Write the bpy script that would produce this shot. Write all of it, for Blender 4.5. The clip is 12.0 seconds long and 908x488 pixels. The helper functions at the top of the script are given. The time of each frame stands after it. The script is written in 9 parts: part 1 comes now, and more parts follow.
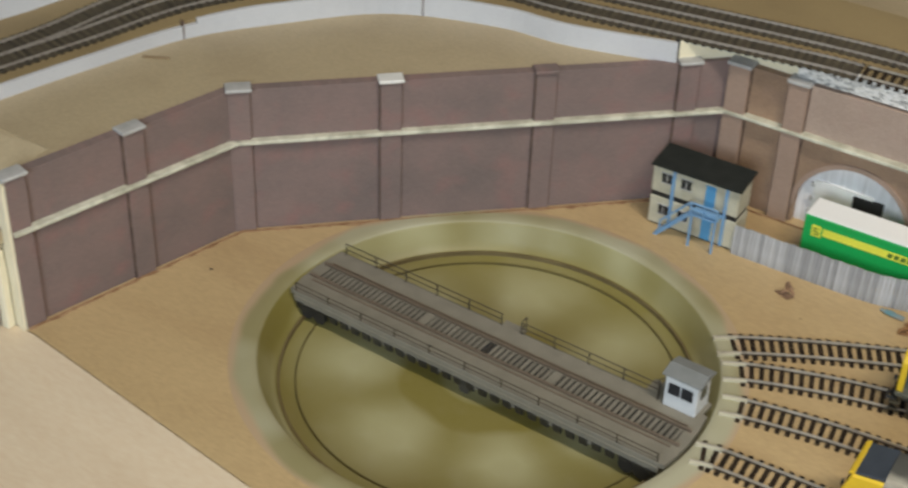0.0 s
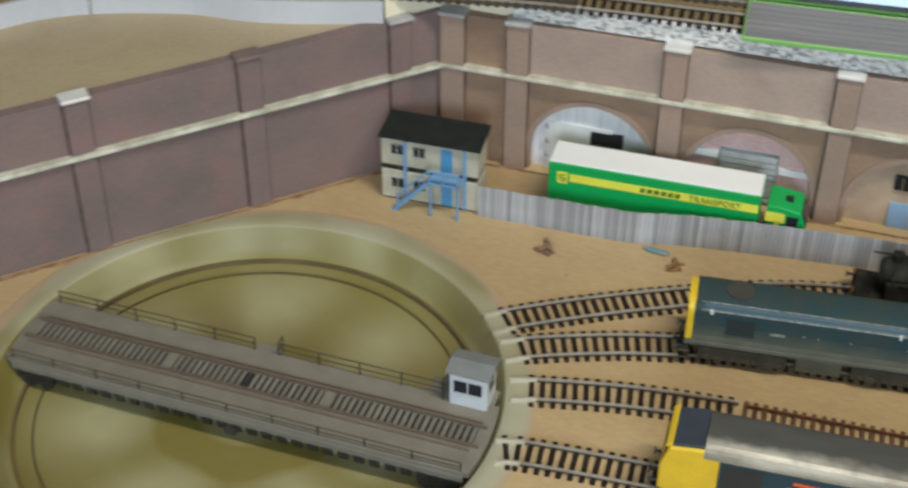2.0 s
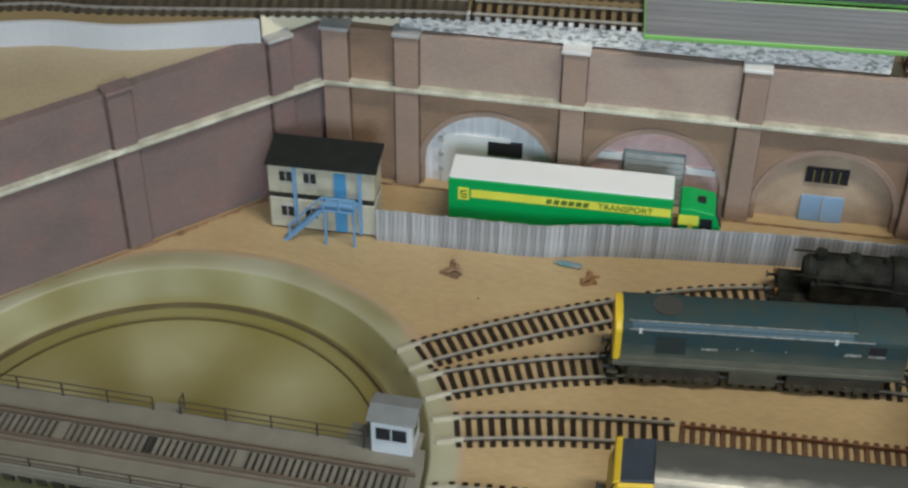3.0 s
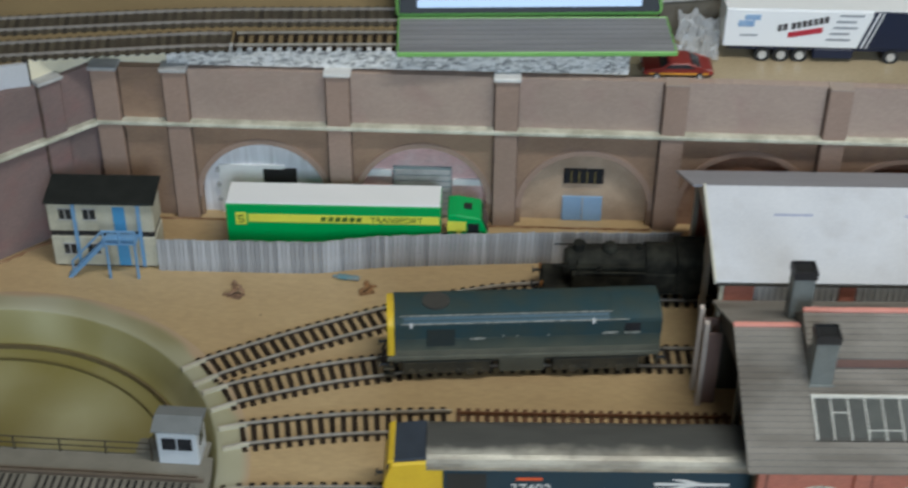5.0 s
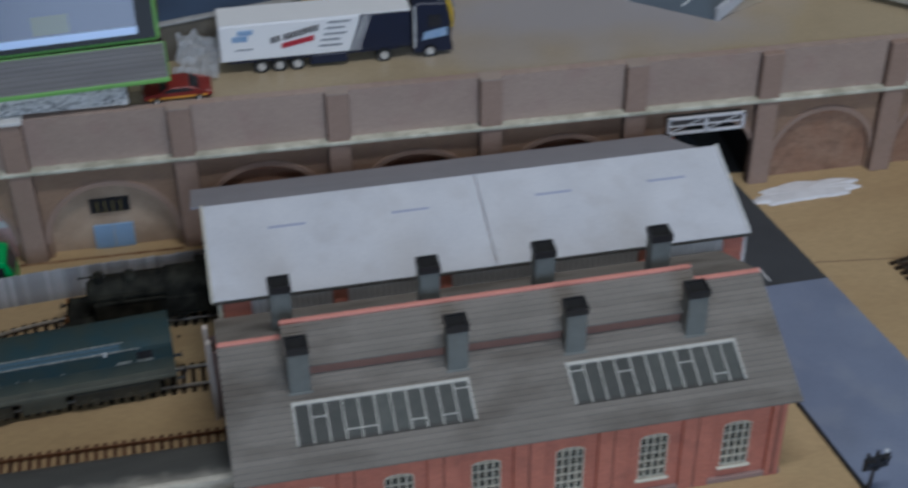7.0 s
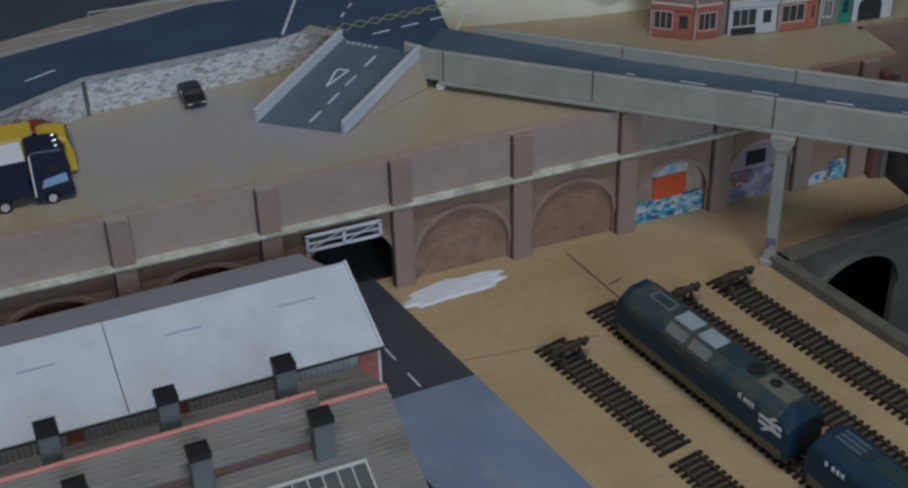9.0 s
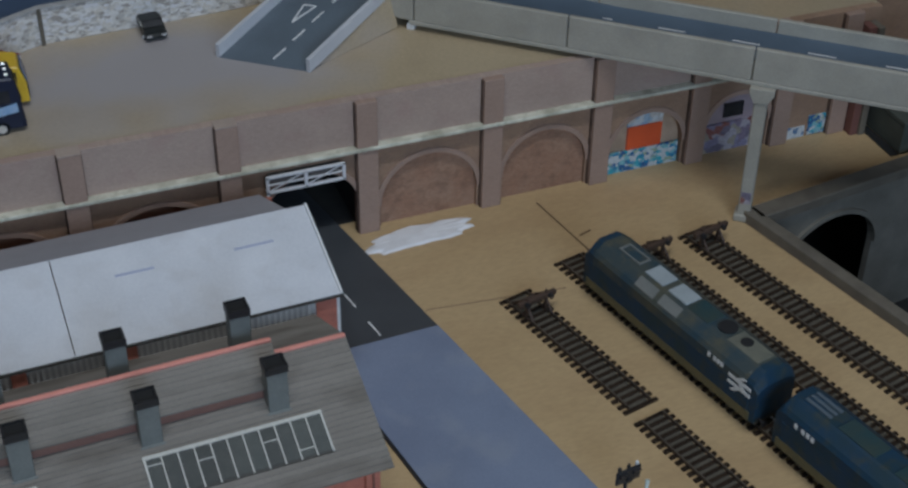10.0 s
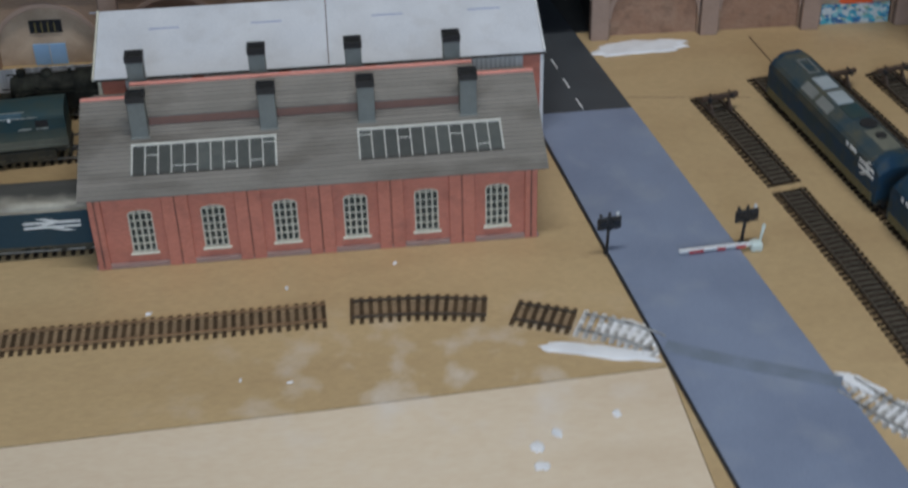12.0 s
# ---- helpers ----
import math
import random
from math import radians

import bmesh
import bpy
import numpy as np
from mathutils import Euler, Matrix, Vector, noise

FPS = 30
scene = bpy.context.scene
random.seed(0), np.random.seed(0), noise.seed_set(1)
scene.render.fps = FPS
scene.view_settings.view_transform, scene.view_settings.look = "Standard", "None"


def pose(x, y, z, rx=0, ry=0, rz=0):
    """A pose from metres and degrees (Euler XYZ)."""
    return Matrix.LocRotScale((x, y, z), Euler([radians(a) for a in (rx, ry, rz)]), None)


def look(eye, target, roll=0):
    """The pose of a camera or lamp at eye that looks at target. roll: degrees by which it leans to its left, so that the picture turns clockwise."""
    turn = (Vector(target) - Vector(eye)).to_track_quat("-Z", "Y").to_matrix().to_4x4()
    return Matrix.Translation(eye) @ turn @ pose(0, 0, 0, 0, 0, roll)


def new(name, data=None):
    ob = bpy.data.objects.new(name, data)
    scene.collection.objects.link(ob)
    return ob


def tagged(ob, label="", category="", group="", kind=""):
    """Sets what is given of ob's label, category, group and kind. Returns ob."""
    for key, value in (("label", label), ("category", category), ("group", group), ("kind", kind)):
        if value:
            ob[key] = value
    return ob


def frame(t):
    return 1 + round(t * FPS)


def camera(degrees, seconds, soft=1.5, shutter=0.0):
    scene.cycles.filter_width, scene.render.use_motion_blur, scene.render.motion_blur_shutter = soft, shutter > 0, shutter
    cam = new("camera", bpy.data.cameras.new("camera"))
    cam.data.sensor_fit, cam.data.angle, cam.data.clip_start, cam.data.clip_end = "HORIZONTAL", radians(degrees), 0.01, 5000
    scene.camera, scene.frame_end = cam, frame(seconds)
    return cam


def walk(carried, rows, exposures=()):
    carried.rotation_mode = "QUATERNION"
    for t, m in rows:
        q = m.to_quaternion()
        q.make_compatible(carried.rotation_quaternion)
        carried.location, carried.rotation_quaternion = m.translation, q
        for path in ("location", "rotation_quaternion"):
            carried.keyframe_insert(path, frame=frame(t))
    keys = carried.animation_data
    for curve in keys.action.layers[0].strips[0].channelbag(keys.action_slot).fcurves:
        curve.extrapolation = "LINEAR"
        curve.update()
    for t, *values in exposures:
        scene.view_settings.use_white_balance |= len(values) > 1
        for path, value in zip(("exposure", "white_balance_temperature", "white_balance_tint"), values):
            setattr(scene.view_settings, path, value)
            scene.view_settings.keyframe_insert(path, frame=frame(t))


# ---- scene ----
cam = camera(34.00, 12.0, 2.5, 0.5)
PATH = [
    (0, (0.1277, -0.0355, 0.6322), (-0.3106, 0.6613, 0.0645), 2.14),
    (0.5, (0.1547, -0.0371, 0.6359), (-0.3303, 0.6337, 0.0749), 0.87),
    (1, (0.1367, -0.0096, 0.6318), (-0.2922, 0.6866, 0.0562), -0.01),
    (1.5, (0.0941, 0.0245, 0.6426), (-0.2370, 0.7550, 0.0453), 0.35),
    (2, (0.0408, 0.0498, 0.6210), (-0.1886, 0.8062, 0.0085), 0.25),
    (2.5, (0.0043, 0.0869, 0.6149), (-0.1547, 0.8538, -0.0069), -0.58),
    (2.7, (-0.0123, 0.0966, 0.6146), (-0.1539, 0.8639, -0.0109), -0.04),
    (4.3, (-0.0040, 0.1250, 0.5737), (-0.0527, 0.9238, -0.0259), 0.07),
    (4.5, (0.0048, 0.0953, 0.5791), (-0.0217, 0.9063, -0.0053), 0.08),
    (5, (0.0385, 0.0497, 0.6005), (0.0136, 0.8637, 0.0202), 0.48),
    (5.5, (0.0862, 0.0439, 0.6347), (0.0841, 0.8427, 0.0331), 0.72),
    (6, (0.1300, 0.0475, 0.6413), (0.1521, 0.8314, 0.0208), 0.65),
    (6.5, (0.1629, 0.0447, 0.6496), (0.2414, 0.8282, 0.0333), 0.72),
    (7, (0.1979, 0.0364, 0.6525), (0.3328, 0.8212, 0.0476), -0.56),
    (7.5, (0.2222, 0.0256, 0.6564), (0.4150, 0.8121, 0.0697), -1.03),
    (7.7, (0.2345, 0.0217, 0.6605), (0.4443, 0.8081, 0.0795), -1.30),
    (9.3, (0.3013, 0.0361, 0.6813), (0.5906, 0.8072, 0.1141), -1.45),
    (9.5, (0.2983, 0.0419, 0.6714), (0.5828, 0.8137, 0.1028), -0.95),
    (10, (0.3125, 0.0549, 0.6590), (0.6078, 0.8014, 0.0627), 0.83),
    (10.5, (0.3407, 0.0208, 0.6449), (0.5406, 0.7930, 0.0418), 0.84),
    (11, (0.3996, -0.0736, 0.6357), (0.4798, 0.7414, 0.0619), 2.56),
    (11.5, (0.4260, -0.1734, 0.6329), (0.4408, 0.6413, 0.0532), -0.70),
    (12, (0.3840, -0.2513, 0.6264), (0.4304, 0.5596, 0.0431), -1.48),
]
EXPOSURES = [(0.0, 0.27, 7000, 10), (0.5, 0.30, 6980, 10), (1.5, 0.34, 6760, 9), (2.5, 0.19, 6520, 7), (4.5, -0.02, 6230, 7), (5.5, -0.15, 6080, 8), (6.5, -0.48, 5850, 12), (7.5, -0.96, 5530, 12), (9.5, -0.95, 5550, 9), (10.5, -0.74, 5630, 10), (12.0, -0.53, 5880, 10)]
walk(cam, [(t, look(eye, target, roll)) for t, eye, target, roll in PATH], EXPOSURES)

# ---- light ----
world = bpy.data.worlds.new("room")
scene.world = world
world.use_nodes = True
world.node_tree.nodes["Background"].inputs[0].default_value = (0.55, 0.62, 0.75, 1)
world.node_tree.nodes["Background"].inputs[1].default_value = 0.05


def area(name, loc, aim, sx, sy, watts, col):
    lamp = bpy.data.lights.new(name, "AREA")
    lamp.shape, lamp.size, lamp.size_y, lamp.energy, lamp.color = "RECTANGLE", sx, sy, watts, col
    ob = new(name, lamp)
    ob.matrix_basis = look(loc, aim)
    return ob


area("ceiling_tube", (0.52, 0.40, 1.42), (0.52, 0.41, 0), 0.9, 0.10, 14.4, (1.0, 0.965, 0.885))
area("window_daylight", (0.46, -1.57, 0.98), (0.46, 0.60, 0.0), 1.12, 0.84, 35, (0.72, 0.86, 1.0))


# ---- materials ----
def mat(name, col, col2=None, rough=0.6, metal=0.0, scale=40.0, grain=900.0, amount=0.5, bump=0.15, spec=0.5, dirt=None, dirt_amt=0.0, coords="Object"):
    m = bpy.data.materials.new(name)
    m.use_nodes = True
    nt = m.node_tree
    n, l = nt.nodes, nt.links
    b = n["Principled BSDF"]
    b.inputs["Roughness"].default_value, b.inputs["Metallic"].default_value = rough, metal
    b.inputs["Specular IOR Level"].default_value = spec
    tc = n.new("ShaderNodeTexCoord")
    big = n.new("ShaderNodeTexNoise")
    big.inputs["Scale"].default_value, big.inputs["Detail"].default_value = scale, 4
    fine = n.new("ShaderNodeTexNoise")
    fine.inputs["Scale"].default_value, fine.inputs["Detail"].default_value = grain, 3
    l.new(tc.outputs[coords], big.inputs["Vector"])
    l.new(tc.outputs[coords], fine.inputs["Vector"])
    c2 = col2 or tuple(v * 0.72 for v in col)
    ramp = n.new("ShaderNodeMapRange")
    ramp.inputs["From Min"].default_value, ramp.inputs["From Max"].default_value = 0.38, 0.68
    l.new(big.outputs["Fac"], ramp.inputs["Value"])
    mul = n.new("ShaderNodeMath")
    mul.operation = "MULTIPLY"
    mul.inputs[1].default_value = amount
    l.new(ramp.outputs["Result"], mul.inputs[0])
    mix = n.new("ShaderNodeMix")
    mix.data_type = "RGBA"
    mix.inputs["A"].default_value, mix.inputs["B"].default_value = (*col, 1), (*c2, 1)
    l.new(mul.outputs[0], mix.inputs["Factor"])
    mix2 = n.new("ShaderNodeMix")
    mix2.data_type, mix2.blend_type = "RGBA", "OVERLAY"
    mix2.inputs["Factor"].default_value = 0.24
    l.new(mix.outputs["Result"], mix2.inputs["A"])
    mono = n.new("ShaderNodeRGBToBW")
    l.new(fine.outputs["Color"], mono.inputs[0])
    l.new(mono.outputs[0], mix2.inputs["B"])
    out = mix2.outputs["Result"]
    if dirt:
        d = n.new("ShaderNodeTexNoise")
        d.inputs["Scale"].default_value, d.inputs["Detail"].default_value = scale * 2.3, 6
        l.new(tc.outputs[coords], d.inputs["Vector"])
        dr = n.new("ShaderNodeMapRange")
        dr.inputs["From Min"].default_value, dr.inputs["From Max"].default_value = 0.52, 0.72
        dr.inputs["To Max"].default_value = dirt_amt
        l.new(d.outputs["Fac"], dr.inputs["Value"])
        mx = n.new("ShaderNodeMix")
        mx.data_type = "RGBA"
        mx.inputs["B"].default_value = (*dirt, 1)
        l.new(out, mx.inputs["A"])
        l.new(dr.outputs["Result"], mx.inputs["Factor"])
        out = mx.outputs["Result"]
    l.new(out, b.inputs["Base Color"])
    if bump:
        bp = n.new("ShaderNodeBump")
        bp.inputs["Strength"].default_value, bp.inputs["Distance"].default_value = bump, 0.0006
        l.new(fine.outputs["Fac"], bp.inputs["Height"])
        l.new(bp.outputs["Normal"], b.inputs["Normal"])
    return m


def socket_of(m):
    """The node tree, the shader and the socket that now feeds its base colour."""
    nt = m.node_tree
    b = nt.nodes["Principled BSDF"]
    return nt, b, b.inputs["Base Color"].links[0].from_socket


def plane_vec(nt, a, b, s=1.0):
    """A texture vector from two axes of the object's own coordinates."""
    tc = nt.nodes.new("ShaderNodeTexCoord")
    sep = nt.nodes.new("ShaderNodeSeparateXYZ")
    com = nt.nodes.new("ShaderNodeCombineXYZ")
    nt.links.new(tc.outputs["Object"], sep.inputs[0])
    nt.links.new(sep.outputs[a], com.inputs[0])
    nt.links.new(sep.outputs[b], com.inputs[1])
    return com.outputs[0]


def brick_mat(name, col, col2, mortar, w=0.0031, hgt=0.00115, axes=("X", "Z"), rough=0.75, contrast=0.6, dirt=None, scale=30):
    m = mat(name, col, col2, rough, scale=scale, amount=0.8, dirt=dirt, dirt_amt=0.5 if dirt else 0)
    nt, b, src = socket_of(m)
    br = nt.nodes.new("ShaderNodeTexBrick")
    br.inputs["Scale"].default_value = 1.0
    br.inputs["Brick Width"].default_value, br.inputs["Row Height"].default_value = w, hgt
    br.inputs["Mortar Size"].default_value = hgt * 0.13
    br.inputs["Color1"].default_value, br.inputs["Color2"].default_value = (1, 1, 1, 1), (0.62, 0.6, 0.62, 1)
    br.inputs["Mortar"].default_value = (*mortar, 1)
    nt.links.new(plane_vec(nt, *axes), br.inputs["Vector"])
    mx = nt.nodes.new("ShaderNodeMix")
    mx.data_type, mx.blend_type = "RGBA", "MULTIPLY"
    mx.inputs["Factor"].default_value = contrast
    nt.links.new(src, mx.inputs["A"])
    nt.links.new(br.outputs["Color"], mx.inputs["B"])
    nt.links.new(mx.outputs["Result"], b.inputs["Base Color"])
    bp = nt.nodes.new("ShaderNodeBump")
    bp.inputs["Strength"].default_value, bp.inputs["Distance"].default_value, bp.invert = 0.25, 0.0003, True
    nt.links.new(br.outputs["Fac"], bp.inputs["Height"])
    nt.links.new(bp.outputs["Normal"], b.inputs["Normal"])
    return m


def flake_mat(name, colors, scale, rough=0.8, axes=None, stretch=(1, 1, 1)):
    """Patches of several colours: rough stone print, sprayed tags."""
    m = bpy.data.materials.new(name)
    m.use_nodes = True
    nt = m.node_tree
    b = nt.nodes["Principled BSDF"]
    b.inputs["Roughness"].default_value = rough
    tc = nt.nodes.new("ShaderNodeTexCoord")
    mp = nt.nodes.new("ShaderNodeMapping")
    mp.inputs["Scale"].default_value = stretch
    wob = nt.nodes.new("ShaderNodeTexNoise")
    wob.inputs["Scale"].default_value = scale * 1.2
    nt.links.new(tc.outputs["Object"], wob.inputs["Vector"])
    add = nt.nodes.new("ShaderNodeMix")
    add.data_type, add.blend_type = "RGBA", "LINEAR_LIGHT"
    add.inputs["Factor"].default_value = 0.6 / scale
    nt.links.new(tc.outputs["Object"], add.inputs["A"])
    nt.links.new(wob.outputs["Color"], add.inputs["B"])
    nt.links.new(add.outputs["Result"], mp.inputs["Vector"])
    vo = nt.nodes.new("ShaderNodeTexVoronoi")
    vo.inputs["Scale"].default_value = scale
    nt.links.new(mp.outputs[0], vo.inputs["Vector"])
    bw = nt.nodes.new("ShaderNodeSeparateColor")
    nt.links.new(vo.outputs["Color"], bw.inputs[0])
    rp = nt.nodes.new("ShaderNodeValToRGB")
    rp.color_ramp.interpolation = "CONSTANT"
    els = rp.color_ramp.elements
    while len(els) < len(colors):
        els.new(0.5)
    for i, c in enumerate(colors):
        els[i].position, els[i].color = i / len(colors), (*c, 1)
    nt.links.new(bw.outputs[0], rp.inputs[0])
    fine = nt.nodes.new("ShaderNodeTexNoise")
    fine.inputs["Scale"].default_value = scale * 3
    nt.links.new(tc.outputs["Object"], fine.inputs["Vector"])
    mx = nt.nodes.new("ShaderNodeMix")
    mx.data_type, mx.blend_type = "RGBA", "OVERLAY"
    mx.inputs["Factor"].default_value = 0.5
    nt.links.new(rp.outputs[0], mx.inputs["A"])
    nt.links.new(fine.outputs["Fac"], mx.inputs["B"])
    nt.links.new(mx.outputs["Result"], b.inputs["Base Color"])
    bp = nt.nodes.new("ShaderNodeBump")
    bp.inputs["Strength"].default_value, bp.inputs["Distance"].default_value = 0.4, 0.0006
    nt.links.new(vo.outputs["Distance"], bp.inputs["Height"])
    nt.links.new(bp.outputs["Normal"], b.inputs["Normal"])
    return m


def random_tint(m, amt=0.4):
    """Lets every piece differ a little from its neighbours."""
    nt, b, src = socket_of(m)
    oi = nt.nodes.new("ShaderNodeObjectInfo")
    mr = nt.nodes.new("ShaderNodeMapRange")
    mr.inputs["To Min"].default_value, mr.inputs["To Max"].default_value = 1 - amt, 1 + amt * 0.5
    nt.links.new(oi.outputs["Random"], mr.inputs["Value"])
    hs = nt.nodes.new("ShaderNodeHueSaturation")
    nt.links.new(mr.outputs["Result"], hs.inputs["Value"])
    nt.links.new(src, hs.inputs["Color"])
    nt.links.new(hs.outputs["Color"], b.inputs["Base Color"])
    return m


def stretched(m, axis, k):
    """Draws a material's noise out along one axis."""
    nt = m.node_tree
    tc = [x for x in nt.nodes if x.type == "TEX_COORD"][0]
    mp = nt.nodes.new("ShaderNodeMapping")
    s = [1, 1, 1]
    s[axis] = k
    mp.inputs["Scale"].default_value = s
    outs = [l.to_socket for l in tc.outputs["Object"].links]
    for sck in outs:
        nt.links.new(mp.outputs[0], sck)
    nt.links.new(tc.outputs["Object"], mp.inputs["Vector"])
    return m


BOARD = stretched(mat("board_tan", (0.51, 0.367, 0.196), (0.43, 0.302, 0.155), 0.42, scale=9, grain=500, amount=0.8, dirt=(0.30, 0.18, 0.09), dirt_amt=0.25, bump=0.1), 0, 0.35)
BOARD2 = stretched(mat("board_pale", (0.73, 0.60, 0.445), (0.64, 0.515, 0.375), 0.5, scale=7, grain=420, amount=0.7, dirt=(0.48, 0.33, 0.2), dirt_amt=0.3, bump=0.08), 0, 0.3)
# pale ragged smears inside a soft oval near the boards' front line
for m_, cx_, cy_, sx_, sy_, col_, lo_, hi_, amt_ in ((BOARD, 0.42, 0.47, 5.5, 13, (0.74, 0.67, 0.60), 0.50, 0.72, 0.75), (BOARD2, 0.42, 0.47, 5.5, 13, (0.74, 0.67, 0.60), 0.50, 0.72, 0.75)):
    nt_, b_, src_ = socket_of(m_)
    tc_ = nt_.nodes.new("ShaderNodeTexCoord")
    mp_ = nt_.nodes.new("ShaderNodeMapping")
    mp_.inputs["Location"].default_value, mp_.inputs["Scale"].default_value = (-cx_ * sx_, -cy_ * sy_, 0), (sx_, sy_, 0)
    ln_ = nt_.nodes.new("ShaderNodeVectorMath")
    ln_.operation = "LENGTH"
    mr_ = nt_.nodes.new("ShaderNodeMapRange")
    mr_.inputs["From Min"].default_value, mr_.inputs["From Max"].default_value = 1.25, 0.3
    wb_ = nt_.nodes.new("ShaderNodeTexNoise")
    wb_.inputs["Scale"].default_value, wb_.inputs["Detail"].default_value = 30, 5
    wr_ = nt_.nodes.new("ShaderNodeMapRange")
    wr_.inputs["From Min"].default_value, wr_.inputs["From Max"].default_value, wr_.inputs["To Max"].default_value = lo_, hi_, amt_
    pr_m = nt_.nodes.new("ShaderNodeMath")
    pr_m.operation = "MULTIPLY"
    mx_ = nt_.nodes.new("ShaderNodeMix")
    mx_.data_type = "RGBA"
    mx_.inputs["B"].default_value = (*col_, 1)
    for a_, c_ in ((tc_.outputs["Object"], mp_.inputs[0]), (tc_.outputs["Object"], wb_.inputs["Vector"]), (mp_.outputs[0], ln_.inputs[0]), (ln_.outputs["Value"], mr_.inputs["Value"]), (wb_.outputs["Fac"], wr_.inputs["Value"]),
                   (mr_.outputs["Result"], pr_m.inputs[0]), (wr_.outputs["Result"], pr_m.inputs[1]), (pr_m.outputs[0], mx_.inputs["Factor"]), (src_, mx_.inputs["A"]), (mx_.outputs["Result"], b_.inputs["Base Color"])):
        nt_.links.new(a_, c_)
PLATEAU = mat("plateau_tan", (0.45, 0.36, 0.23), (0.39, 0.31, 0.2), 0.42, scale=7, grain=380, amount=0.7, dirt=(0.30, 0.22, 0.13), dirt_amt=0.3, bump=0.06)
# soft-edged lilac-grey oval mixed into the tan
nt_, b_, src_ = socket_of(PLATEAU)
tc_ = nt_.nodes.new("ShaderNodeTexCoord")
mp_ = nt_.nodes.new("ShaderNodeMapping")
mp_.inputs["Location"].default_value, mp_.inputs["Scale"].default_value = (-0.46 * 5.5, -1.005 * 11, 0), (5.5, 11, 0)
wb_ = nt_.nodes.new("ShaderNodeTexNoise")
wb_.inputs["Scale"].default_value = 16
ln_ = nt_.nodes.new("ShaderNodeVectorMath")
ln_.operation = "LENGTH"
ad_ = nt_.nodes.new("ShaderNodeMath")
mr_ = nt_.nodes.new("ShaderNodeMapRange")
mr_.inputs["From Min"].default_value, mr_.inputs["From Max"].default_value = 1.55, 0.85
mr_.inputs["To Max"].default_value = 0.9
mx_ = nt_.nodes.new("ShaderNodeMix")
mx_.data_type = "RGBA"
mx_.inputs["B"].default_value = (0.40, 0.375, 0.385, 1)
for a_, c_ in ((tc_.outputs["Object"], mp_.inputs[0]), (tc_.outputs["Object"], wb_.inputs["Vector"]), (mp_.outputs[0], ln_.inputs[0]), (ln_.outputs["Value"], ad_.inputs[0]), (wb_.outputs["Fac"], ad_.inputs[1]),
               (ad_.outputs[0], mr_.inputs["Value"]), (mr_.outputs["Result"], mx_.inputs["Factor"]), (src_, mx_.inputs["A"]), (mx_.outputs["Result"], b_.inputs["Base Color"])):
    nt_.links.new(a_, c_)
BED = mat("trackbed_brown", (0.32, 0.235, 0.118), (0.24, 0.175, 0.09), 0.6, scale=12, grain=700, amount=0.8)
BRICK = brick_mat("brick_mauve", (0.240, 0.169, 0.156), (0.176, 0.138, 0.130), (0.75, 0.68, 0.66), dirt=(0.29, 0.150, 0.140), contrast=0.3, scale=18)
BRICK_N = brick_mat("brick_brown", (0.37, 0.245, 0.163), (0.275, 0.18, 0.122), (0.72, 0.66, 0.6), dirt=(0.27, 0.18, 0.14), contrast=0.35)
BRICK_UP = brick_mat("brick_mauve_grey", (0.45, 0.345, 0.285), (0.38, 0.285, 0.235), (0.72, 0.66, 0.6), dirt=(0.40, 0.27, 0.235), contrast=0.3, scale=18)
BRICK_IN = brick_mat("brick_infill", (0.35, 0.205, 0.135), (0.40, 0.265, 0.185), (0.8, 0.7, 0.6), dirt=(0.15, 0.085, 0.06), scale=45)
BRICK_RED = brick_mat("brick_red", (0.56, 0.215, 0.155), (0.49, 0.185, 0.13), (0.9, 0.75, 0.65), w=0.003, hgt=0.0011, dirt=(0.34, 0.135, 0.105), contrast=0.45)
PILA = brick_mat("brick_pilaster", (0.36, 0.252, 0.195), (0.39, 0.275, 0.217), (0.75, 0.7, 0.66), contrast=0.3)
STRING = mat("string_course", (0.66, 0.645, 0.53), (0.40, 0.385, 0.30), 0.7, scale=60, amount=1.0, grain=500, dirt=(0.30, 0.30, 0.22), dirt_amt=0.6)
CAP = mat("cap_grey", (0.47, 0.465, 0.46), (0.32, 0.315, 0.31), 0.5, scale=90, amount=0.8)
CAP_WHITE = mat("cap_white", (0.74, 0.73, 0.71), (0.6, 0.59, 0.57), 0.4, scale=90, amount=0.6)
GREYCARD = mat("grey_card", (0.60, 0.61, 0.64), (0.51, 0.52, 0.55), 0.5, scale=14, amount=0.7, bump=0.04)
CREAM = mat("cream_timber", (0.86, 0.80, 0.62), (0.76, 0.68, 0.49), 0.5, scale=30, amount=0.7)
# near-black floor colour that paints the shade inside the tunnel
TUNNELF = mat("tunnel_floor_shade", (0.03, 0.028, 0.025), (0.05, 0.045, 0.038), 0.9, scale=60)
# near-black paint standing in for unlit insides, gaps and openings
DARK = mat("unlit_black", (0.012, 0.012, 0.012), None, 0.9, bump=0)
BLACK = mat("black_plastic", (0.02, 0.02, 0.022), None, 0.45, scale=80)
SLEEPER = random_tint(mat("sleeper_brown", (0.034, 0.022, 0.014), (0.02, 0.014, 0.010), 0.75, spec=0.15, scale=200), 0.3)
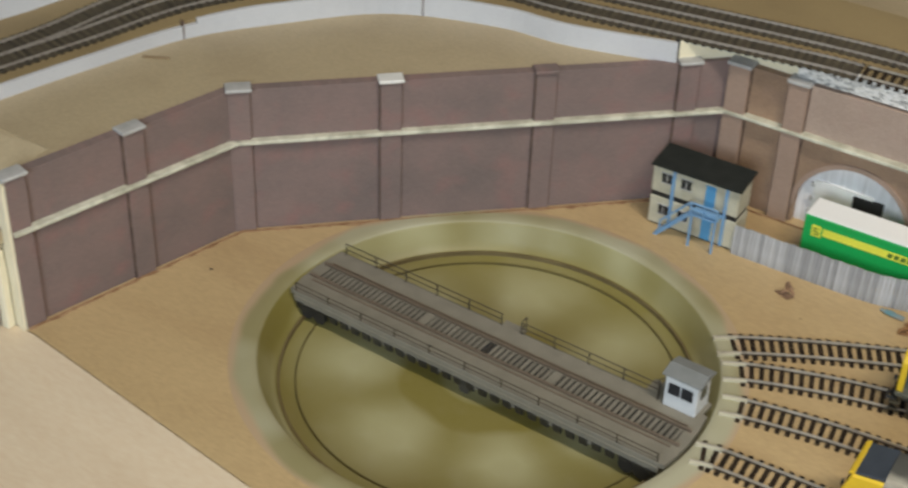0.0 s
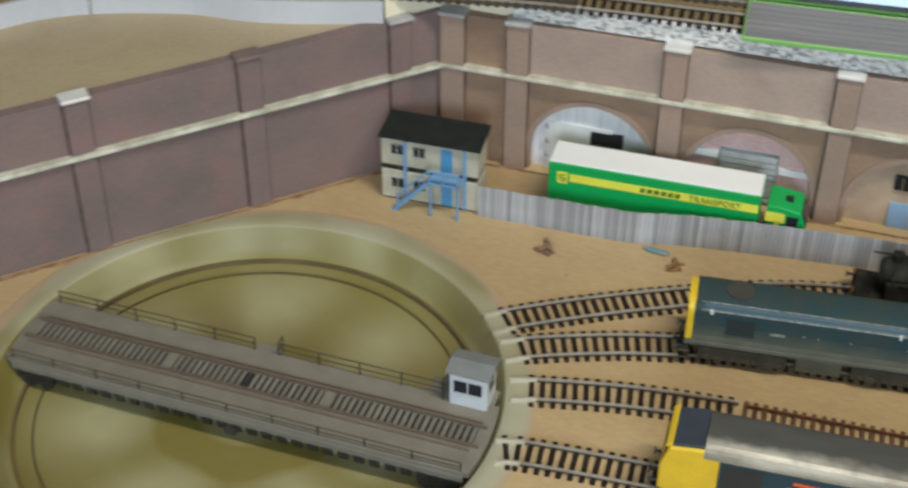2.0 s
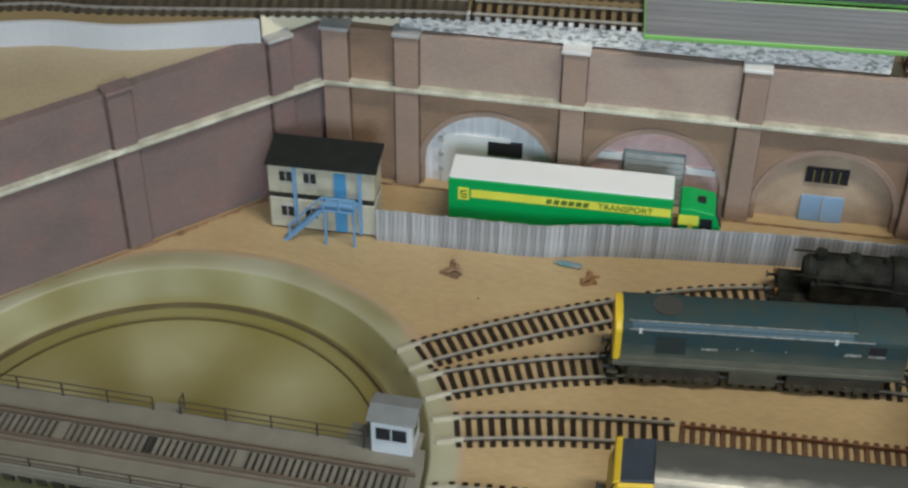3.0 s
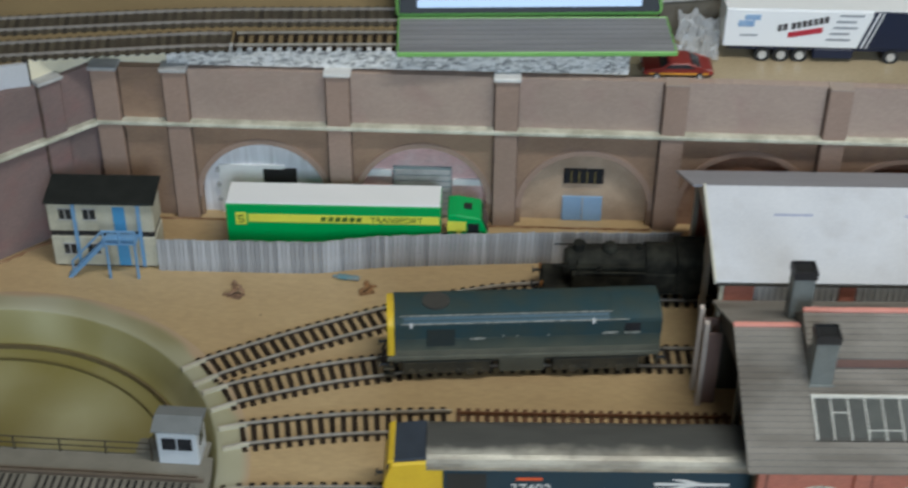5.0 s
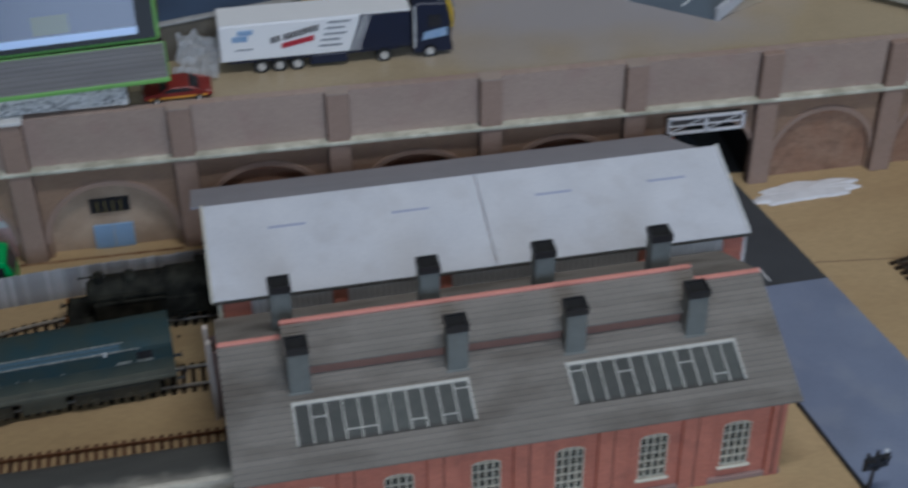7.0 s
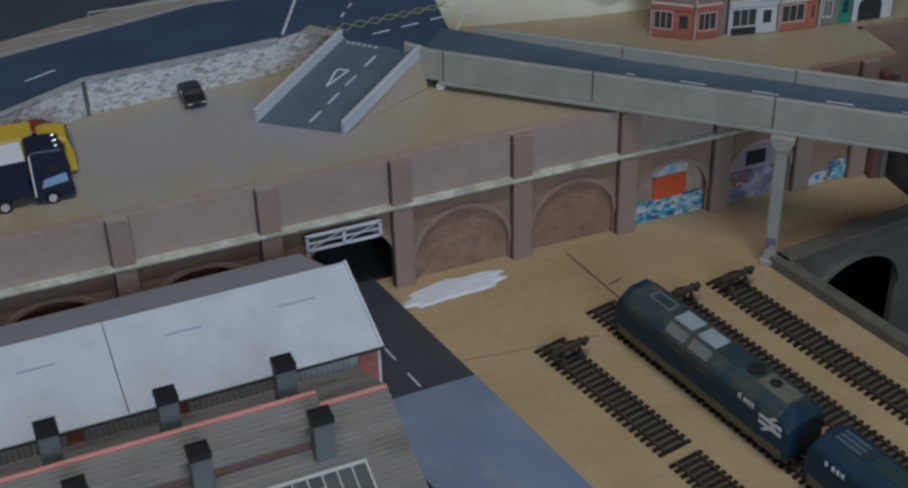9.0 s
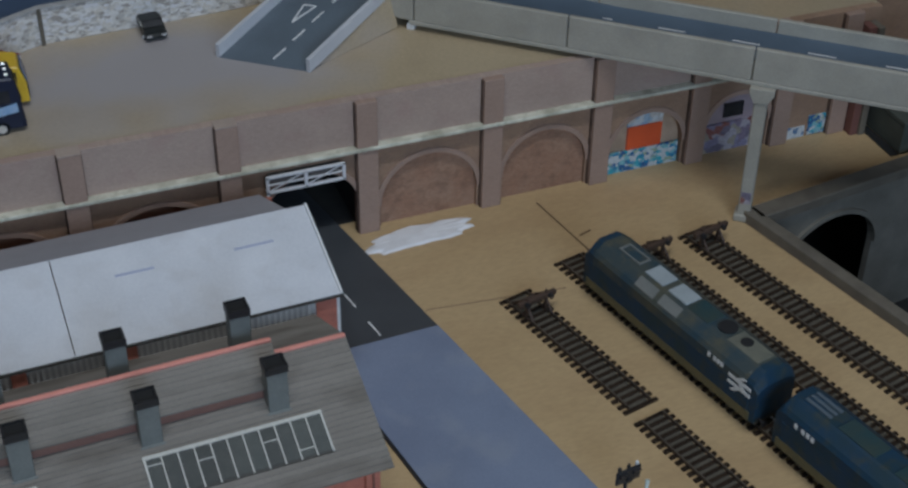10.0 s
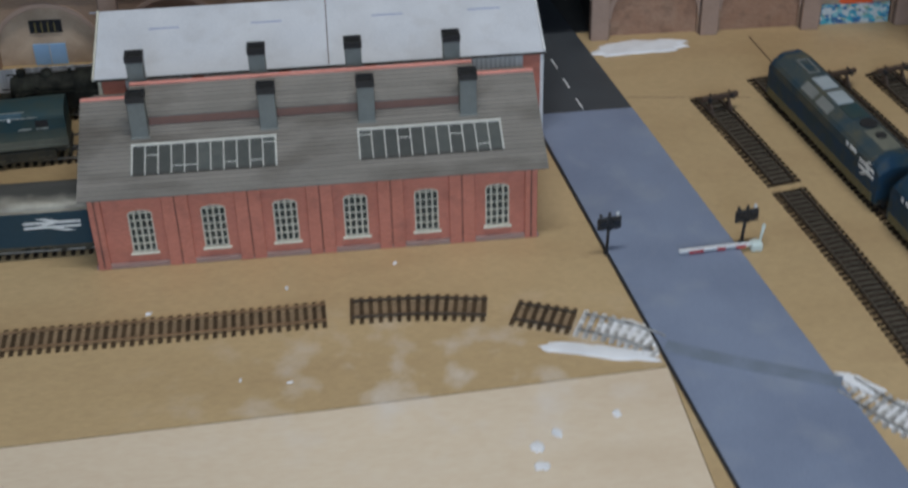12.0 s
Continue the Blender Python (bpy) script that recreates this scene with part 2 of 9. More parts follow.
SLEEPER_RUST = random_tint(mat("sleeper_rusty", (0.14, 0.066, 0.030), (0.085, 0.042, 0.02), 0.7, scale=200), 0.35)
RAIL = mat("rail_nickel", (0.66, 0.62, 0.55), (0.42, 0.37, 0.31), 0.34, 0.55, scale=120, amount=0.6)
RAIL_RUST = mat("rail_rusty", (0.24, 0.105, 0.05), (0.15, 0.07, 0.035), 0.6, 0.3, scale=150, amount=0.8)
RAIL_DARK = mat("rail_dark", (0.16, 0.13, 0.10), (0.1, 0.08, 0.065), 0.45, 0.6, scale=150, amount=0.8)
STONE = flake_mat("stone_print", [(0.70, 0.69, 0.67), (0.46, 0.46, 0.45), (0.82, 0.81, 0.79), (0.28, 0.28, 0.28), (0.70, 0.69, 0.66), (0.82, 0.81, 0.80), (0.60, 0.60, 0.59)], 480, stretch=(0.6, 1, 1.4))
STONE2 = flake_mat("stone_wall_print", [(0.62, 0.60, 0.57), (0.48, 0.46, 0.43), (0.70, 0.68, 0.65), (0.36, 0.33, 0.30), (0.60, 0.56, 0.50), (0.66, 0.65, 0.66)], 430, stretch=(0.6, 1, 1.3))


# ---- mesh helpers ----
def finish(name, bm, material, parent=None, label="", smooth=False):
    bmesh.ops.recalc_face_normals(bm, faces=bm.faces)
    me = bpy.data.meshes.new(name)
    bm.to_mesh(me)
    bm.free()
    me.materials.append(material)
    if smooth:
        for p in me.polygons:
            p.use_smooth = True
    ob = new(name, me)
    if parent:
        ob.parent = parent
    return tagged(ob, label)


def part(name, bm, material, parent, label="", smooth=False):
    return finish(name, bm, material, parent, label, smooth)


def share(name, me, parent, m):
    """A further piece on a mesh that is there already."""
    ob = new(name, me)
    ob.parent = parent
    ob.matrix_basis = m
    return ob


def thing(name, m, label, category, group="", kind=""):
    ob = new(name)
    ob.empty_display_size = 0.01
    ob.matrix_basis = m
    return tagged(ob, label, category, group, kind)


def box(x0, x1, y0, y1, z0, z1, bev=0.0, bm=None, seg=1, m=None):
    bm = bm or bmesh.new()
    vs = bmesh.ops.create_cube(bm, size=1)["verts"]
    for v in vs:
        v.co = Vector((x0 + (v.co.x + 0.5) * (x1 - x0), y0 + (v.co.y + 0.5) * (y1 - y0), z0 + (v.co.z + 0.5) * (z1 - z0)))
    if bev:
        es = list({e for v in vs for e in v.link_edges})
        got = bmesh.ops.bevel(bm, geom=es, offset=bev, segments=seg, affect="EDGES", profile=0.5)
        vs = list({v for f in got["faces"] for v in f.verts} | {v for v in vs if v.is_valid})
    if m:
        bmesh.ops.transform(bm, matrix=m, verts=vs)
    return bm


def prism(pts, axis, a, b, bm=None, bev=0.0):
    """A closed outline in two axes, drawn out along the third (0 x, 1 y, 2 z)."""
    bm = bm or bmesh.new()

    def at(p, d):
        q = list(p)
        q.insert(axis, d)
        return Vector(q)

    lo = [bm.verts.new(at(p, a)) for p in pts]
    hi = [bm.verts.new(at(p, b)) for p in pts]
    n = len(pts)
    bm.faces.new(lo)
    bm.faces.new(list(reversed(hi)))
    for i in range(n):
        bm.faces.new((lo[i], hi[i], hi[(i + 1) % n], lo[(i + 1) % n]))
    if bev:
        bmesh.ops.bevel(bm, geom=list({e for v in lo + hi for e in v.link_edges}), offset=bev, segments=1, affect="EDGES")
    return bm


def cyl(p0, p1, r, seg=12, r2=None, bm=None):
    bm = bm or bmesh.new()
    p0, p1 = Vector(p0), Vector(p1)
    d = p1 - p0
    m = Matrix.Translation((p0 + p1) / 2) @ d.to_track_quat("Z", "Y").to_matrix().to_4x4()
    bmesh.ops.create_cone(bm, cap_ends=True, segments=seg, radius1=r, radius2=r if r2 is None else r2, depth=d.length, matrix=m)
    return bm


def rods(pairs, r, seg=6, bm=None):
    bm = bm or bmesh.new()
    for a, b in pairs:
        cyl(a, b, r, seg, bm=bm)
    return bm


def ring(r0, r1, z0, z1, seg=96, bm=None):
    bm = bm or bmesh.new()
    rows = []
    for r, z in ((r0, z0), (r1, z0), (r1, z1), (r0, z1)):
        rows.append([bm.verts.new((r * math.cos(2 * math.pi * i / seg), r * math.sin(2 * math.pi * i / seg), z)) for i in range(seg)])
    for k in range(4):
        a, b = rows[k], rows[(k + 1) % 4]
        for i in range(seg):
            bm.faces.new((a[i], a[(i + 1) % seg], b[(i + 1) % seg], b[i]))
    return bm


def lathe(profile, seg=96, bm=None, close=False):
    bm = bm or bmesh.new()
    rows = []
    for r, z in profile:
        rows.append([bm.verts.new((r * math.cos(2 * math.pi * i / seg), r * math.sin(2 * math.pi * i / seg), z)) for i in range(seg)])
    for a, b in zip(rows, rows[1:]):
        for i in range(seg):
            bm.faces.new((a[i], a[(i + 1) % seg], b[(i + 1) % seg], b[i]))
    if close:
        bm.faces.new(rows[-1])
    return bm


def smooth_path(pts, step):
    """A curve through the points, cut into even steps: place and heading."""
    ps = [Vector((*p, 0)) if len(p) == 2 else Vector(p) for p in pts]
    ext = [ps[0] * 2 - ps[1]] + ps + [ps[-1] * 2 - ps[-2]]
    fine = []
    for i in range(1, len(ext) - 2):
        a, b, c, d = ext[i - 1 : i + 3]
        for k in range(40):
            t = k / 40
            fine.append(0.5 * ((2 * b) + (c - a) * t + (2 * a - 5 * b + 4 * c - d) * t * t + (3 * b - a - 3 * c + d) * t**3))
    fine.append(ps[-1])
    out, left = [], 0.0
    for a, b in zip(fine, fine[1:]):
        seg = (b - a).length
        while left <= seg and seg > 0:
            out.append((a + (b - a) * (left / seg), math.atan2(b.y - a.y, b.x - a.x)))
            left += step
        left -= seg
    return out


def sweep(path, w0, w1, z0, z1, bm=None):
    """A bar of rectangular section along a path: w0..w1 to the left of it."""
    bm = bm or bmesh.new()
    rows = []
    for p, a in path:
        nx, ny = -math.sin(a), math.cos(a)
        rows.append([bm.verts.new((p.x + nx * w, p.y + ny * w, p.z + z)) for w, z in ((w0, z0), (w1, z0), (w1, z1), (w0, z1))])
    for a, b in zip(rows, rows[1:]):
        for k in range(4):
            bm.faces.new((a[k], a[(k + 1) % 4], b[(k + 1) % 4], b[k]))
    bm.faces.new(rows[0])
    bm.faces.new(list(reversed(rows[-1])))
    return bm


def slab(poly, z0, z1, bm=None):
    return prism(poly, 2, z0, z1, bm)


def bars(pts, wid, z0, z1, bm=None):
    """Thin painted strokes between pairs of points on a level surface."""
    bm = bm or bmesh.new()
    for a, b in pts:
        a, b = Vector(a), Vector(b)
        d = (b - a).normalized()
        nrm = Vector((-d.y, d.x)) * wid / 2
        prism([tuple(a + nrm), tuple(b + nrm), tuple(b - nrm), tuple(a - nrm)], 2, z0, z1, bm)
    return bm


def ZP(x):
    """The height of the raised ground, which falls a little along the wall."""
    return 0.1170 - 0.0060 * (x + 0.18)


# ---- room that closes the place ----
# unseen shell, added; its dull paint limits the light that bounces back
PAINT = mat("room_paint", (0.30, 0.285, 0.255), (0.27, 0.255, 0.23), 0.8, scale=3, grain=200)
CARPET = mat("room_carpet", (0.16, 0.14, 0.12), (0.11, 0.10, 0.09), 0.95, scale=6, grain=300)
RX0, RX1, RY0, RY1, RZ0, RZ1 = -1.5, 2.3, -1.6, 1.95, -0.92, 1.5
tagged(finish("floor", box(RX0, RX1, RY0, RY1, RZ0 - 0.05, RZ0), CARPET), "brown carpet floor of the railway room", "floor", kind="structure")
tagged(finish("ceiling", box(RX0, RX1, RY0, RY1, RZ1, RZ1 + 0.05), PAINT), "dull cream painted ceiling of the room", "ceiling", kind="structure")
tagged(finish("wall_west", box(RX0 - 0.1, RX0, RY0, RY1, RZ0, RZ1), PAINT), "dull cream painted room wall", "wall", kind="structure")
tagged(finish("wall_east", box(RX1, RX1 + 0.1, RY0, RY1, RZ0, RZ1), PAINT), "dull cream painted room wall", "wall", kind="structure")
tagged(finish("wall_far", box(RX0, RX1, RY1, RY1 + 0.1, RZ0, RZ1), PAINT), "dull cream painted room wall", "wall", kind="structure")
WX0, WX1, WZ0, WZ1 = -0.14, 1.06, 0.50, 1.42
bm = box(RX0, WX0, RY0 - 0.1, RY0, RZ0, RZ1)
box(WX1, RX1, RY0 - 0.1, RY0, RZ0, RZ1, bm=bm)
box(WX0, WX1, RY0 - 0.1, RY0, RZ0, WZ0, bm=bm)
box(WX0, WX1, RY0 - 0.1, RY0, WZ1, RZ1, bm=bm)
tagged(finish("wall_south", bm, PAINT), "dull cream painted wall with a window", "wall", kind="structure")

# ---- ground boards ----
PCX, PCY, PR = -0.2715, 0.6485, 0.1698


def board_with_hole(poly, cx, cy, r, z0, z1):
    bm = bmesh.new()
    loops = [poly, [(cx + r * math.cos(2 * math.pi * i / 96), cy + r * math.sin(2 * math.pi * i / 96)) for i in range(96)]]
    edges = []
    for lp in loops:
        vs = [bm.verts.new((*p, z1)) for p in lp]
        edges += [bm.edges.new((vs[i], vs[(i + 1) % len(vs)])) for i in range(len(vs))]
    bmesh.ops.triangle_fill(bm, edges=edges, use_beauty=True)
    ext = bmesh.ops.extrude_face_region(bm, geom=bm.faces[:])
    for v in ext["geom"]:
        if isinstance(v, bmesh.types.BMVert):
            v.co.z = z0
    return bm


KX, KY = 0.8625, 0.829
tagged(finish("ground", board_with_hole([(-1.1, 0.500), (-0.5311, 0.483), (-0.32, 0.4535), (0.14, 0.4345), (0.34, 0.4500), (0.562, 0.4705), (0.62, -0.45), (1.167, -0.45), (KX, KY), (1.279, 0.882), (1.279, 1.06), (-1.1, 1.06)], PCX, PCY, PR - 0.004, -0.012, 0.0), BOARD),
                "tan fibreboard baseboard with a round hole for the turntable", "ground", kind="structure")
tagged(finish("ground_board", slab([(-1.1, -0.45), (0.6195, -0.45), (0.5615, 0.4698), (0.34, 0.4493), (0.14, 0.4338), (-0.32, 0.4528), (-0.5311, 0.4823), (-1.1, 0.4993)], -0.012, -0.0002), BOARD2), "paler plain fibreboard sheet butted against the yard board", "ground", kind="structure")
bm = bars([((0.7180, 0.908), (0.7300, 0.838)), ((0.7300, 0.838), (0.733, 0.79)), ((0.731, 0.857), (0.742, 0.861))], 0.0011, 0.0001, 0.0004)
tagged(finish("ground_joint", bm, mat("joint_dark", (0.12, 0.075, 0.04), None, 0.8)), "dark open joint between two baseboard sheets", "joint", kind="structure")
tagged(finish("ground_seam", bars([((0.592, 0.8140), (0.6950, 0.803))], 0.0009, 0.0001, 0.0003), mat("seam_brown", (0.27, 0.185, 0.11), (0.36, 0.25, 0.15), 0.8, scale=90)), "faint brown seam in the baseboard", "joint", kind="structure")

# ---- retaining wall along the back ----
PX = [-0.1767, -0.067, 0.0467, 0.1595, 0.268, 0.377, 0.4837, 0.5850, 0.6830, 0.7740, 0.8590, 0.9370, 0.9920]
WY = 0.9205


def zt(x):
    return ZP(x) + 0.0012


def zs(x):
    return 0.0766 - 0.0045 * (x + 0.18)


def arch_outline(xa, xb, za, zb, cx, r, spring):
    """A bay's outline with an arch cut up from the ground."""
    pts = [(xa, 0), (xa, za), (xb, zb), (xb, 0), (cx + r, 0), (cx + r, spring)]
    pts += [(cx + r * math.cos(math.pi * k / 20), spring + r * math.sin(math.pi * k / 20)) for k in range(1, 20)]
    return pts + [(cx - r, spring), (cx - r, 0)]


def arch_face(cx, r, spring, y0, y1):
    pts = [(cx - r, 0), (cx + r, 0), (cx + r, spring)]
    pts += [(cx + r * math.cos(math.pi * k / 20), spring + r * math.sin(math.pi * k / 20)) for k in range(1, 20)] + [(cx - r, spring)]
    return prism(pts, 1, y0, y1)


def arch_ring(cx, r, w, spring, y0, y1):
    a = [(cx + (r + w) * math.cos(math.pi * k / 20), spring + (r + w) * math.sin(math.pi * k / 20)) for k in range(21)]
    b = [(cx + r * math.cos(math.pi * k / 20), spring + r * math.sin(math.pi * k / 20)) for k in range(20, -1, -1)]
    return prism(a + b, 1, y0, y1)


STONE_CAP = mat("cap_dusty", (0.42, 0.335, 0.28), (0.36, 0.285, 0.24), 0.6, scale=70)
wn = thing("wall_north", Matrix(), "brown brick arched retaining wall with a pale string course", "wall", kind="structure")
WOODW = stretched(mat("planks_white", (0.84, 0.83, 0.86), (0.62, 0.60, 0.61), 0.7, scale=220, amount=1.0), 2, 0.06)
PINKB = brick_mat("brick_pink", (0.74, 0.46, 0.44), (0.80, 0.59, 0.56), (0.95, 0.9, 0.88), contrast=0.5, scale=70)
JOINT = mat("joint_dark_brown", (0.075, 0.048, 0.036), (0.16, 0.105, 0.08), 0.85, scale=120, amount=1.0)
TANW = mat("render_tan", (0.50, 0.375, 0.27), (0.36, 0.26, 0.18), 0.8, scale=50, amount=0.9)
GLASSD = mat("dark_pane", (0.02, 0.022, 0.026), (0.04, 0.04, 0.045), 0.15, scale=90, bump=0)
TAG0 = flake_mat("spray_pale", [(0.34, 0.45, 0.56), (0.58, 0.61, 0.62), (0.29, 0.40, 0.53), (0.50, 0.50, 0.48)], 170)
TAG1 = flake_mat("spray_blue", [(0.04, 0.22, 0.40), (0.54, 0.58, 0.59), (0.07, 0.36, 0.45), (0.52, 0.56, 0.58), (0.04, 0.12, 0.29), (0.22, 0.45, 0.50), (0.32, 0.40, 0.29)], 260, stretch=(1, 1, 1.2))
TAGW = flake_mat("spray_white", [(0.62, 0.64, 0.64), (0.55, 0.58, 0.60), (0.66, 0.67, 0.66), (0.12, 0.20, 0.34)], 170)
TAG2 = flake_mat("spray_violet", [(0.20, 0.16, 0.22), (0.36, 0.33, 0.37), (0.24, 0.10, 0.09), (0.22, 0.20, 0.29), (0.30, 0.27, 0.22), (0.16, 0.14, 0.19)], 150)
REDP = mat("paint_red_orange", (0.72, 0.11, 0.03), (0.6, 0.09, 0.03), 0.5, scale=60)
BLUEP = mat("paint_blue_grey", (0.27, 0.42, 0.62), (0.2, 0.33, 0.52), 0.5, scale=80)
WHITEP = mat("paint_white", (0.78, 0.78, 0.77), (0.66, 0.66, 0.66), 0.5, scale=80, amount=0.6)
GIRDER_DIM = mat("lattice_back", (0.10, 0.09, 0.085), (0.07, 0.065, 0.06), 0.7, scale=80)
LATTICE = mat("lattice_white", (0.74, 0.74, 0.76), (0.62, 0.62, 0.65), 0.5, scale=80, amount=0.5)
MAUVEW = mat("render_mauve", (0.36, 0.29, 0.31), (0.28, 0.22, 0.245), 0.8, scale=70, amount=1.0)
infills = [WOODW, PINKB, TANW, BRICK_IN, BRICK_IN, BRICK_IN, None, BRICK_IN, BRICK_IN, TANW, MAUVEW]
edges_x = [-0.233] + PX + [1.015]
for i in range(len(edges_x) - 1):
    xa, xb = edges_x[i], edges_x[i + 1]
    cx = (xa + xb) / 2
    if 1 <= i <= 11:
        r = min(0.0445, (xb - xa) / 2 - 0.0105)
        if i == 7:
            r, spring = 0.0360, 0.0245
            cx = 0.5425
        else:
            spring = (0.0580 if i == 3 else 0.0605 if i < 5 else 0.0575 if i < 10 else 0.0540) - r
        ring_w = 0.004
        part("panel", prism(arch_outline(xa, xb, zs(xa) + 0.001, zs(xb) + 0.001, cx, r, spring), 1, WY, WY + 0.007), BRICK_N, wn)
        part("panel_upper", prism([(xa, zs(xa) + 0.001), (xb, zs(xb) + 0.001), (xb, zt(xb)), (xa, zt(xa))], 1, WY, WY + 0.007), BRICK_UP, wn)
        part("arch_ring", arch_ring(cx, r, ring_w, spring, WY - 0.0012, WY + 0.001), PILA, wn)
        if infills[i - 1]:
            part("arch_infill", arch_face(cx, r + 0.002, spring, WY + (0.0032 if infills[i - 1] is BRICK_IN else 0.0062), WY + 0.010), infills[i - 1], wn)
        if i == 1:
            part("sliding_door", box(cx - 0.0327, cx + 0.014, WY + 0.0044, WY + 0.0067, 0.0, 0.0398), WHITEP, wn, "off-white sliding door")
            part("dark_opening", box(cx - 0.0010, cx + 0.0225, WY + 0.0037, WY + 0.0064, 0.0265, 0.0372), DARK, wn)
            for k in range(3):
                part("hinge", box(cx - 0.0345, cx - 0.0315, WY + 0.0032, WY + 0.0067, 0.010 + k * 0.012, 0.013 + k * 0.012), CAP, wn)
        if i == 2:
            part("roller_door", box(cx - 0.0212, cx + 0.0198, WY + 0.0037, WY + 0.0067, 0.0, 0.0418), mat("roller_grey", (0.24, 0.31, 0.325), (0.19, 0.25, 0.265), 0.5, 0.3, scale=70), wn, "grey roller shutter door")
            for k in range(8):
                part("slat", box(cx - 0.0202, cx + 0.0188, WY + 0.0028, WY + 0.0042, 0.0030 + k * 0.0048, 0.0067 + k * 0.0048), CAP, wn)
            part("white_band", box(cx - 0.0425, cx - 0.0222, WY + 0.0042, WY + 0.0067, 0.0335, 0.0390), WHITEP, wn)
            part("white_band", box(cx + 0.0208, cx + 0.0415, WY + 0.0042, WY + 0.0067, 0.0275, 0.0325), WHITEP, wn)
        if i == 3:
            part("window", box(cx - 0.0149, cx + 0.0130, WY + 0.0047, WY + 0.0067, 0.0312, 0.0430), GLASSD, wn, "dark barred window")
            for k in range(4):
                part("window_bar", box(cx - 0.010 + k * 0.0055, cx - 0.0092 + k * 0.0055, WY + 0.0037, WY + 0.0052, 0.0317, 0.0412), mat("bar_olive", (0.2, 0.16, 0.05)), wn)
            part("door", box(cx - 0.0149, cx + 0.0130, WY + 0.0042, WY + 0.0067, 0.0004, 0.0200), BLUEP, wn, "pale blue double door")
            part("door_frame", box(cx - 0.0013, cx - 0.0005, WY + 0.0034, WY + 0.0044, 0.0004, 0.0200), CAP, wn)
        if i == 10:
            part("door", box(cx - 0.0145, cx + 0.0155, WY + 0.0042, WY + 0.0067, 0.0, 0.0400), REDP, wn, "orange-red door")
            part("lintel", box(cx - 0.0150, cx + 0.0160, WY + 0.0047, WY + 0.0067, 0.0402, 0.0520), TAG0, wn)
            part("spray_tag", box(cx - 0.0318, cx + 0.0312, WY + 0.0034, WY + 0.0052, 0.0, 0.0190), TAG1, wn, "blue and white sprayed tag")
        if i == 11:
            part("window", box(cx - 0.0100, cx + 0.0075, WY + 0.0042, WY + 0.0067, 0.0310, 0.0435), GLASSD, wn)
            part("spray_tag", box(cx - 0.0280, cx + 0.0280, WY + 0.0037, WY + 0.0067, 0.0, 0.026), TAG2, wn, "violet and grey sprayed tag")
        if i == 7:
            bm = box(0.5080, 0.5670, WY - 0.0080, WY - 0.0058, 0.0668, 0.0684)
            box(0.5080, 0.5670, WY - 0.0080, WY - 0.0058, 0.0543, 0.0558, bm=bm)
            box(0.5095, 0.5655, WY - 0.0076, WY - 0.0060, 0.0608, 0.0614, bm=bm)
            for xk, xm in ((0.5100, 0.5365), (0.5380, 0.5645)):
                prism([(xk, 0.0560), (xk + 0.0012, 0.0560), (xm, 0.0666), (xm - 0.0012, 0.0666)], 1, WY - 0.0074, WY - 0.0062, bm)
            for xk in (0.5080, 0.5365, 0.5648):
                box(xk, xk + 0.0022, WY - 0.0080, WY - 0.0058, 0.0515 if xk < 0.51 else 0.0545, 0.0682, bm=bm)
            part("girder_frame", bm, LATTICE, wn, "white footbridge girder frame")
            part("girder_panel", box(0.5105, 0.5645, WY - 0.0057, WY - 0.0004, 0.0600, 0.0670), GIRDER_DIM, wn)
            # black end plane painted for the tunnel's unlit depth
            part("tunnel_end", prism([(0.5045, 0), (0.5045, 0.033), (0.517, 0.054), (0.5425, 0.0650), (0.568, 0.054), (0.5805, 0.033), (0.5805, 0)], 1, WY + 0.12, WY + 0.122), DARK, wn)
    else:
        part("panel", prism([(xa, 0), (xb, 0), (xb, zt(xb)), (xa, zt(xa))], 1, WY, WY + 0.007), BRICK_N, wn)
        if i == 12:
            part("spray_tag", box(xa + 0.0100, xa + 0.0270, WY - 0.0012, WY + 0.001, 0.0005, 0.0105), TAGW, wn, "white sprayed tag")
            part("spray_tag", box(xa + 0.0300, xa + 0.0460, WY - 0.0012, WY + 0.001, 0.0010, 0.0190), TAG1, wn, "blue sprayed tag")
    if xb < 1.0:
        part("string_course", prism([(xa, zs(xa)), (xb, zs(xb)), (xb, zs(xb) + 0.0030), (xa, zs(xa) + 0.0030)], 1, WY - 0.0070, WY + 0.001, bev=0.0006), STRING, wn)
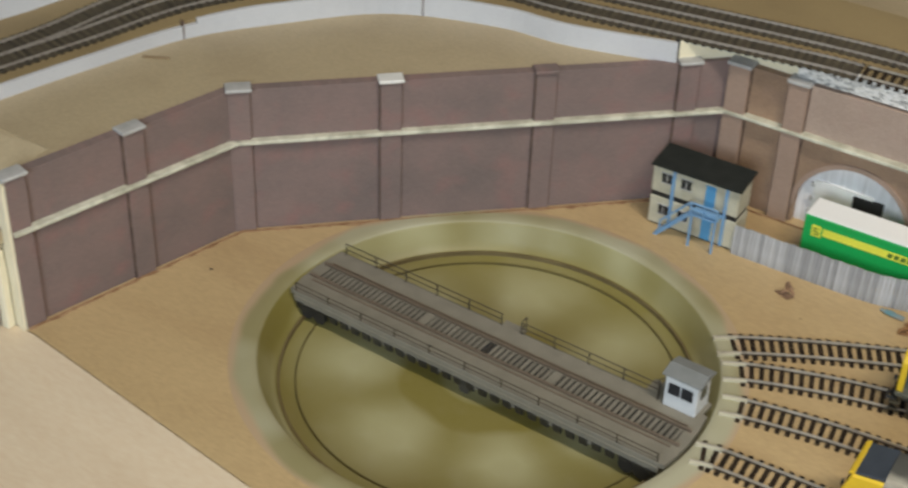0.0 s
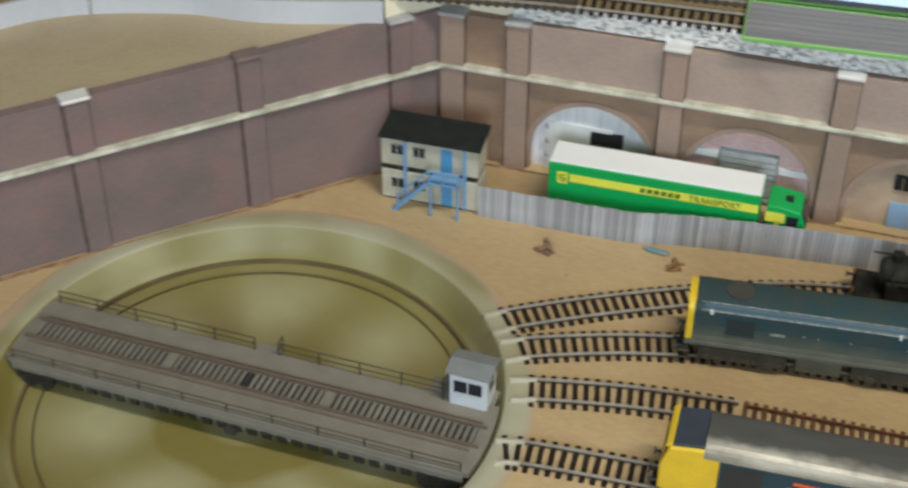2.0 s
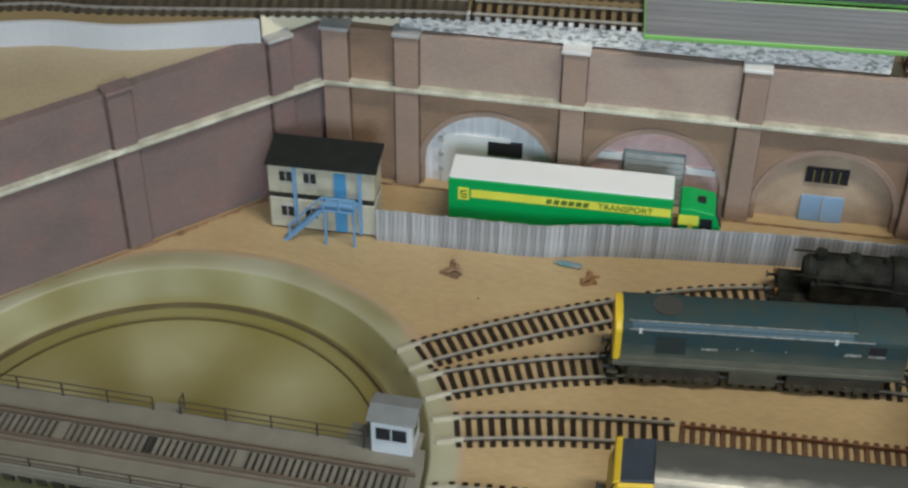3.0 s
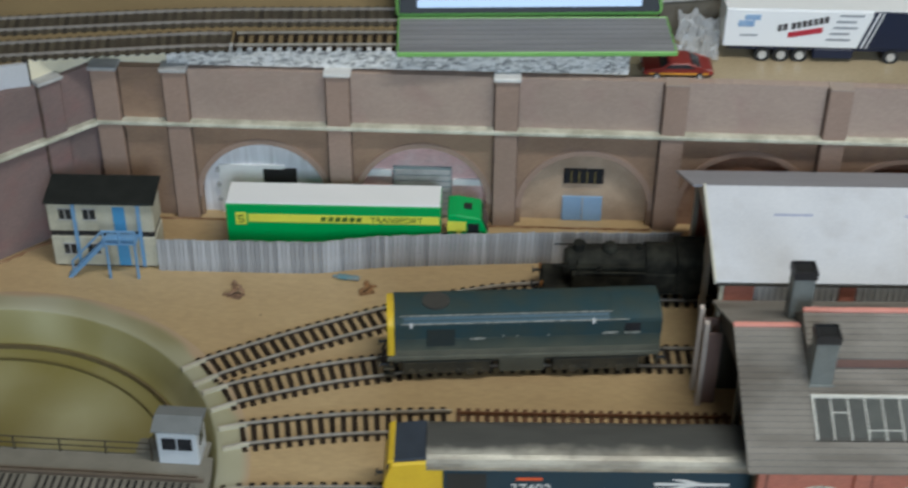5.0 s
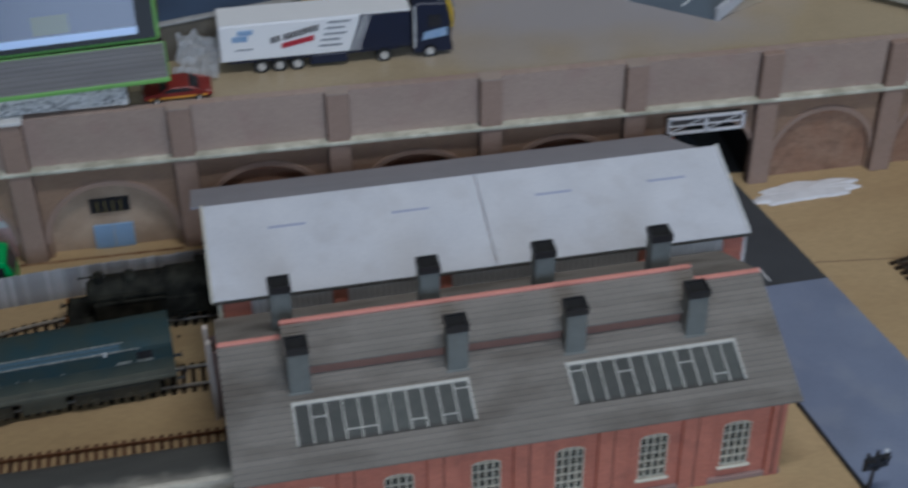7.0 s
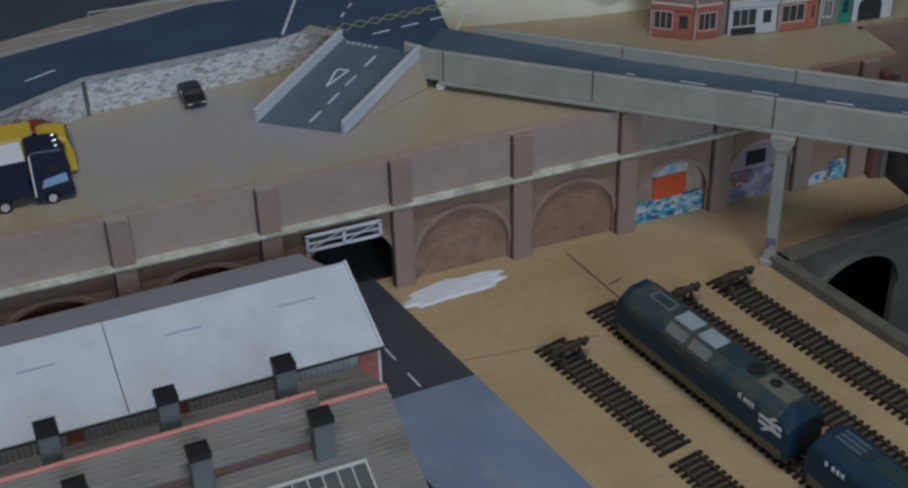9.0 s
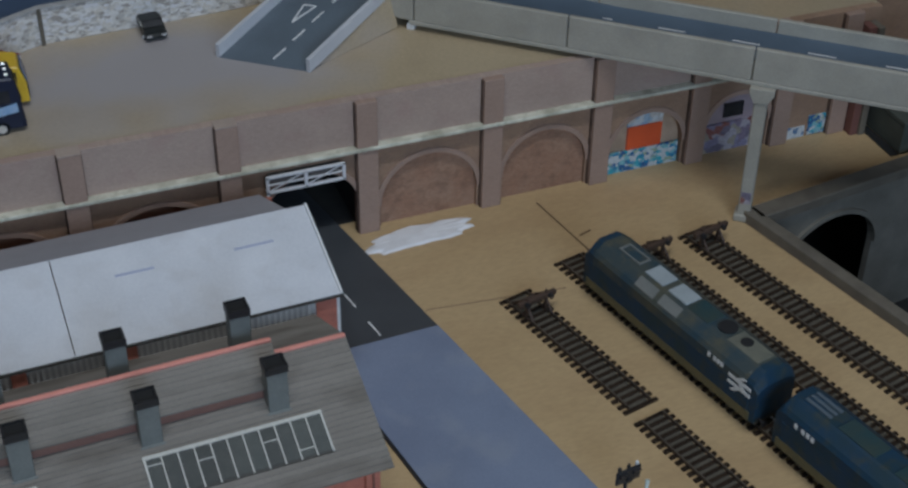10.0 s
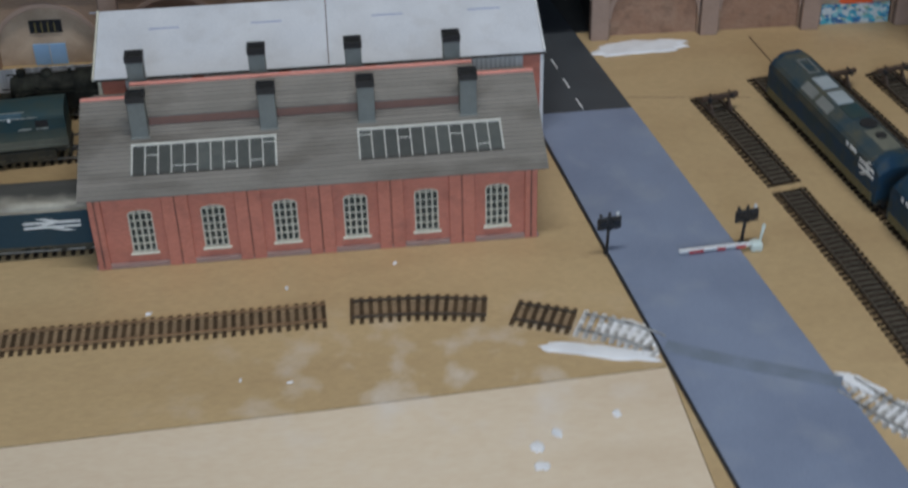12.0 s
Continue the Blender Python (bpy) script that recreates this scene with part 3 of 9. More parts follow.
for k, x in enumerate([-0.2240] + PX):
    w = 0.0078 if k else 0.0085
    part("pilaster", box(x - w, x + w, WY - 0.0056, WY + 0.0035, 0, zt(x) - 0.0002, 0.0004), PILA, wn)
    # dark strips paint the pilaster's glue line and the shade beside it
    part("pilaster_joint", box(x - w - 0.0009, x - w - 0.0001, WY - 0.0030, WY + 0.0030, 0, zt(x) - 0.0010), JOINT, wn, "dark glue line with the pilaster's edge shade in its colour")
    part("pilaster_joint", box(x + w + 0.0001, x + w + 0.0006, WY - 0.0020, WY + 0.0030, 0, zt(x) - 0.0010), JOINT, wn, "dark glue line with the pilaster's edge shade in its colour")
    if k < 4:
        part("pilaster_cap", box(x - w - 0.0014, x + w + 0.0014, WY - 0.0074, WY + 0.006, zt(x), zt(x) + 0.0028, 0.0006), CAP_WHITE if k in (2, 3) else CAP, wn, "pale stone cap")
    elif k < 8:
        part("pilaster_cap", box(x - w, x + w, WY - 0.0058, WY + 0.006, zt(x), zt(x) + 0.0008), STONE_CAP, wn)
# lining and floor carry the tunnel's shade as colour
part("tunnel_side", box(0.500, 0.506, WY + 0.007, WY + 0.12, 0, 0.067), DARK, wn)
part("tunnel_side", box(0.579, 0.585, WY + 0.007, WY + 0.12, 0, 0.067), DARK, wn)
part("tunnel_floor", box(0.5062, 0.5788, WY + 0.012, WY + 0.119, 0.0001, 0.0004), TUNNELF, wn, "tunnel floor with the tunnel's shade put into its colour")
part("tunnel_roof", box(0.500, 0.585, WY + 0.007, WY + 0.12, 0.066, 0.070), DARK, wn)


# ---- retaining wall round the turntable ----
def wall_run(name, a, b, posts, label, end=False):
    a, b = Vector(a), Vector(b)
    d = b - a
    ln, ang = d.length, math.degrees(math.atan2(d.y, d.x))
    w = thing(name, pose(a.x, a.y, 0, 0, 0, ang), label, "wall", kind="structure")
    H = 0.1190
    cuts = sorted({0.0, ln} | {p for p in posts if 0.01 < p < ln - 0.01})
    for p, q in zip(cuts, cuts[1:]):
        part("panel", box(p, q, 0, 0.008, 0, H), BRICK, w)
        part("string_course", box(p, q, -0.0060, 0.001, 0.0760, 0.0790, 0.0006), STRING, w)
    for k, p in enumerate(posts):
        part("pilaster", box(p - 0.0078, p + 0.0078, -0.0030, 0.0035, 0, H - 0.0003, 0.0004), BRICK, w)
        # one dark strip left of each post: glue line plus painted shade
        part("pilaster_joint", box(p - 0.0088, p - 0.0079, -0.0022, 0.0030, 0, H - 0.0010), JOINT, w, "dark glue line with the pilaster's edge shade in its colour")
        part("pilaster_cap", box(p - 0.0094, p + 0.0094, -0.0055, 0.0075, H, H + 0.0026, 0.0006), (BRICK if k == 2 else CAP_WHITE if k == 1 else CAP) if name == "wall_northwest" else CAP, w, "stone cap")
    return w


E0, A0, C0 = (-0.5423, 0.4852), (-0.5016, 0.6623), (-0.2330, 0.9205)
w1 = wall_run("wall_west_yard", E0, A0, [0.0065, 0.0966], "mauve brick retaining wall at the yard's edge")
wall_run("wall_northwest", A0, C0, [0.004, 0.1137, 0.2295, 0.3400], "mauve brick retaining wall behind the turntable")
part("end_trim", box(-0.0035, -0.0005, -0.003, 0.012, 0, 0.1188), CREAM, w1, "cream painted board edge")

# ---- raised ground ----
FA = [(-0.652, 0.40), (-0.645, 0.47), (-0.6275, 0.5535), (-0.6085, 0.6300), (-0.5860, 0.7060), (-0.5457, 0.7679), (-0.4885, 0.8339), (-0.4066, 0.8663), (-0.3458, 0.8720), (-0.2660, 0.8945)]


def sheet(poly, top, dz0, dz1):
    """A flat sheet that follows a sloping top."""
    bm = bmesh.new()
    lo = [bm.verts.new((x, y, top(x) + dz0)) for x, y in poly]
    hi = [bm.verts.new((x, y, top(x) + dz1)) for x, y in poly]
    n = len(poly)
    bm.faces.new(lo)
    bm.faces.new(list(reversed(hi)))
    for i in range(n):
        bm.faces.new((lo[i], hi[i], hi[(i + 1) % n], lo[(i + 1) % n]))
    return bm


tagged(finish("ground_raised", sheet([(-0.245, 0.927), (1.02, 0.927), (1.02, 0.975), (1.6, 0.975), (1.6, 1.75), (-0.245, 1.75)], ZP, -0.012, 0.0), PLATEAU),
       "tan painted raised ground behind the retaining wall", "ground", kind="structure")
tagged(finish("ground_terrace", slab([(-0.5423, 0.4870), (-0.5350, 0.5300), (-0.5020, 0.6640), (-0.2380, 0.9240), (-0.245, 0.953), (-0.66, 0.953), (-1.1, 0.953), (-1.1, 0.5300), (-0.5480, 0.5300)], 0.1060, 0.1182), PLATEAU),
       "tan painted terrace above the turntable yard", "ground", kind="structure")

def skew(top, drop):
    """A sloping board from its four top corners, of even thickness."""
    bm = bmesh.new()
    hi = [bm.verts.new(v) for v in top]
    lo = [bm.verts.new((x, y, z - drop)) for x, y, z in top]
    bm.faces.new(hi)
    bm.faces.new(list(reversed(lo)))
    for k in range(4):
        bm.faces.new((hi[k], lo[k], lo[(k + 1) % 4], hi[(k + 1) % 4]))
    return bm


tagged(finish("ground_apron", skew([(-0.5450, 0.5310, 0.1180), (-1.10, 0.5310, 0.1180), (-1.10, 0.4800, 0.1000), (-0.5485, 0.4800, 0.0775)], 0.010), PLATEAU), "tan painted slope at the terrace's front edge", "ground", kind="structure")
tagged(finish("trim_terrace", skew([(-0.5490, 0.4798, 0.0772), (-1.10, 0.4798, 0.0998), (-1.10, 0.4758, 0.0998), (-0.5490, 0.4758, 0.0772)], 0.0130), CREAM), "cream painted front edge of the terrace", "trim", kind="structure")
tagged(finish("terrace_post", box(-0.5560, -0.5492, 0.4762, 0.4827, 0.0, 0.0630, 0.0008), CREAM), "cream painted post under the terrace", "post", kind="structure")
# black board added to paint the shade under the terrace
tagged(finish("terrace_void", box(-1.1, -0.5600, 0.5010, 0.5050, 0.0, 0.0640), DARK), "black board painting the unlit space below the terrace", "void", kind="structure")

# track bed with its facings
path_f = smooth_path(FA, 0.012)
ZB = 0.1340


def bed_top(y):
    """The bed dips a little towards the terrace's far end."""
    return ZB - 0.007 * min(1.0, max(0.0, (0.755 - y) / 0.100))


bed = bmesh.new()
inner = [(p.x, p.y) for p, a in path_f]
outer = [(-1.3, 0.40), (-1.3, 1.2), (-0.30, 1.04), (0.1485, 1.04), (0.1485, 0.946), (0.127, 0.946), (0.127, 0.929), (-0.181, 0.929), (-0.2335, 0.9315)]
poly = inner + list(reversed(outer))
face = bed.faces.new([bed.verts.new((x, y, ZB)) for x, y in poly])
ext = bmesh.ops.extrude_face_region(bed, geom=[face])
for v in ext["geom"]:
    if isinstance(v, bmesh.types.BMVert):
        v.co.z = 0.1155
for y in (0.655, 0.755):
    bmesh.ops.bisect_plane(bed, geom=bed.verts[:] + bed.edges[:] + bed.faces[:], plane_co=(0, y, 0), plane_no=(0, 1, 0))
for v in bed.verts:
    if v.co.z > 0.12:
        v.co.z = bed_top(v.co.y)
tagged(finish("trackbed", bed, BED), "brown painted raised track bed of the main line", "track bed", kind="structure")
fas = thing("trim_fascia", Matrix(), "pale grey card strip facing the track bed", "fascia", kind="structure")
n3 = len(path_f)
joint = [p.y > 0.706 for p, a in path_f].index(True)
for a, b in ((0, joint), (joint, (joint + n3) // 2), ((joint + n3) // 2, n3)):
    bm = sweep(path_f[a : min(b + 1, n3)], -0.0042, -0.001, 0.1176, ZB + 0.0014)
    for v in bm.verts:
        if v.co.z > 0.13:
            v.co.z = (bed_top(v.co.y) if a else ZB - 0.0065) + 0.0012
    part("strip", bm, GREYCARD, fas)
    p, h = path_f[b - 1][0], path_f[b - 1][1]
    if b < n3:
        part("strip_joint", box(-0.0005, 0.0005, -0.0046, -0.0008, 0.1178, ZB - 0.0005), JOINT, fas, "dark butt joint").matrix_basis = pose(p.x, p.y, 0, 0, 0, math.degrees(h))
bm = bmesh.new()
rows = [[bm.verts.new((x, y, z)) for x, y, z in ((a[0], a[1], 0.1183), (b[0], b[1], 0.1183), (b[0], b[1], h), (a[0], a[1], h))] for a, b, h in (((-0.2650, 0.8943), (-0.2668, 0.8959), ZB + 0.001), ((-0.2325, 0.9285), (-0.2340, 0.9305), ZB - 0.001), ((-0.1800, 0.9270), (-0.1800, 0.9295), ZB - 0.005))]
for a, b in zip(rows, rows[1:]):
    for k in range(4):
        bm.faces.new((a[k], a[(k + 1) % 4], b[(k + 1) % 4], b[k]))
bm.faces.new(rows[0])
bm.faces.new(list(reversed(rows[-1])))
tagged(finish("trim_edge", box(-0.2675, -0.2655, 0.8920, 0.8950, 0.1183, ZB + 0.002), BLACK), "black end edge of the card strip", "trim", kind="structure")
tagged(finish("trim_cream", bm, CREAM), "cream painted edge of the track bed", "trim", kind="structure")
tagged(finish("trim_stone", box(-0.182, 0.127, 0.9230, 0.9275, 0.1195, ZB + 0.0006, 0.0004), STONE), "grey rubble stone print facing the track bed", "stone facing", kind="structure")
bm = sweep(smooth_path([(-0.735, 0.45), (-0.7170, 0.5560), (-0.7028, 0.6277), (-0.6850, 0.6880), (-0.6500, 0.7700), (-0.585, 0.850), (-0.520, 0.905)], 0.02), 0.0, 0.004, ZB - 0.009, ZB + 0.0125)
tagged(finish("backscene", bm, GREYCARD), "pale grey card edging behind the main line", "edging", kind="structure")


# ---- tracks ----
RG = 0.0087


def sleeper_mesh(name, length, width, material):
    bm = box(-width / 2, width / 2, -length / 2, length / 2, 0, 0.0014)
    for s in (-1, 1):
        box(-width * 0.32, width * 0.32, s * RG - 0.0016, s * RG + 0.0016, 0.0014, 0.0019, bm=bm)
    me = bpy.data.meshes.new(name)
    bmesh.ops.recalc_face_normals(bm, faces=bm.faces)
    bm.to_mesh(me)
    bm.free()
    me.materials.append(material)
    return me


FOOT = mat("rail_foot_brown", (0.10, 0.075, 0.05), (0.07, 0.05, 0.035), 0.6, 0.2, scale=150)
ME_SLEEPER = sleeper_mesh("sleeper", 0.0272, 0.0031, SLEEPER)
ME_SLEEPER_RUST = sleeper_mesh("sleeper_rust", 0.0275, 0.0028, SLEEPER_RUST)
ME_SLEEPER_DARK = sleeper_mesh("sleeper_close", 0.0275, 0.0030, SLEEPER)
ME_SLEEPER_DIRTY = sleeper_mesh("sleeper_dirty", 0.0290, 0.0032, random_tint(mat("sleeper_dirty", (0.060, 0.046, 0.030), (0.040, 0.030, 0.020), 0.75, scale=120), 0.35))
ME_SLEEPER_WHITE = sleeper_mesh("sleeper_white", 0.0275, 0.0032, random_tint(mat("sleeper_filler", (0.74, 0.73, 0.72), (0.30, 0.28, 0.26), 0.7, scale=160, amount=1.0), 0.3))
ME_SLEEPER_FRONT = sleeper_mesh("sleeper_brown", 0.0275, 0.0030, random_tint(mat("sleeper_worn", (0.085, 0.054, 0.028), (0.050, 0.033, 0.020), 0.75, spec=0.2, scale=200), 0.3))
INFILL_FRONT = mat("track_infill_brown", (0.27, 0.185, 0.105), (0.19, 0.13, 0.075), 0.8, scale=60, amount=0.9)
INFILL = mat("track_dirt", (0.105, 0.092, 0.068), (0.07, 0.062, 0.046), 0.8, scale=70, amount=0.9)
RAIL_PAD = mat("rail_pad_cream", (0.56, 0.52, 0.40), (0.46, 0.42, 0.31), 0.6, scale=90)
TRK = "tracks of the yard"


def track(pts, pitch, me, rail_mat, label, z=0.0, start=0.0, stop=0.0, group=TRK, rail_tail=0.0):
    """Rails along a curve on sleepers; start and stop: lengths of bare rail at the ends."""
    path = smooth_path(pts, 0.004)
    th = thing("track", pose(0, 0, z), label, "track", group)
    for s in (-1, 1):
        part("rail", sweep(path, s * RG - 0.0005, s * RG + 0.0005, 0.0014, 0.0033), rail_mat, th)
        if rail_mat is RAIL:
            part("rail_foot", sweep(path, s * RG - 0.0011, s * RG + 0.0011, 0.0012, 0.0020), FOOT, th)
    if group == "storage sidings":
        part("infill", sweep(path, -0.0076, 0.0076, 0.0002, 0.0009), INFILL, th, "dark dirt between the rails")
    if group == "front line" and me is ME_SLEEPER_FRONT:
        part("infill", sweep(path, -0.0078, 0.0078, 0.0002, 0.0007), INFILL_FRONT, th, "brown sheet between the rails")
    if start > 0.01:
        for s in (-1, 1):
            part("rail_pad", sweep(path[:5], s * RG - 0.0016, s * RG + 0.0015, 0.0002, 0.0026), RAIL_PAD, th, "cream painted rail end")
    sp = smooth_path(pts, pitch)
    n0, n1 = int(start / pitch), int(stop / pitch)
    for p, a in sp[n0 : len(sp) - n1]:
        share("sleeper", me, th, pose(p.x, p.y, 0, 0, 0, math.degrees(a) + random.uniform(-0.8, 0.8)))
    return th


track([(-0.1462, 0.7413), (-0.1245, 0.7560), (-0.0800, 0.7810), (-0.0284, 0.8060), (0.020, 0.8260), (0.075, 0.8380), (0.16, 0.8400), (0.30, 0.843), (0.52, 0.848)], 0.0066, ME_SLEEPER, RAIL,
      "yard track with bright rails and dark brown sleepers", start=0.016)
track([(-0.1306, 0.7190), (-0.1083, 0.7303), (-0.0640, 0.7465), (-0.0300, 0.7553), (0.0127, 0.7650), (0.0772, 0.7700), (0.168, 0.773), (0.30, 0.777), (0.52, 0.783)], 0.0066, ME_SLEEPER, RAIL,
      "yard track with bright rails under a diesel locomotive", start=0.016)
track([(-0.1168, 0.6870), (-0.1000, 0.6920), (-0.0470, 0.7020), (0.0073, 0.7069), (0.0210, 0.7075)], 0.0066, ME_SLEEPER, RAIL, "short curved track with bright rails leaving the turntable", start=0.016, stop=0.012)
track([(0.0220, 0.7062), (0.1000, 0.7075), (0.1922, 0.7092), (0.33, 0.712), (0.48, 0.715)], 0.0057, ME_SLEEPER_RUST, RAIL_RUST, "rusty brown track with closely spaced sleepers", start=0.004)
track([(-0.1115, 0.6345), (-0.0930, 0.6385), (-0.0218, 0.6420), (0.08, 0.6450), (0.17, 0.6475), (0.48, 0.655)], 0.0066, ME_SLEEPER, RAIL, "yard track under a blue and yellow diesel locomotive", start=0.012)
# storage sidings
track([(0.6570, 0.8050), (0.6725, 0.7420), (0.6895, 0.6690)], 0.0062, ME_SLEEPER_DARK, RAIL_DARK, "dark siding track ending at a buffer stop", group="storage sidings")
track([(0.6905, 0.6600), (0.7110, 0.5615), (0.7255, 0.4727), (0.7500, 0.30), (0.775, 0.12)], 0.0058, ME_SLEEPER_DARK, RAIL_DARK, "dark siding track with close sleepers", group="storage sidings")
track([(0.7115, 0.8320), (0.7285, 0.7600), (0.7530, 0.6500), (0.7640, 0.60), (0.795, 0.45), (0.825, 0.30)], 0.0062, ME_SLEEPER_DARK, RAIL_DARK, "dark siding track under two blue locomotives", group="storage sidings")
track([(0.7640, 0.8260), (0.7820, 0.7500), (0.8035, 0.6550), (0.826, 0.55), (0.852, 0.42)], 0.0062, ME_SLEEPER_DARK, RAIL_DARK, "dark siding track beside the locomotives", group="storage sidings")
track([(0.8125, 0.8300), (0.8310, 0.7500), (0.8540, 0.6550), (0.878, 0.55), (0.905, 0.42)], 0.0062, ME_SLEEPER_DARK, RAIL_DARK, "dark outer siding track near the drop", group="storage sidings")
# line across the front
RAIL_PALE = mat("rail_filler", (0.55, 0.54, 0.52), (0.2, 0.18, 0.16), 0.5, 0.3, scale=160, amount=1.0)
RAIL_TAN = mat("rail_tan", (0.42, 0.27, 0.15), (0.28, 0.17, 0.09), 0.5, 0.4, scale=90, amount=0.9)
track([(-0.05, 0.5240), (0.1243, 0.5350), (0.2313, 0.5396), (0.3447, 0.5460)], 0.0061, ME_SLEEPER_FRONT, RAIL_TAN, "rusty straight track in front of the engine shed", group="front line")
track([(0.3591, 0.5475), (0.4070, 0.5467), (0.4532, 0.5406)], 0.0064, ME_SLEEPER_FRONT, RAIL_DARK, "short dark curved track piece", group="front line")
track([(0.4700, 0.5348), (0.5105, 0.5198)], 0.0063, ME_SLEEPER_FRONT, RAIL_DARK, "dark track piece that runs into white filler", group="front line")
track([(0.5120, 0.5192), (0.5400, 0.5060), (0.5620, 0.4890)], 0.0063, ME_SLEEPER_WHITE, RAIL_PALE, "track end smeared with white filler at the road", group="front line")
track([(0.6690, 0.4400), (0.6880, 0.4145), (0.7150, 0.383), (0.745, 0.345), (0.775, 0.30)], 0.0063, ME_SLEEPER_WHITE, RAIL_PALE, "track end smeared with white filler beside the road", group="front line")
# main line above
RAIL_DUSTY = mat("rail_dusty", (0.50, 0.45, 0.40), (0.36, 0.31, 0.27), 0.45, 0.5, scale=150, amount=0.8)
fa = [(p.x, p.y, a) for p, a in smooth_path(FA[1:], 0.05)]


def main_line(near_d, far_d):
    """A line that closes up to the other one beyond the bend; it follows the dip of the bed."""
    out = []
    for x, y, a in fa:
        k = min(1.0, max(0.0, (y - 0.60) / 0.16))
        d = near_d + (far_d - near_d) * k
        out.append((x - d * math.sin(a), y + d * math.cos(a)))
    return out[:-1]


BALLAST = mat("ballast_olive", (0.105, 0.086, 0.055), (0.06, 0.05, 0.035), 0.85, scale=60, grain=500, amount=0.9)
far_line = main_line(0.045, 0.064) + [(-0.180, 0.961), (-0.09, 0.968), (0.03, 0.974), (0.14, 0.976)]
near_line = main_line(0.027, 0.026) + [(-0.180, 0.925), (-0.135, 0.9295)]
ends = ((-0.180, 0.925), (-0.135, 0.9295), (-0.09, 0.9325), (0.03, 0.938), (0.14, 0.940))


def dipped(th):
    """Lowers a track's meshes and pieces onto the dip of the bed."""
    for ob in th.children:
        if ob.name.startswith("sleeper"):
            ob.matrix_basis = pose(0, 0, bed_top(ob.matrix_basis.translation.y) - ZB) @ ob.matrix_basis
        else:
            for v in ob.data.vertices:
                v.co.z += bed_top(v.co.y) - ZB
    return th


for line in (near_line, far_line):
    strip = finish("ballast", sweep(smooth_path(line, 0.01), -0.0132, 0.0132, ZB + 0.0001, ZB + 0.0010), BALLAST)
    for v in strip.data.vertices:
        v.co.z += bed_top(v.co.y) - ZB + (0.0002 if line is near_line else 0.0)
    tagged(strip, "dark olive ballast strip under the main line", "ballast", kind="structure")
dipped(track(near_line, 0.0066, ME_SLEEPER_DIRTY, RAIL_DUSTY, "main line track with grey rails on dirty sleepers", z=ZB, group="main line"))
track(ends[1:], 0.0066, ME_SLEEPER, RAIL, "main line track with dark sleepers beside the tablet", z=ZB, group="main line")
dipped(track(far_line, 0.0066, ME_SLEEPER_DIRTY, RAIL_DUSTY, "main line track with dull rails on the raised bed", z=ZB - 0.0003, group="main line"))

# ---- turntable ----
OLIVE = mat("well_olive", (0.42, 0.39, 0.24), (0.30, 0.275, 0.11), 0.5, scale=25, grain=700, amount=0.7, dirt=(0.50, 0.47, 0.36), dirt_amt=0.55)
nt, bs, src = socket_of(OLIVE)
N, Lk = nt.nodes, nt.links
tc = N.new("ShaderNodeTexCoord")
sp = N.new("ShaderNodeSeparateXYZ")
Lk.new(tc.outputs["Object"], sp.inputs[0])


def mth(op, a, b=None):
    q = N.new("ShaderNodeMath")
    q.operation = op
    for i, v in enumerate((a, b)):
        if v is None:
            continue
        if isinstance(v, (int, float)):
            q.inputs[i].default_value = v
        else:
            Lk.new(v, q.inputs[i])
    return q.outputs[0]


ang = mth("ARCTAN2", sp.outputs[1], sp.outputs[0])
rad = mth("SQRT", mth("ADD", mth("MULTIPLY", sp.outputs[0], sp.outputs[0]), mth("MULTIPLY", sp.outputs[1], sp.outputs[1])))
wob = N.new("ShaderNodeTexNoise")
wob.inputs["Scale"].default_value = 14
Lk.new(tc.outputs["Object"], wob.inputs["Vector"])
spoke = mth("SINE", mth("ADD", mth("MULTIPLY", ang, 7.0), mth("MULTIPLY", wob.outputs["Fac"], 3.5)))
spoke = mth("MULTIPLY", mth("ADD", spoke, 1.0), 0.5)
mid = mth("SUBTRACT", 1.0, mth("MULTIPLY", mth("ABSOLUTE", mth("SUBTRACT", rad, 0.092)), 17.0))
mid = mth("MAXIMUM", mid, 0.0)
hub = mth("MAXIMUM", mth("SUBTRACT", 1.0, mth("MULTIPLY", rad, 26.0)), 0.0)
hubring = mth("MAXIMUM", mth("SUBTRACT", 1.0, mth("MULTIPLY", mth("ABSOLUTE", mth("SUBTRACT", rad, 0.047)), 60.0)), 0.0)
pale = mth("MINIMUM", mth("ADD", mth("MULTIPLY", mth("ADD", 0.30, mth("MULTIPLY", spoke, 0.9)), mid), mth("MULTIPLY", hub, 1.6)), 1.0)
pale = mth("MAXIMUM", mth("SUBTRACT", pale, mth("MULTIPLY", hubring, 0.85)), 0.0)
blot = N.new("ShaderNodeTexNoise")
blot.inputs["Scale"].default_value, blot.inputs["Detail"].default_value = 9, 2
Lk.new(tc.outputs["Object"], blot.inputs["Vector"])
bl = N.new("ShaderNodeMapRange")
bl.inputs["From Min"].default_value, bl.inputs["From Max"].default_value = 0.40, 0.62
Lk.new(blot.outputs["Fac"], bl.inputs["Value"])
edge = mth("MULTIPLY", mth("GREATER_THAN", rad, 0.145), mth("MULTIPLY", bl.outputs["Result"], 1.15))
pale = mth("MAXIMUM", pale, mth("MULTIPLY", edge, 0.85))
mx = N.new("ShaderNodeMix")
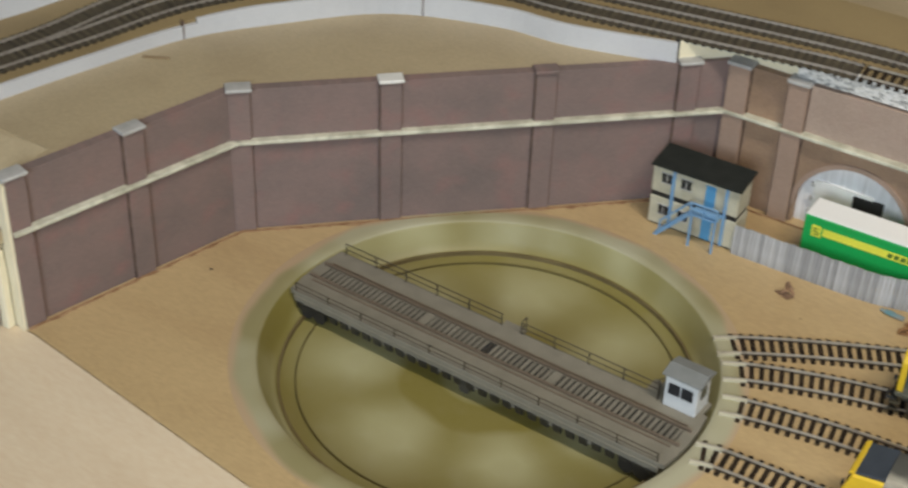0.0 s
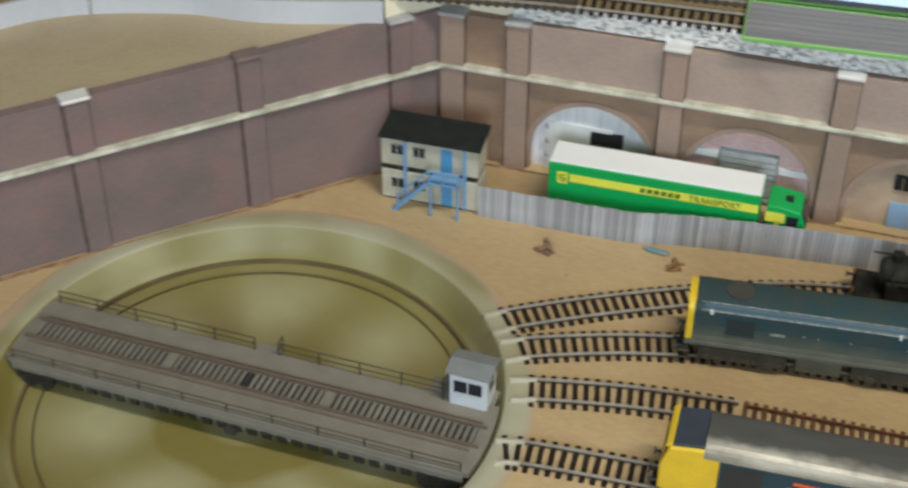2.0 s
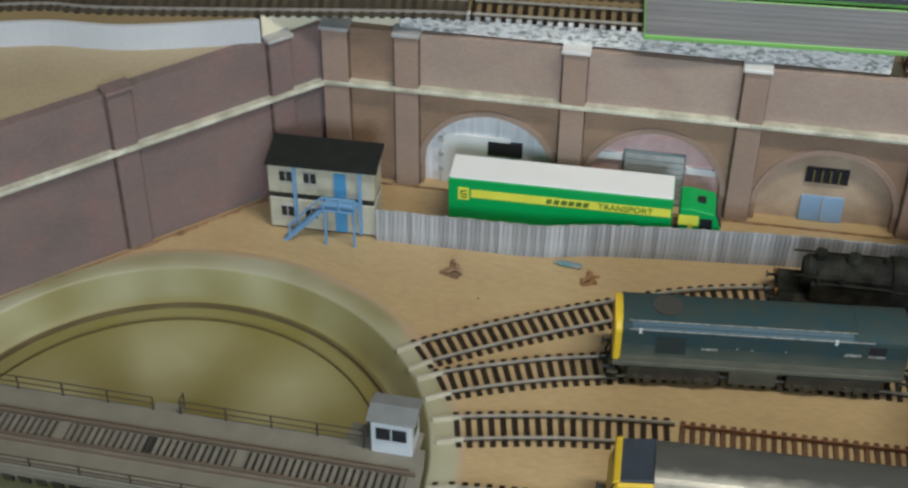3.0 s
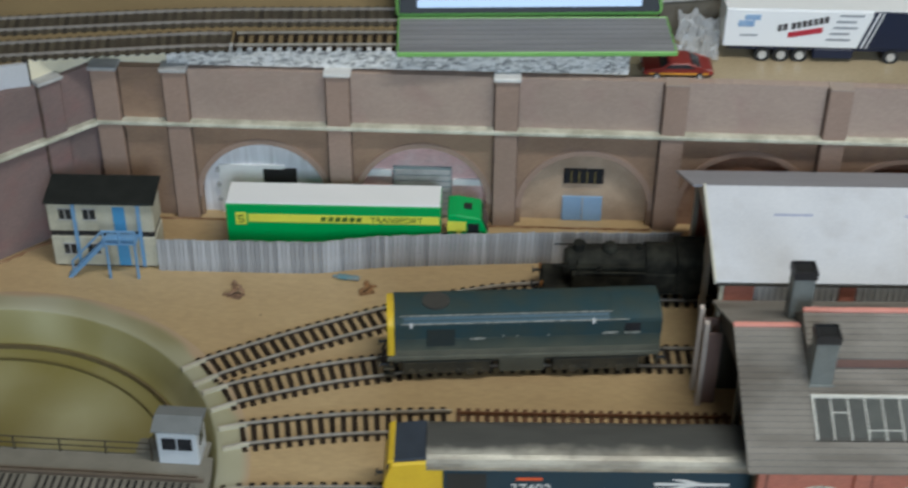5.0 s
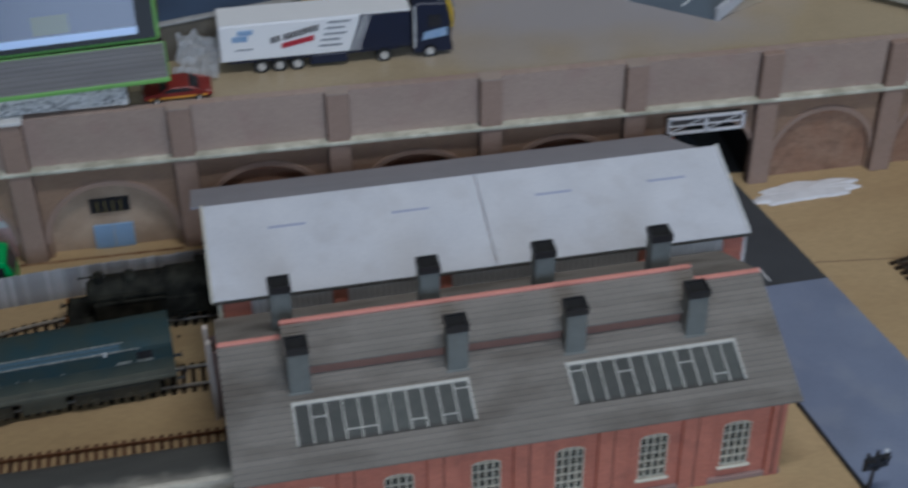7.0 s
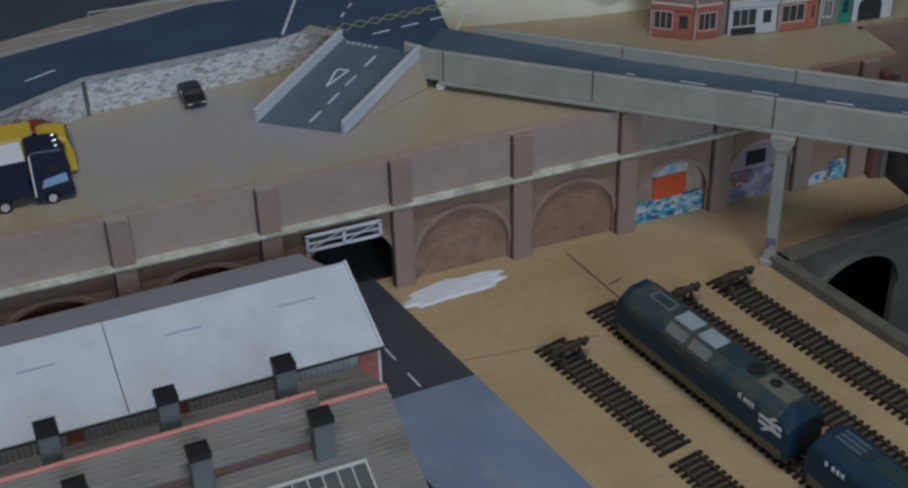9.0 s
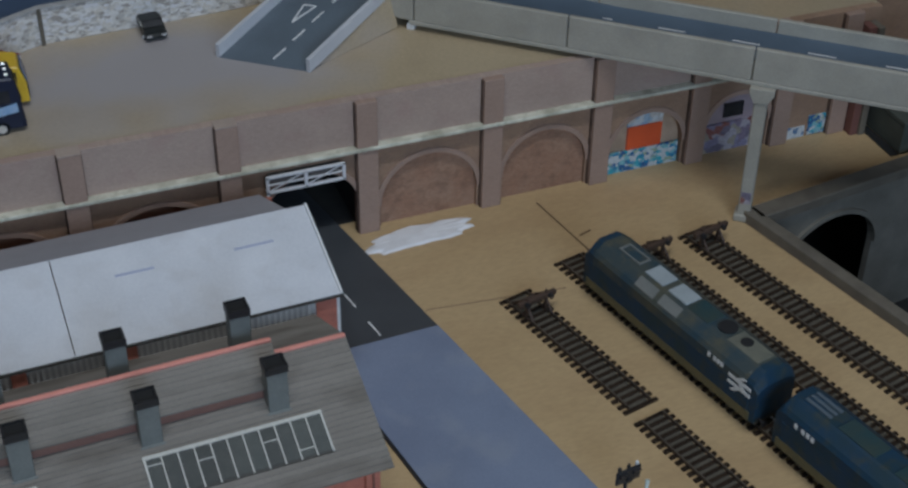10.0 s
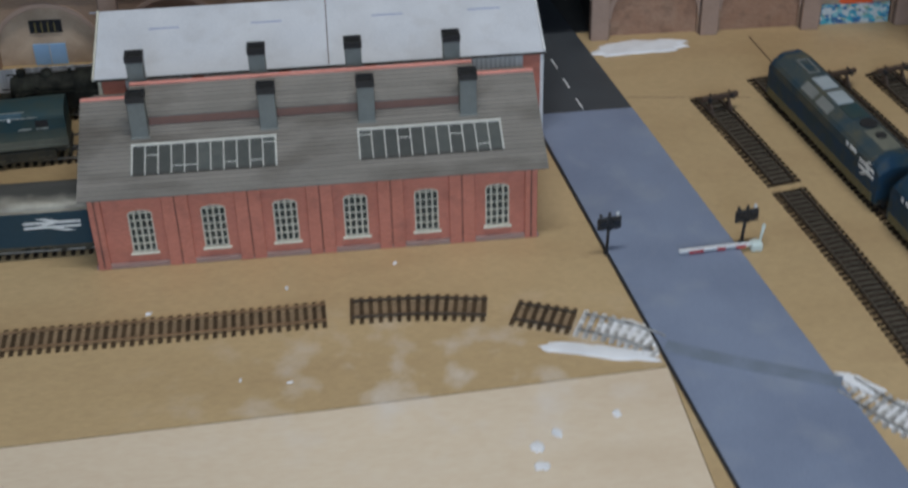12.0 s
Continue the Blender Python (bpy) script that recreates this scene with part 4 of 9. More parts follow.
mx.data_type = "RGBA"
mx.inputs["A"].default_value, mx.inputs["B"].default_value = (0.175, 0.137, 0.014, 1), (0.375, 0.350, 0.19, 1)
Lk.new(pale, mx.inputs["Factor"])
mo = N.new("ShaderNodeMix")
mo.data_type, mo.blend_type = "RGBA", "MIX"
mo.inputs["Factor"].default_value = 0.16
Lk.new(mx.outputs["Result"], mo.inputs["A"])
Lk.new(src, mo.inputs["B"])
# the sprayed rim fades into the bare board
fade = N.new("ShaderNodeMapRange")
fade.interpolation_type = "SMOOTHSTEP"
fade.inputs["From Min"].default_value, fade.inputs["From Max"].default_value = 0.1675, 0.1745
Lk.new(mth("ADD", rad, mth("MULTIPLY", mth("SUBTRACT", wob.outputs["Fac"], 0.5), 0.022)), fade.inputs["Value"])
rim = N.new("ShaderNodeMix")
rim.data_type = "RGBA"
rim.inputs["B"].default_value = (0.42, 0.40, 0.29, 1)
Lk.new(mth("MULTIPLY", mth("GREATER_THAN", rad, 0.1566), mth("ADD", 0.30, mth("MULTIPLY", bl.outputs["Result"], 0.6))), rim.inputs["Factor"])
Lk.new(mo.outputs["Result"], rim.inputs["A"])
mf = N.new("ShaderNodeMix")
mf.data_type = "RGBA"
mf.inputs["B"].default_value = (0.45, 0.325, 0.205, 1)
Lk.new(fade.outputs["Result"], mf.inputs["Factor"])
Lk.new(rim.outputs["Result"], mf.inputs["A"])
Lk.new(mf.outputs["Result"], bs.inputs["Base Color"])

DECK = mat("deck_grey", (0.225, 0.206, 0.166), (0.180, 0.164, 0.131), 0.6, scale=60, grain=900, amount=0.7)
DECKB = random_tint(mat("deck_slat", (0.218, 0.198, 0.160), (0.175, 0.158, 0.126), 0.65, scale=150), 0.2)
GIRDER = mat("girder_dark", (0.055, 0.052, 0.045), (0.04, 0.038, 0.033), 0.6, scale=80)
RUSTLINE = mat("deck_rail_brown", (0.235, 0.18, 0.135), (0.18, 0.14, 0.105), 0.5, 0.4, scale=120)
HUTW = mat("hut_white", (0.66, 0.68, 0.70), (0.58, 0.6, 0.62), 0.5, scale=90, amount=0.5)
HUTR = mat("hut_roof_grey", (0.20, 0.21, 0.21), (0.15, 0.16, 0.16), 0.6, scale=90)
tt = thing("turntable", pose(PCX, PCY, 0), "olive weathered turntable well with a grey bridge and hut", "turntable")
prof = [(0.1760, 0.0001), (0.1740, 0.0004), (0.1640, 0.0010), (0.1578, 0.0009), (0.1568, 0.0002), (0.1556, -0.0022), (0.1500, -0.0125), (0.1478, -0.0160), (0.1458, -0.0178), (0.1440, -0.0190), (0.1434, -0.0194), (0.1430, -0.0212), (0.1420, -0.0219), (0.08, -0.0224), (0.02, -0.0228), (0.001, -0.0228)]
part("well", lathe(prof, close=True), OLIVE, tt, "olive and cream airbrushed round well", smooth=True)
part("ring_rail", ring(0.1312, 0.1319, -0.0224, -0.0204), mat("ring_olive", (0.14, 0.115, 0.045), (0.18, 0.15, 0.06), 0.5, 0.3, scale=60), tt, "thin dark circular rail")
part("well_crease", ring(0.1424, 0.1440, -0.0215, -0.0183), mat("crease_brown", (0.135, 0.10, 0.045), (0.21, 0.165, 0.08), 0.6, scale=40), tt, "brown ring along the crease round the well floor")
part("pivot", lathe([(0.016, -0.0228), (0.015, -0.0195), (0.008, -0.018), (0.007, -0.008), (0.001, -0.008)], 32), OLIVE, tt)
DR = pose(0, 0, 0, 0, 0, -2.0)


def dpart(name, bm, material, label="", parent=None):
    ob = part(name, bm, material, parent or tt, label)
    if not parent:
        ob.matrix_basis = DR
    return ob


HW = 0.0288


def deck_end(y):
    return math.sqrt(0.1542**2 - y * y)


outl = [(deck_end(y), y) for y in (-HW, -0.015, 0, 0.015, HW)] + [(-deck_end(y), y) for y in (HW, 0.015, 0, -0.015, -HW)]
dpart("deck_plate", slab(outl, -0.0030, 0.0008), DECK, "grey steel bridge deck")
dpart("slat_bed", box(0.0, 0.146, -0.0070, 0.0070, 0.0008, 0.0011), mat("slot_dark", (0.022, 0.019, 0.015), (0.016, 0.014, 0.012), 0.8, scale=80))
dpart("slat_bed", box(-0.146, 0.0, -0.0070, 0.0070, 0.0008, 0.0011), mat("slot_paler", (0.050, 0.044, 0.034), (0.026, 0.023, 0.019), 0.8, scale=80), "slots a little paler on the left half")
for x in (-0.0024, 0.0024):
    dpart("deck_slot", box(x - 0.0009, x + 0.0009, -0.0066, 0.0066, 0.0009, 0.0013), BLACK, "black slot over the pivot")
bm = box(-0.00115, 0.00115, -0.0066, 0.0066, 0, 0.0009)
me_slat = bpy.data.meshes.new("deck_slat")
bmesh.ops.recalc_face_normals(bm, faces=bm.faces)
bm.to_mesh(me_slat)
bm.free()
me_slat.materials.append(DECKB)
for k in range(69):
    x = -0.1445 + k * 0.00425
    if abs(x) < 0.0042 or abs(abs(x) - 0.052) < 0.0022:
        continue
    share("deck_slat", me_slat, tt, DR @ pose(x, 0, 0.0011))
for x in (-0.052, 0.052):
    dpart("deck_plate", box(x - 0.0028, x + 0.0028, -0.0068, 0.0068, 0.0011, 0.0022), DECK)
for s in (-1, 1):
    dpart("deck_rail", box(-0.1505, 0.1505, s * 0.00825 - 0.0006, s * 0.00825 + 0.0006, 0.0008, 0.0030), RUSTLINE, "brown running rail")
    dpart("guard_rail", box(-0.146, 0.146, s * 0.0120 - 0.0004, s * 0.0120 + 0.0004, 0.0008, 0.0018), RUSTLINE)
    y = s * 0.0268
    bm = box(-0.146, 0.146, y - 0.0012, y + 0.0012, -0.0090, -0.0030)
    for k in range(20):
        x = -0.1425 + k * 0.015
        prism([(x - 0.0035, -0.009), (x + 0.0035, -0.009), (x + 0.0018, -0.0125), (x - 0.0018, -0.0125)], 1, y - 0.001, y + 0.001, bm)
        box(x - 0.0007, x + 0.0007, y - 0.0020, y + 0.0020, -0.0090, -0.0002, bm=bm)
    dpart("side_girder", bm, DECK, "riveted side girder with dark brackets")
    for q in (-1, 1):
        bm = cyl((q * 0.1365, s * 0.0262, -0.0135), (q * 0.1365, s * 0.0296, -0.0135), 0.0056, 16)
        cyl((q * 0.1255, s * 0.0262, -0.0135), (q * 0.1255, s * 0.0296, -0.0135), 0.0056, 16, bm=bm)
        dpart("carrier_wheel", bm, BLACK, "black carrier wheels")
dpart("near_edge_beam", box(-0.148, 0.148, -HW - 0.0010, -HW + 0.0004, -0.0078, 0.0012, 0.0003), DECK, "grey edge girder")
dpart("edge_rib", box(-0.148, 0.148, -HW - 0.0016, -HW - 0.0009, -0.0034, -0.0026), DECK)
for k in range(30):
    x = -0.1425 + k * 0.00983
    dpart("bracket", prism([(-0.0305, -0.0072), (-0.0272, -0.0072), (-0.0272, -0.0142), (-0.0285, -0.0142)], 0, x - 0.0030, x + 0.0030), BLACK)
dpart("centre_bracket", prism([(-0.007, -0.0035), (0.007, -0.0035), (0.003, -0.0185), (-0.003, -0.0185)], 1, -HW, -HW + 0.004), GIRDER)


def rail_run(x0, x1, y, n, h=0.0105, mid=True):
    pr = [((x0, y, h), (x1, y, h))]
    if mid:
        pr.append(((x0, y, h * 0.55), (x1, y, h * 0.55)))
    bm = rods(pr, 0.00042)
    for k in range(n):
        x = x0 + (x1 - x0) * k / (n - 1)
        cyl((x, y, 0), (x, y, h + 0.0003), 0.00055, 6, bm=bm)
    return bm


HANDR = mat("handrail_brown", (0.085, 0.072, 0.05), (0.06, 0.052, 0.038), 0.5, 0.3, scale=120)
dpart("handrail", rail_run(-0.146, -0.0080, 0.0275, 6, mid=True), HANDR, "thin brown handrail")
dpart("handrail", rail_run(0.0085, 0.1165, 0.0275, 5, mid=True), HANDR, "thin brown handrail")
bm = rods([((0.0085, 0.0275, 0.0115), (0.0085, 0.0335, 0.0115)), ((0.0085, 0.0335, 0), (0.0085, 0.0335, 0.0118)), ((0.0085, 0.0275, 0.0058), (0.0085, 0.0335, 0.0058))], 0.00045)
dpart("handrail", bm, HANDR)
dpart("landing", box(-0.0085, 0.0085, 0.0285, 0.0345, -0.0020, 0.0006), DECK)
dpart("handrail", rail_run(-0.1465, 0.1465, -0.0290, 11, h=0.0078, mid=True), HANDR, "thin dark handrail along the near edge")
dpart("hut_platform", box(0.1060, 0.1480, 0.0180, 0.0420, -0.0022, 0.0006), DECK)
hut = dpart("hut", box(0.1220, 0.1455, 0.0220, 0.0405, 0.0006, 0.0260, 0.0005), HUTW, "white operator's hut")
dpart("hut_roof", prism([(0.0200, 0.0258), (0.0425, 0.0258), (0.0425, 0.0270), (0.03125, 0.0300), (0.0200, 0.0270)], 0, 0.1198, 0.1477, bev=0.0003), HUTR, "grey hut roof", hut)
for k in range(2):
    x = 0.1250 + k * 0.0092
    dpart("hut_window", box(x, x + 0.0082, 0.0214, 0.0226, 0.0120, 0.0205), GLASSD, "dark glazed window", hut)
dpart("hut_window", box(0.1450, 0.1459, 0.0270, 0.0355, 0.0120, 0.0205), GLASSD, "", hut)
dpart("hut_step", rods([((0.1175, 0.0235, 0), (0.1175, 0.0235, 0.018)), ((0.1175, 0.0235, 0.018), (0.1220, 0.0235, 0.0215)), ((0.1175, 0.0330, 0), (0.1175, 0.0330, 0.018))], 0.0005), HANDR)

# ---- slate-roofed engine shed ----
SLATE = stretched(random_tint(mat("slate_grey", (0.25, 0.228, 0.20), (0.20, 0.183, 0.16), 0.7, scale=45, grain=1400, amount=0.9), 0.11), 0, 0.4)
nt, bs, src = socket_of(SLATE)
tc = nt.nodes.new("ShaderNodeTexCoord")
mp = nt.nodes.new("ShaderNodeMapping")
mp.inputs["Location"].default_value, mp.inputs["Scale"].default_value = (0.4, 0.1, 0.0), (20, 46, 46)
ns = nt.nodes.new("ShaderNodeTexNoise")
ns.inputs["Scale"].default_value, ns.inputs["Detail"].default_value = 1.0, 3
mr = nt.nodes.new("ShaderNodeMapRange")
mr.inputs["From Min"].default_value, mr.inputs["From Max"].default_value, mr.inputs["To Max"].default_value = 0.50, 0.72, 0.65
mx = nt.nodes.new("ShaderNodeMix")
mx.data_type = "RGBA"
mx.inputs["B"].default_value = (0.085, 0.07, 0.055, 1)
for a, b in ((tc.outputs["Object"], mp.inputs[0]), (mp.outputs[0], ns.inputs["Vector"]), (ns.outputs["Fac"], mr.inputs["Value"]), (mr.outputs["Result"], mx.inputs["Factor"]), (src, mx.inputs["A"]), (mx.outputs["Result"], bs.inputs["Base Color"])):
    nt.links.new(a, b)
RIDGE = mat("ridge_pink", (0.72, 0.30, 0.24), (0.62, 0.25, 0.2), 0.5, scale=90)
VENT = mat("vent_grey", (0.185, 0.198, 0.188), (0.135, 0.145, 0.138), 0.55, scale=120)
FRAMEC = mat("frame_cream", (0.68, 0.65, 0.54), (0.56, 0.53, 0.43), 0.5, scale=120)
FRAMEW = mat("frame_pale", (0.58, 0.57, 0.52), (0.48, 0.47, 0.43), 0.5, scale=120)
SHEDGL = mat("shed_glass", (0.055, 0.062, 0.058), (0.03, 0.034, 0.033), 0.25, scale=150, bump=0)
PANE = random_tint(mat("pane_grey", (0.055, 0.062, 0.058), (0.09, 0.095, 0.085), 0.6, scale=150, bump=0), 0.5)
POSTP = mat("post_pale", (0.68, 0.60, 0.54), (0.55, 0.47, 0.42), 0.6, scale=90)
WOODB = stretched(mat("timber_brown", (0.29, 0.19, 0.165), (0.21, 0.135, 0.115), 0.6, scale=150), 2, 0.15)

STREAK = mat("streak_dark", (0.13, 0.06, 0.048), (0.26, 0.105, 0.08), 0.8, scale=90, amount=1.0)
sh = thing("engine_shed", pose(0.1801, 0.6150, 0, 0, 0, 1.7) @ Matrix.Scale(1.045, 4) @ pose(-0.1735, -0.6215, 0), "red brick engine shed with a grey slate roof", "engine shed", "sheds")
SX0, SX1, SYF, SYB = 0.1735, 0.4745, 0.6215, 0.7520
EY, EZ, RY, RZ, RZH = 0.6170, 0.0577, 0.6940, 0.0900, 0.1000
K1 = (RZ - EZ) / (RY - EY)
WINX = [0.2064, 0.2550, 0.3030, 0.3503, 0.3985, 0.4470]
cuts = [SX0] + [(a + b) / 2 for a, b in zip(WINX, WINX[1:])] + [SX1]
for i, x in enumerate(WINX):
    wl, wr, z0, z1 = x - 0.0082, x + 0.0082, 0.0115, 0.0425
    arc = [(x + 0.0082 * math.cos(math.pi * k / 8), z1 + 0.0030 * math.sin(math.pi * k / 8)) for k in range(0, 9)]
    low = [(cuts[i], 0), (cuts[i + 1], 0), (cuts[i + 1], 0.0583), (cuts[i], 0.0583)]
    bm = prism([(cuts[i], 0), (cuts[i + 1], 0), (cuts[i + 1], z0), (cuts[i], z0)], 1, SYF, SYF + 0.003)
    prism([(cuts[i], z0), (wl, z0), (wl, 0.0583), (cuts[i], 0.0583)], 1, SYF, SYF + 0.003, bm)
    prism([(wr, z0), (cuts[i + 1], z0), (cuts[i + 1], 0.0583), (wr, 0.0583)], 1, SYF, SYF + 0.003, bm)
    prism([(wl, 0.0583)] + list(reversed(arc)) + [(wr, 0.0583)], 1, SYF, SYF + 0.003, bm)
    part("front_wall", bm, BRICK_RED, sh)
    win = part("window", prism([(wl - 0.0004, z0), (wr + 0.0004, z0)] + arc, 1, SYF + 0.0018, SYF + 0.0026), SHEDGL, sh, "cream multi-pane round-headed window")
    bm = bmesh.new()
    for k in range(5):
        xk = wl + 0.0164 * k / 4
        wk = 0.0018 if k in (0, 4) else 0.0010
        box(xk - wk / 2, xk + wk / 2, SYF + 0.0004, SYF + 0.0018, z0, z1 + (0.0005 if k in (0, 4) else 0.0024), bm=bm)
    for k in range(6):
        zk = z0 + (z1 - z0) * k / 5
        box(wl, wr, SYF + 0.0006, SYF + 0.0017, zk - 0.00022, zk + 0.00022, bm=bm)
    ra = [(x + 0.0088 * math.cos(math.pi * k / 8), z1 + 0.0036 * math.sin(math.pi * k / 8)) for k in range(9)]
    rb = [(x + 0.0072 * math.cos(math.pi * k / 8), z1 + 0.0022 * math.sin(math.pi * k / 8)) for k in range(8, -1, -1)]
    prism(ra + rb, 1, SYF + 0.0002, SYF + 0.0018, bm)
    part("window_frame", bm, FRAMEC, win)
    part("window_sill", box(wl - 0.0015, wr + 0.0015, SYF - 0.0018, SYF + 0.001, z0 - 0.0016, z0, 0.0003), FRAMEC, win)
for i, x in enumerate(cuts):
    xx = min(max(x, SX0 + 0.0045), SX1 - 0.0045)
    for d in ((-0.0046, 0.0046) if 0 < i < 6 else (0.0,)):
        part("pilaster", box(xx + d - 0.0042, xx + d + 0.0042, SYF - 0.0026, SYF + 0.001, 0, 0.0570, 0.0004), BRICK_RED, sh)
    # thin strip added for the dark gap lines and streaks, not a pipe
    part("rain_pipe", box(xx - 0.0006, xx + 0.0006, SYF - 0.0032 if i in (0, 6) else SYF - 0.0022, SYF + 0.001, 0.002, 0.0572), STREAK, sh, "thin dark strip for the gap line and streaks at the pilasters")
part("plinth", box(SX0 - 0.001, SX1 + 0.001, SYF - 0.0022, SYF + 0.001, 0, 0.0035, 0.0003), mat("plinth_grey", (0.33, 0.21, 0.18), (0.3, 0.24, 0.22), 0.8, scale=120), sh)
zg = lambda y: EZ + K1 * (y - EY) if y <= RY else RZ - (RZ - 0.0610) * (y - RY) / (SYB - RY)
gab = [(SYF, 0), (SYF, zg(SYF) - 0.001), (RY, RZ - 0.001), (SYB, zg(SYB) - 0.001), (SYB, 0)]
part("gable_wall", prism(gab, 0, SX1 - 0.003, SX1), BRICK_RED, sh)
dl = [(SYF, 0), (SYF, zg(SYF) - 0.001), (RY, RZ - 0.001), (SYB, zg(SYB) - 0.001), (SYB, 0), (SYB - 0.004, 0), (SYB - 0.004, 0.050), (0.700, 0.060), (0.690, 0.060), (0.690, 0.0), (0.6835, 0.0), (0.6835, 0.060), (0.640, 0.056), (0.6300, 0.046), (0.6300, 0)]
# gable coloured dark to paint the shade of the recessed shed end
part("gable_wall", prism(dl, 0, SX0, SX0 + 0.003), mat("gable_shade", (0.075, 0.07, 0.055), (0.11, 0.085, 0.065), 0.8, scale=60), sh, "dark gable end with a track opening, recess shade in its colour")
part("back_wall", box(SX0, SX1, SYB - 0.003, SYB, 0, 0.0590), BRICK_RED, sh)
# black sheet across the shed in place of its unlit depth
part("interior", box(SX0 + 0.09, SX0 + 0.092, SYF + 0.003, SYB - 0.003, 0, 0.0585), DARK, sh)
# dark sheet over the inner brick paints the shed's unlit inside
part("lining", box(SX0 + 0.003, SX0 + 0.09, SYB - 0.0046, SYB - 0.0032, 0, 0.0580), mat("lining_shade", (0.06, 0.058, 0.045), (0.08, 0.07, 0.055), 0.8, scale=60), sh)
for a, b, yy in ((SX0 - 0.0105, SX0 - 0.001, 0.7475), (SX0 - 0.0095, SX0 - 0.001, 0.7335)):
    part("door_leaf", box(a, b, yy, yy + 0.0018, 0.001, 0.052, 0.0003), WOODB, sh, "dark brown timber door standing open")
    part("door_post", box(a - 0.0022, a + 0.0004, yy - 0.0014, yy + 0.0026, 0.0, 0.060), POSTP, sh)


def roof_course(y0, y1, x0, x1, zf, lift, parent, material, name="slate_course"):
    """One overlapping course of slates: its lower edge stands proud of the one below."""
    bm = prism([(y0, zf(y0) + lift), (y1, zf(y1) + 0.0001), (y1, zf(y1) - 0.0008), (y0, zf(y0) - 0.0004)], 0, x0, x1)
    return part(name, bm, material, parent)


RXL, RXR = 0.1680, 0.4815
NC = 24
front = lambda y: EZ + K1 * (y - EY)
back = lambda y: RZ - (RZ - 0.0610) * (y - RY) / (SYB - RY)
for k in range(NC):
    y0, y1 = EY + (RY - EY) * k / NC, EY + (RY - EY) * (k + 1.12) / NC
    roof_course(y0, min(y1, RY), RXL, RXR, front, 0.00085, sh, SLATE)
for k in range(9):
    y0, y1 = SYB - (SYB - RY) * k / 9, SYB - (SYB - RY) * (k + 1.12) / 9
    bm = prism([(y0, back(y0) + 0.0007), (max(y1, RY), back(max(y1, RY)) + 0.0001), (max(y1, RY), back(max(y1, RY)) - 0.0008), (y0, back(y0) - 0.0004)], 0, RXL, RXR)
    part("slate_course", bm, SLATE, sh)
part("ridge_tile", box(RXL, 0.2030, RY - 0.0015, RY + 0.0015, RZ - 0.0002, RZ + 0.0016, 0.0004), RIDGE, sh, "salmon pink ridge")
part("ridge_tile", box(0.4385, RXR, RY - 0.0015, RY + 0.0015, RZ - 0.0002, RZ + 0.0016, 0.0004), RIDGE, sh, "salmon pink ridge")
MX0, MX1, MY = 0.2030, 0.4385, 0.6715
K2 = (RZH - 0.0885) / (RY - 0.6690)
mon = lambda y: 0.0885 + K2 * (y - 0.6690)
part("monitor_wall", box(MX0 + 0.004, MX1 - 0.004, MY, MY + 0.003, front(MY) - 0.001, mon(MY)), mat("monitor_brown", (0.25, 0.135, 0.105), (0.19, 0.11, 0.09), 0.7, scale=90), sh, "brown brick clerestory strip")
for k in range(8):
    y0, y1 = 0.6690 + (RY - 0.6690) * k / 8, 0.6690 + (RY - 0.6690) * min(k + 1.12, 8) / 8
    roof_course(y0, y1, MX0, MX1, mon, 0.00075, sh, SLATE)
bk2 = lambda y: RZH - 0.85 * (y - RY)
part("monitor_back", prism([(RY, RZH), (RY + 0.0215, bk2(RY + 0.0215)), (RY + 0.0215, bk2(RY + 0.0215) - 0.001), (RY, RZH - 0.001)], 0, MX0, MX1), SLATE, sh)
part("monitor_end", prism([(MY, front(MY) - 0.001), (MY, mon(MY)), (RY, RZH), (RY + 0.020, bk2(RY + 0.020)), (RY + 0.020, 0.077)], 0, MX0 + 0.001, MX0 + 0.003), SLATE, sh)
part("monitor_end", prism([(MY, front(MY) - 0.001), (MY, mon(MY)), (RY, RZH), (RY + 0.020, bk2(RY + 0.020)), (RY + 0.020, 0.077)], 0, MX1 - 0.003, MX1 - 0.001), SLATE, sh)
part("ridge_tile", box(MX0, MX1, RY - 0.0015, RY + 0.0015, RZH - 0.0002, RZH + 0.0017, 0.0004), RIDGE, sh, "salmon pink ridge")


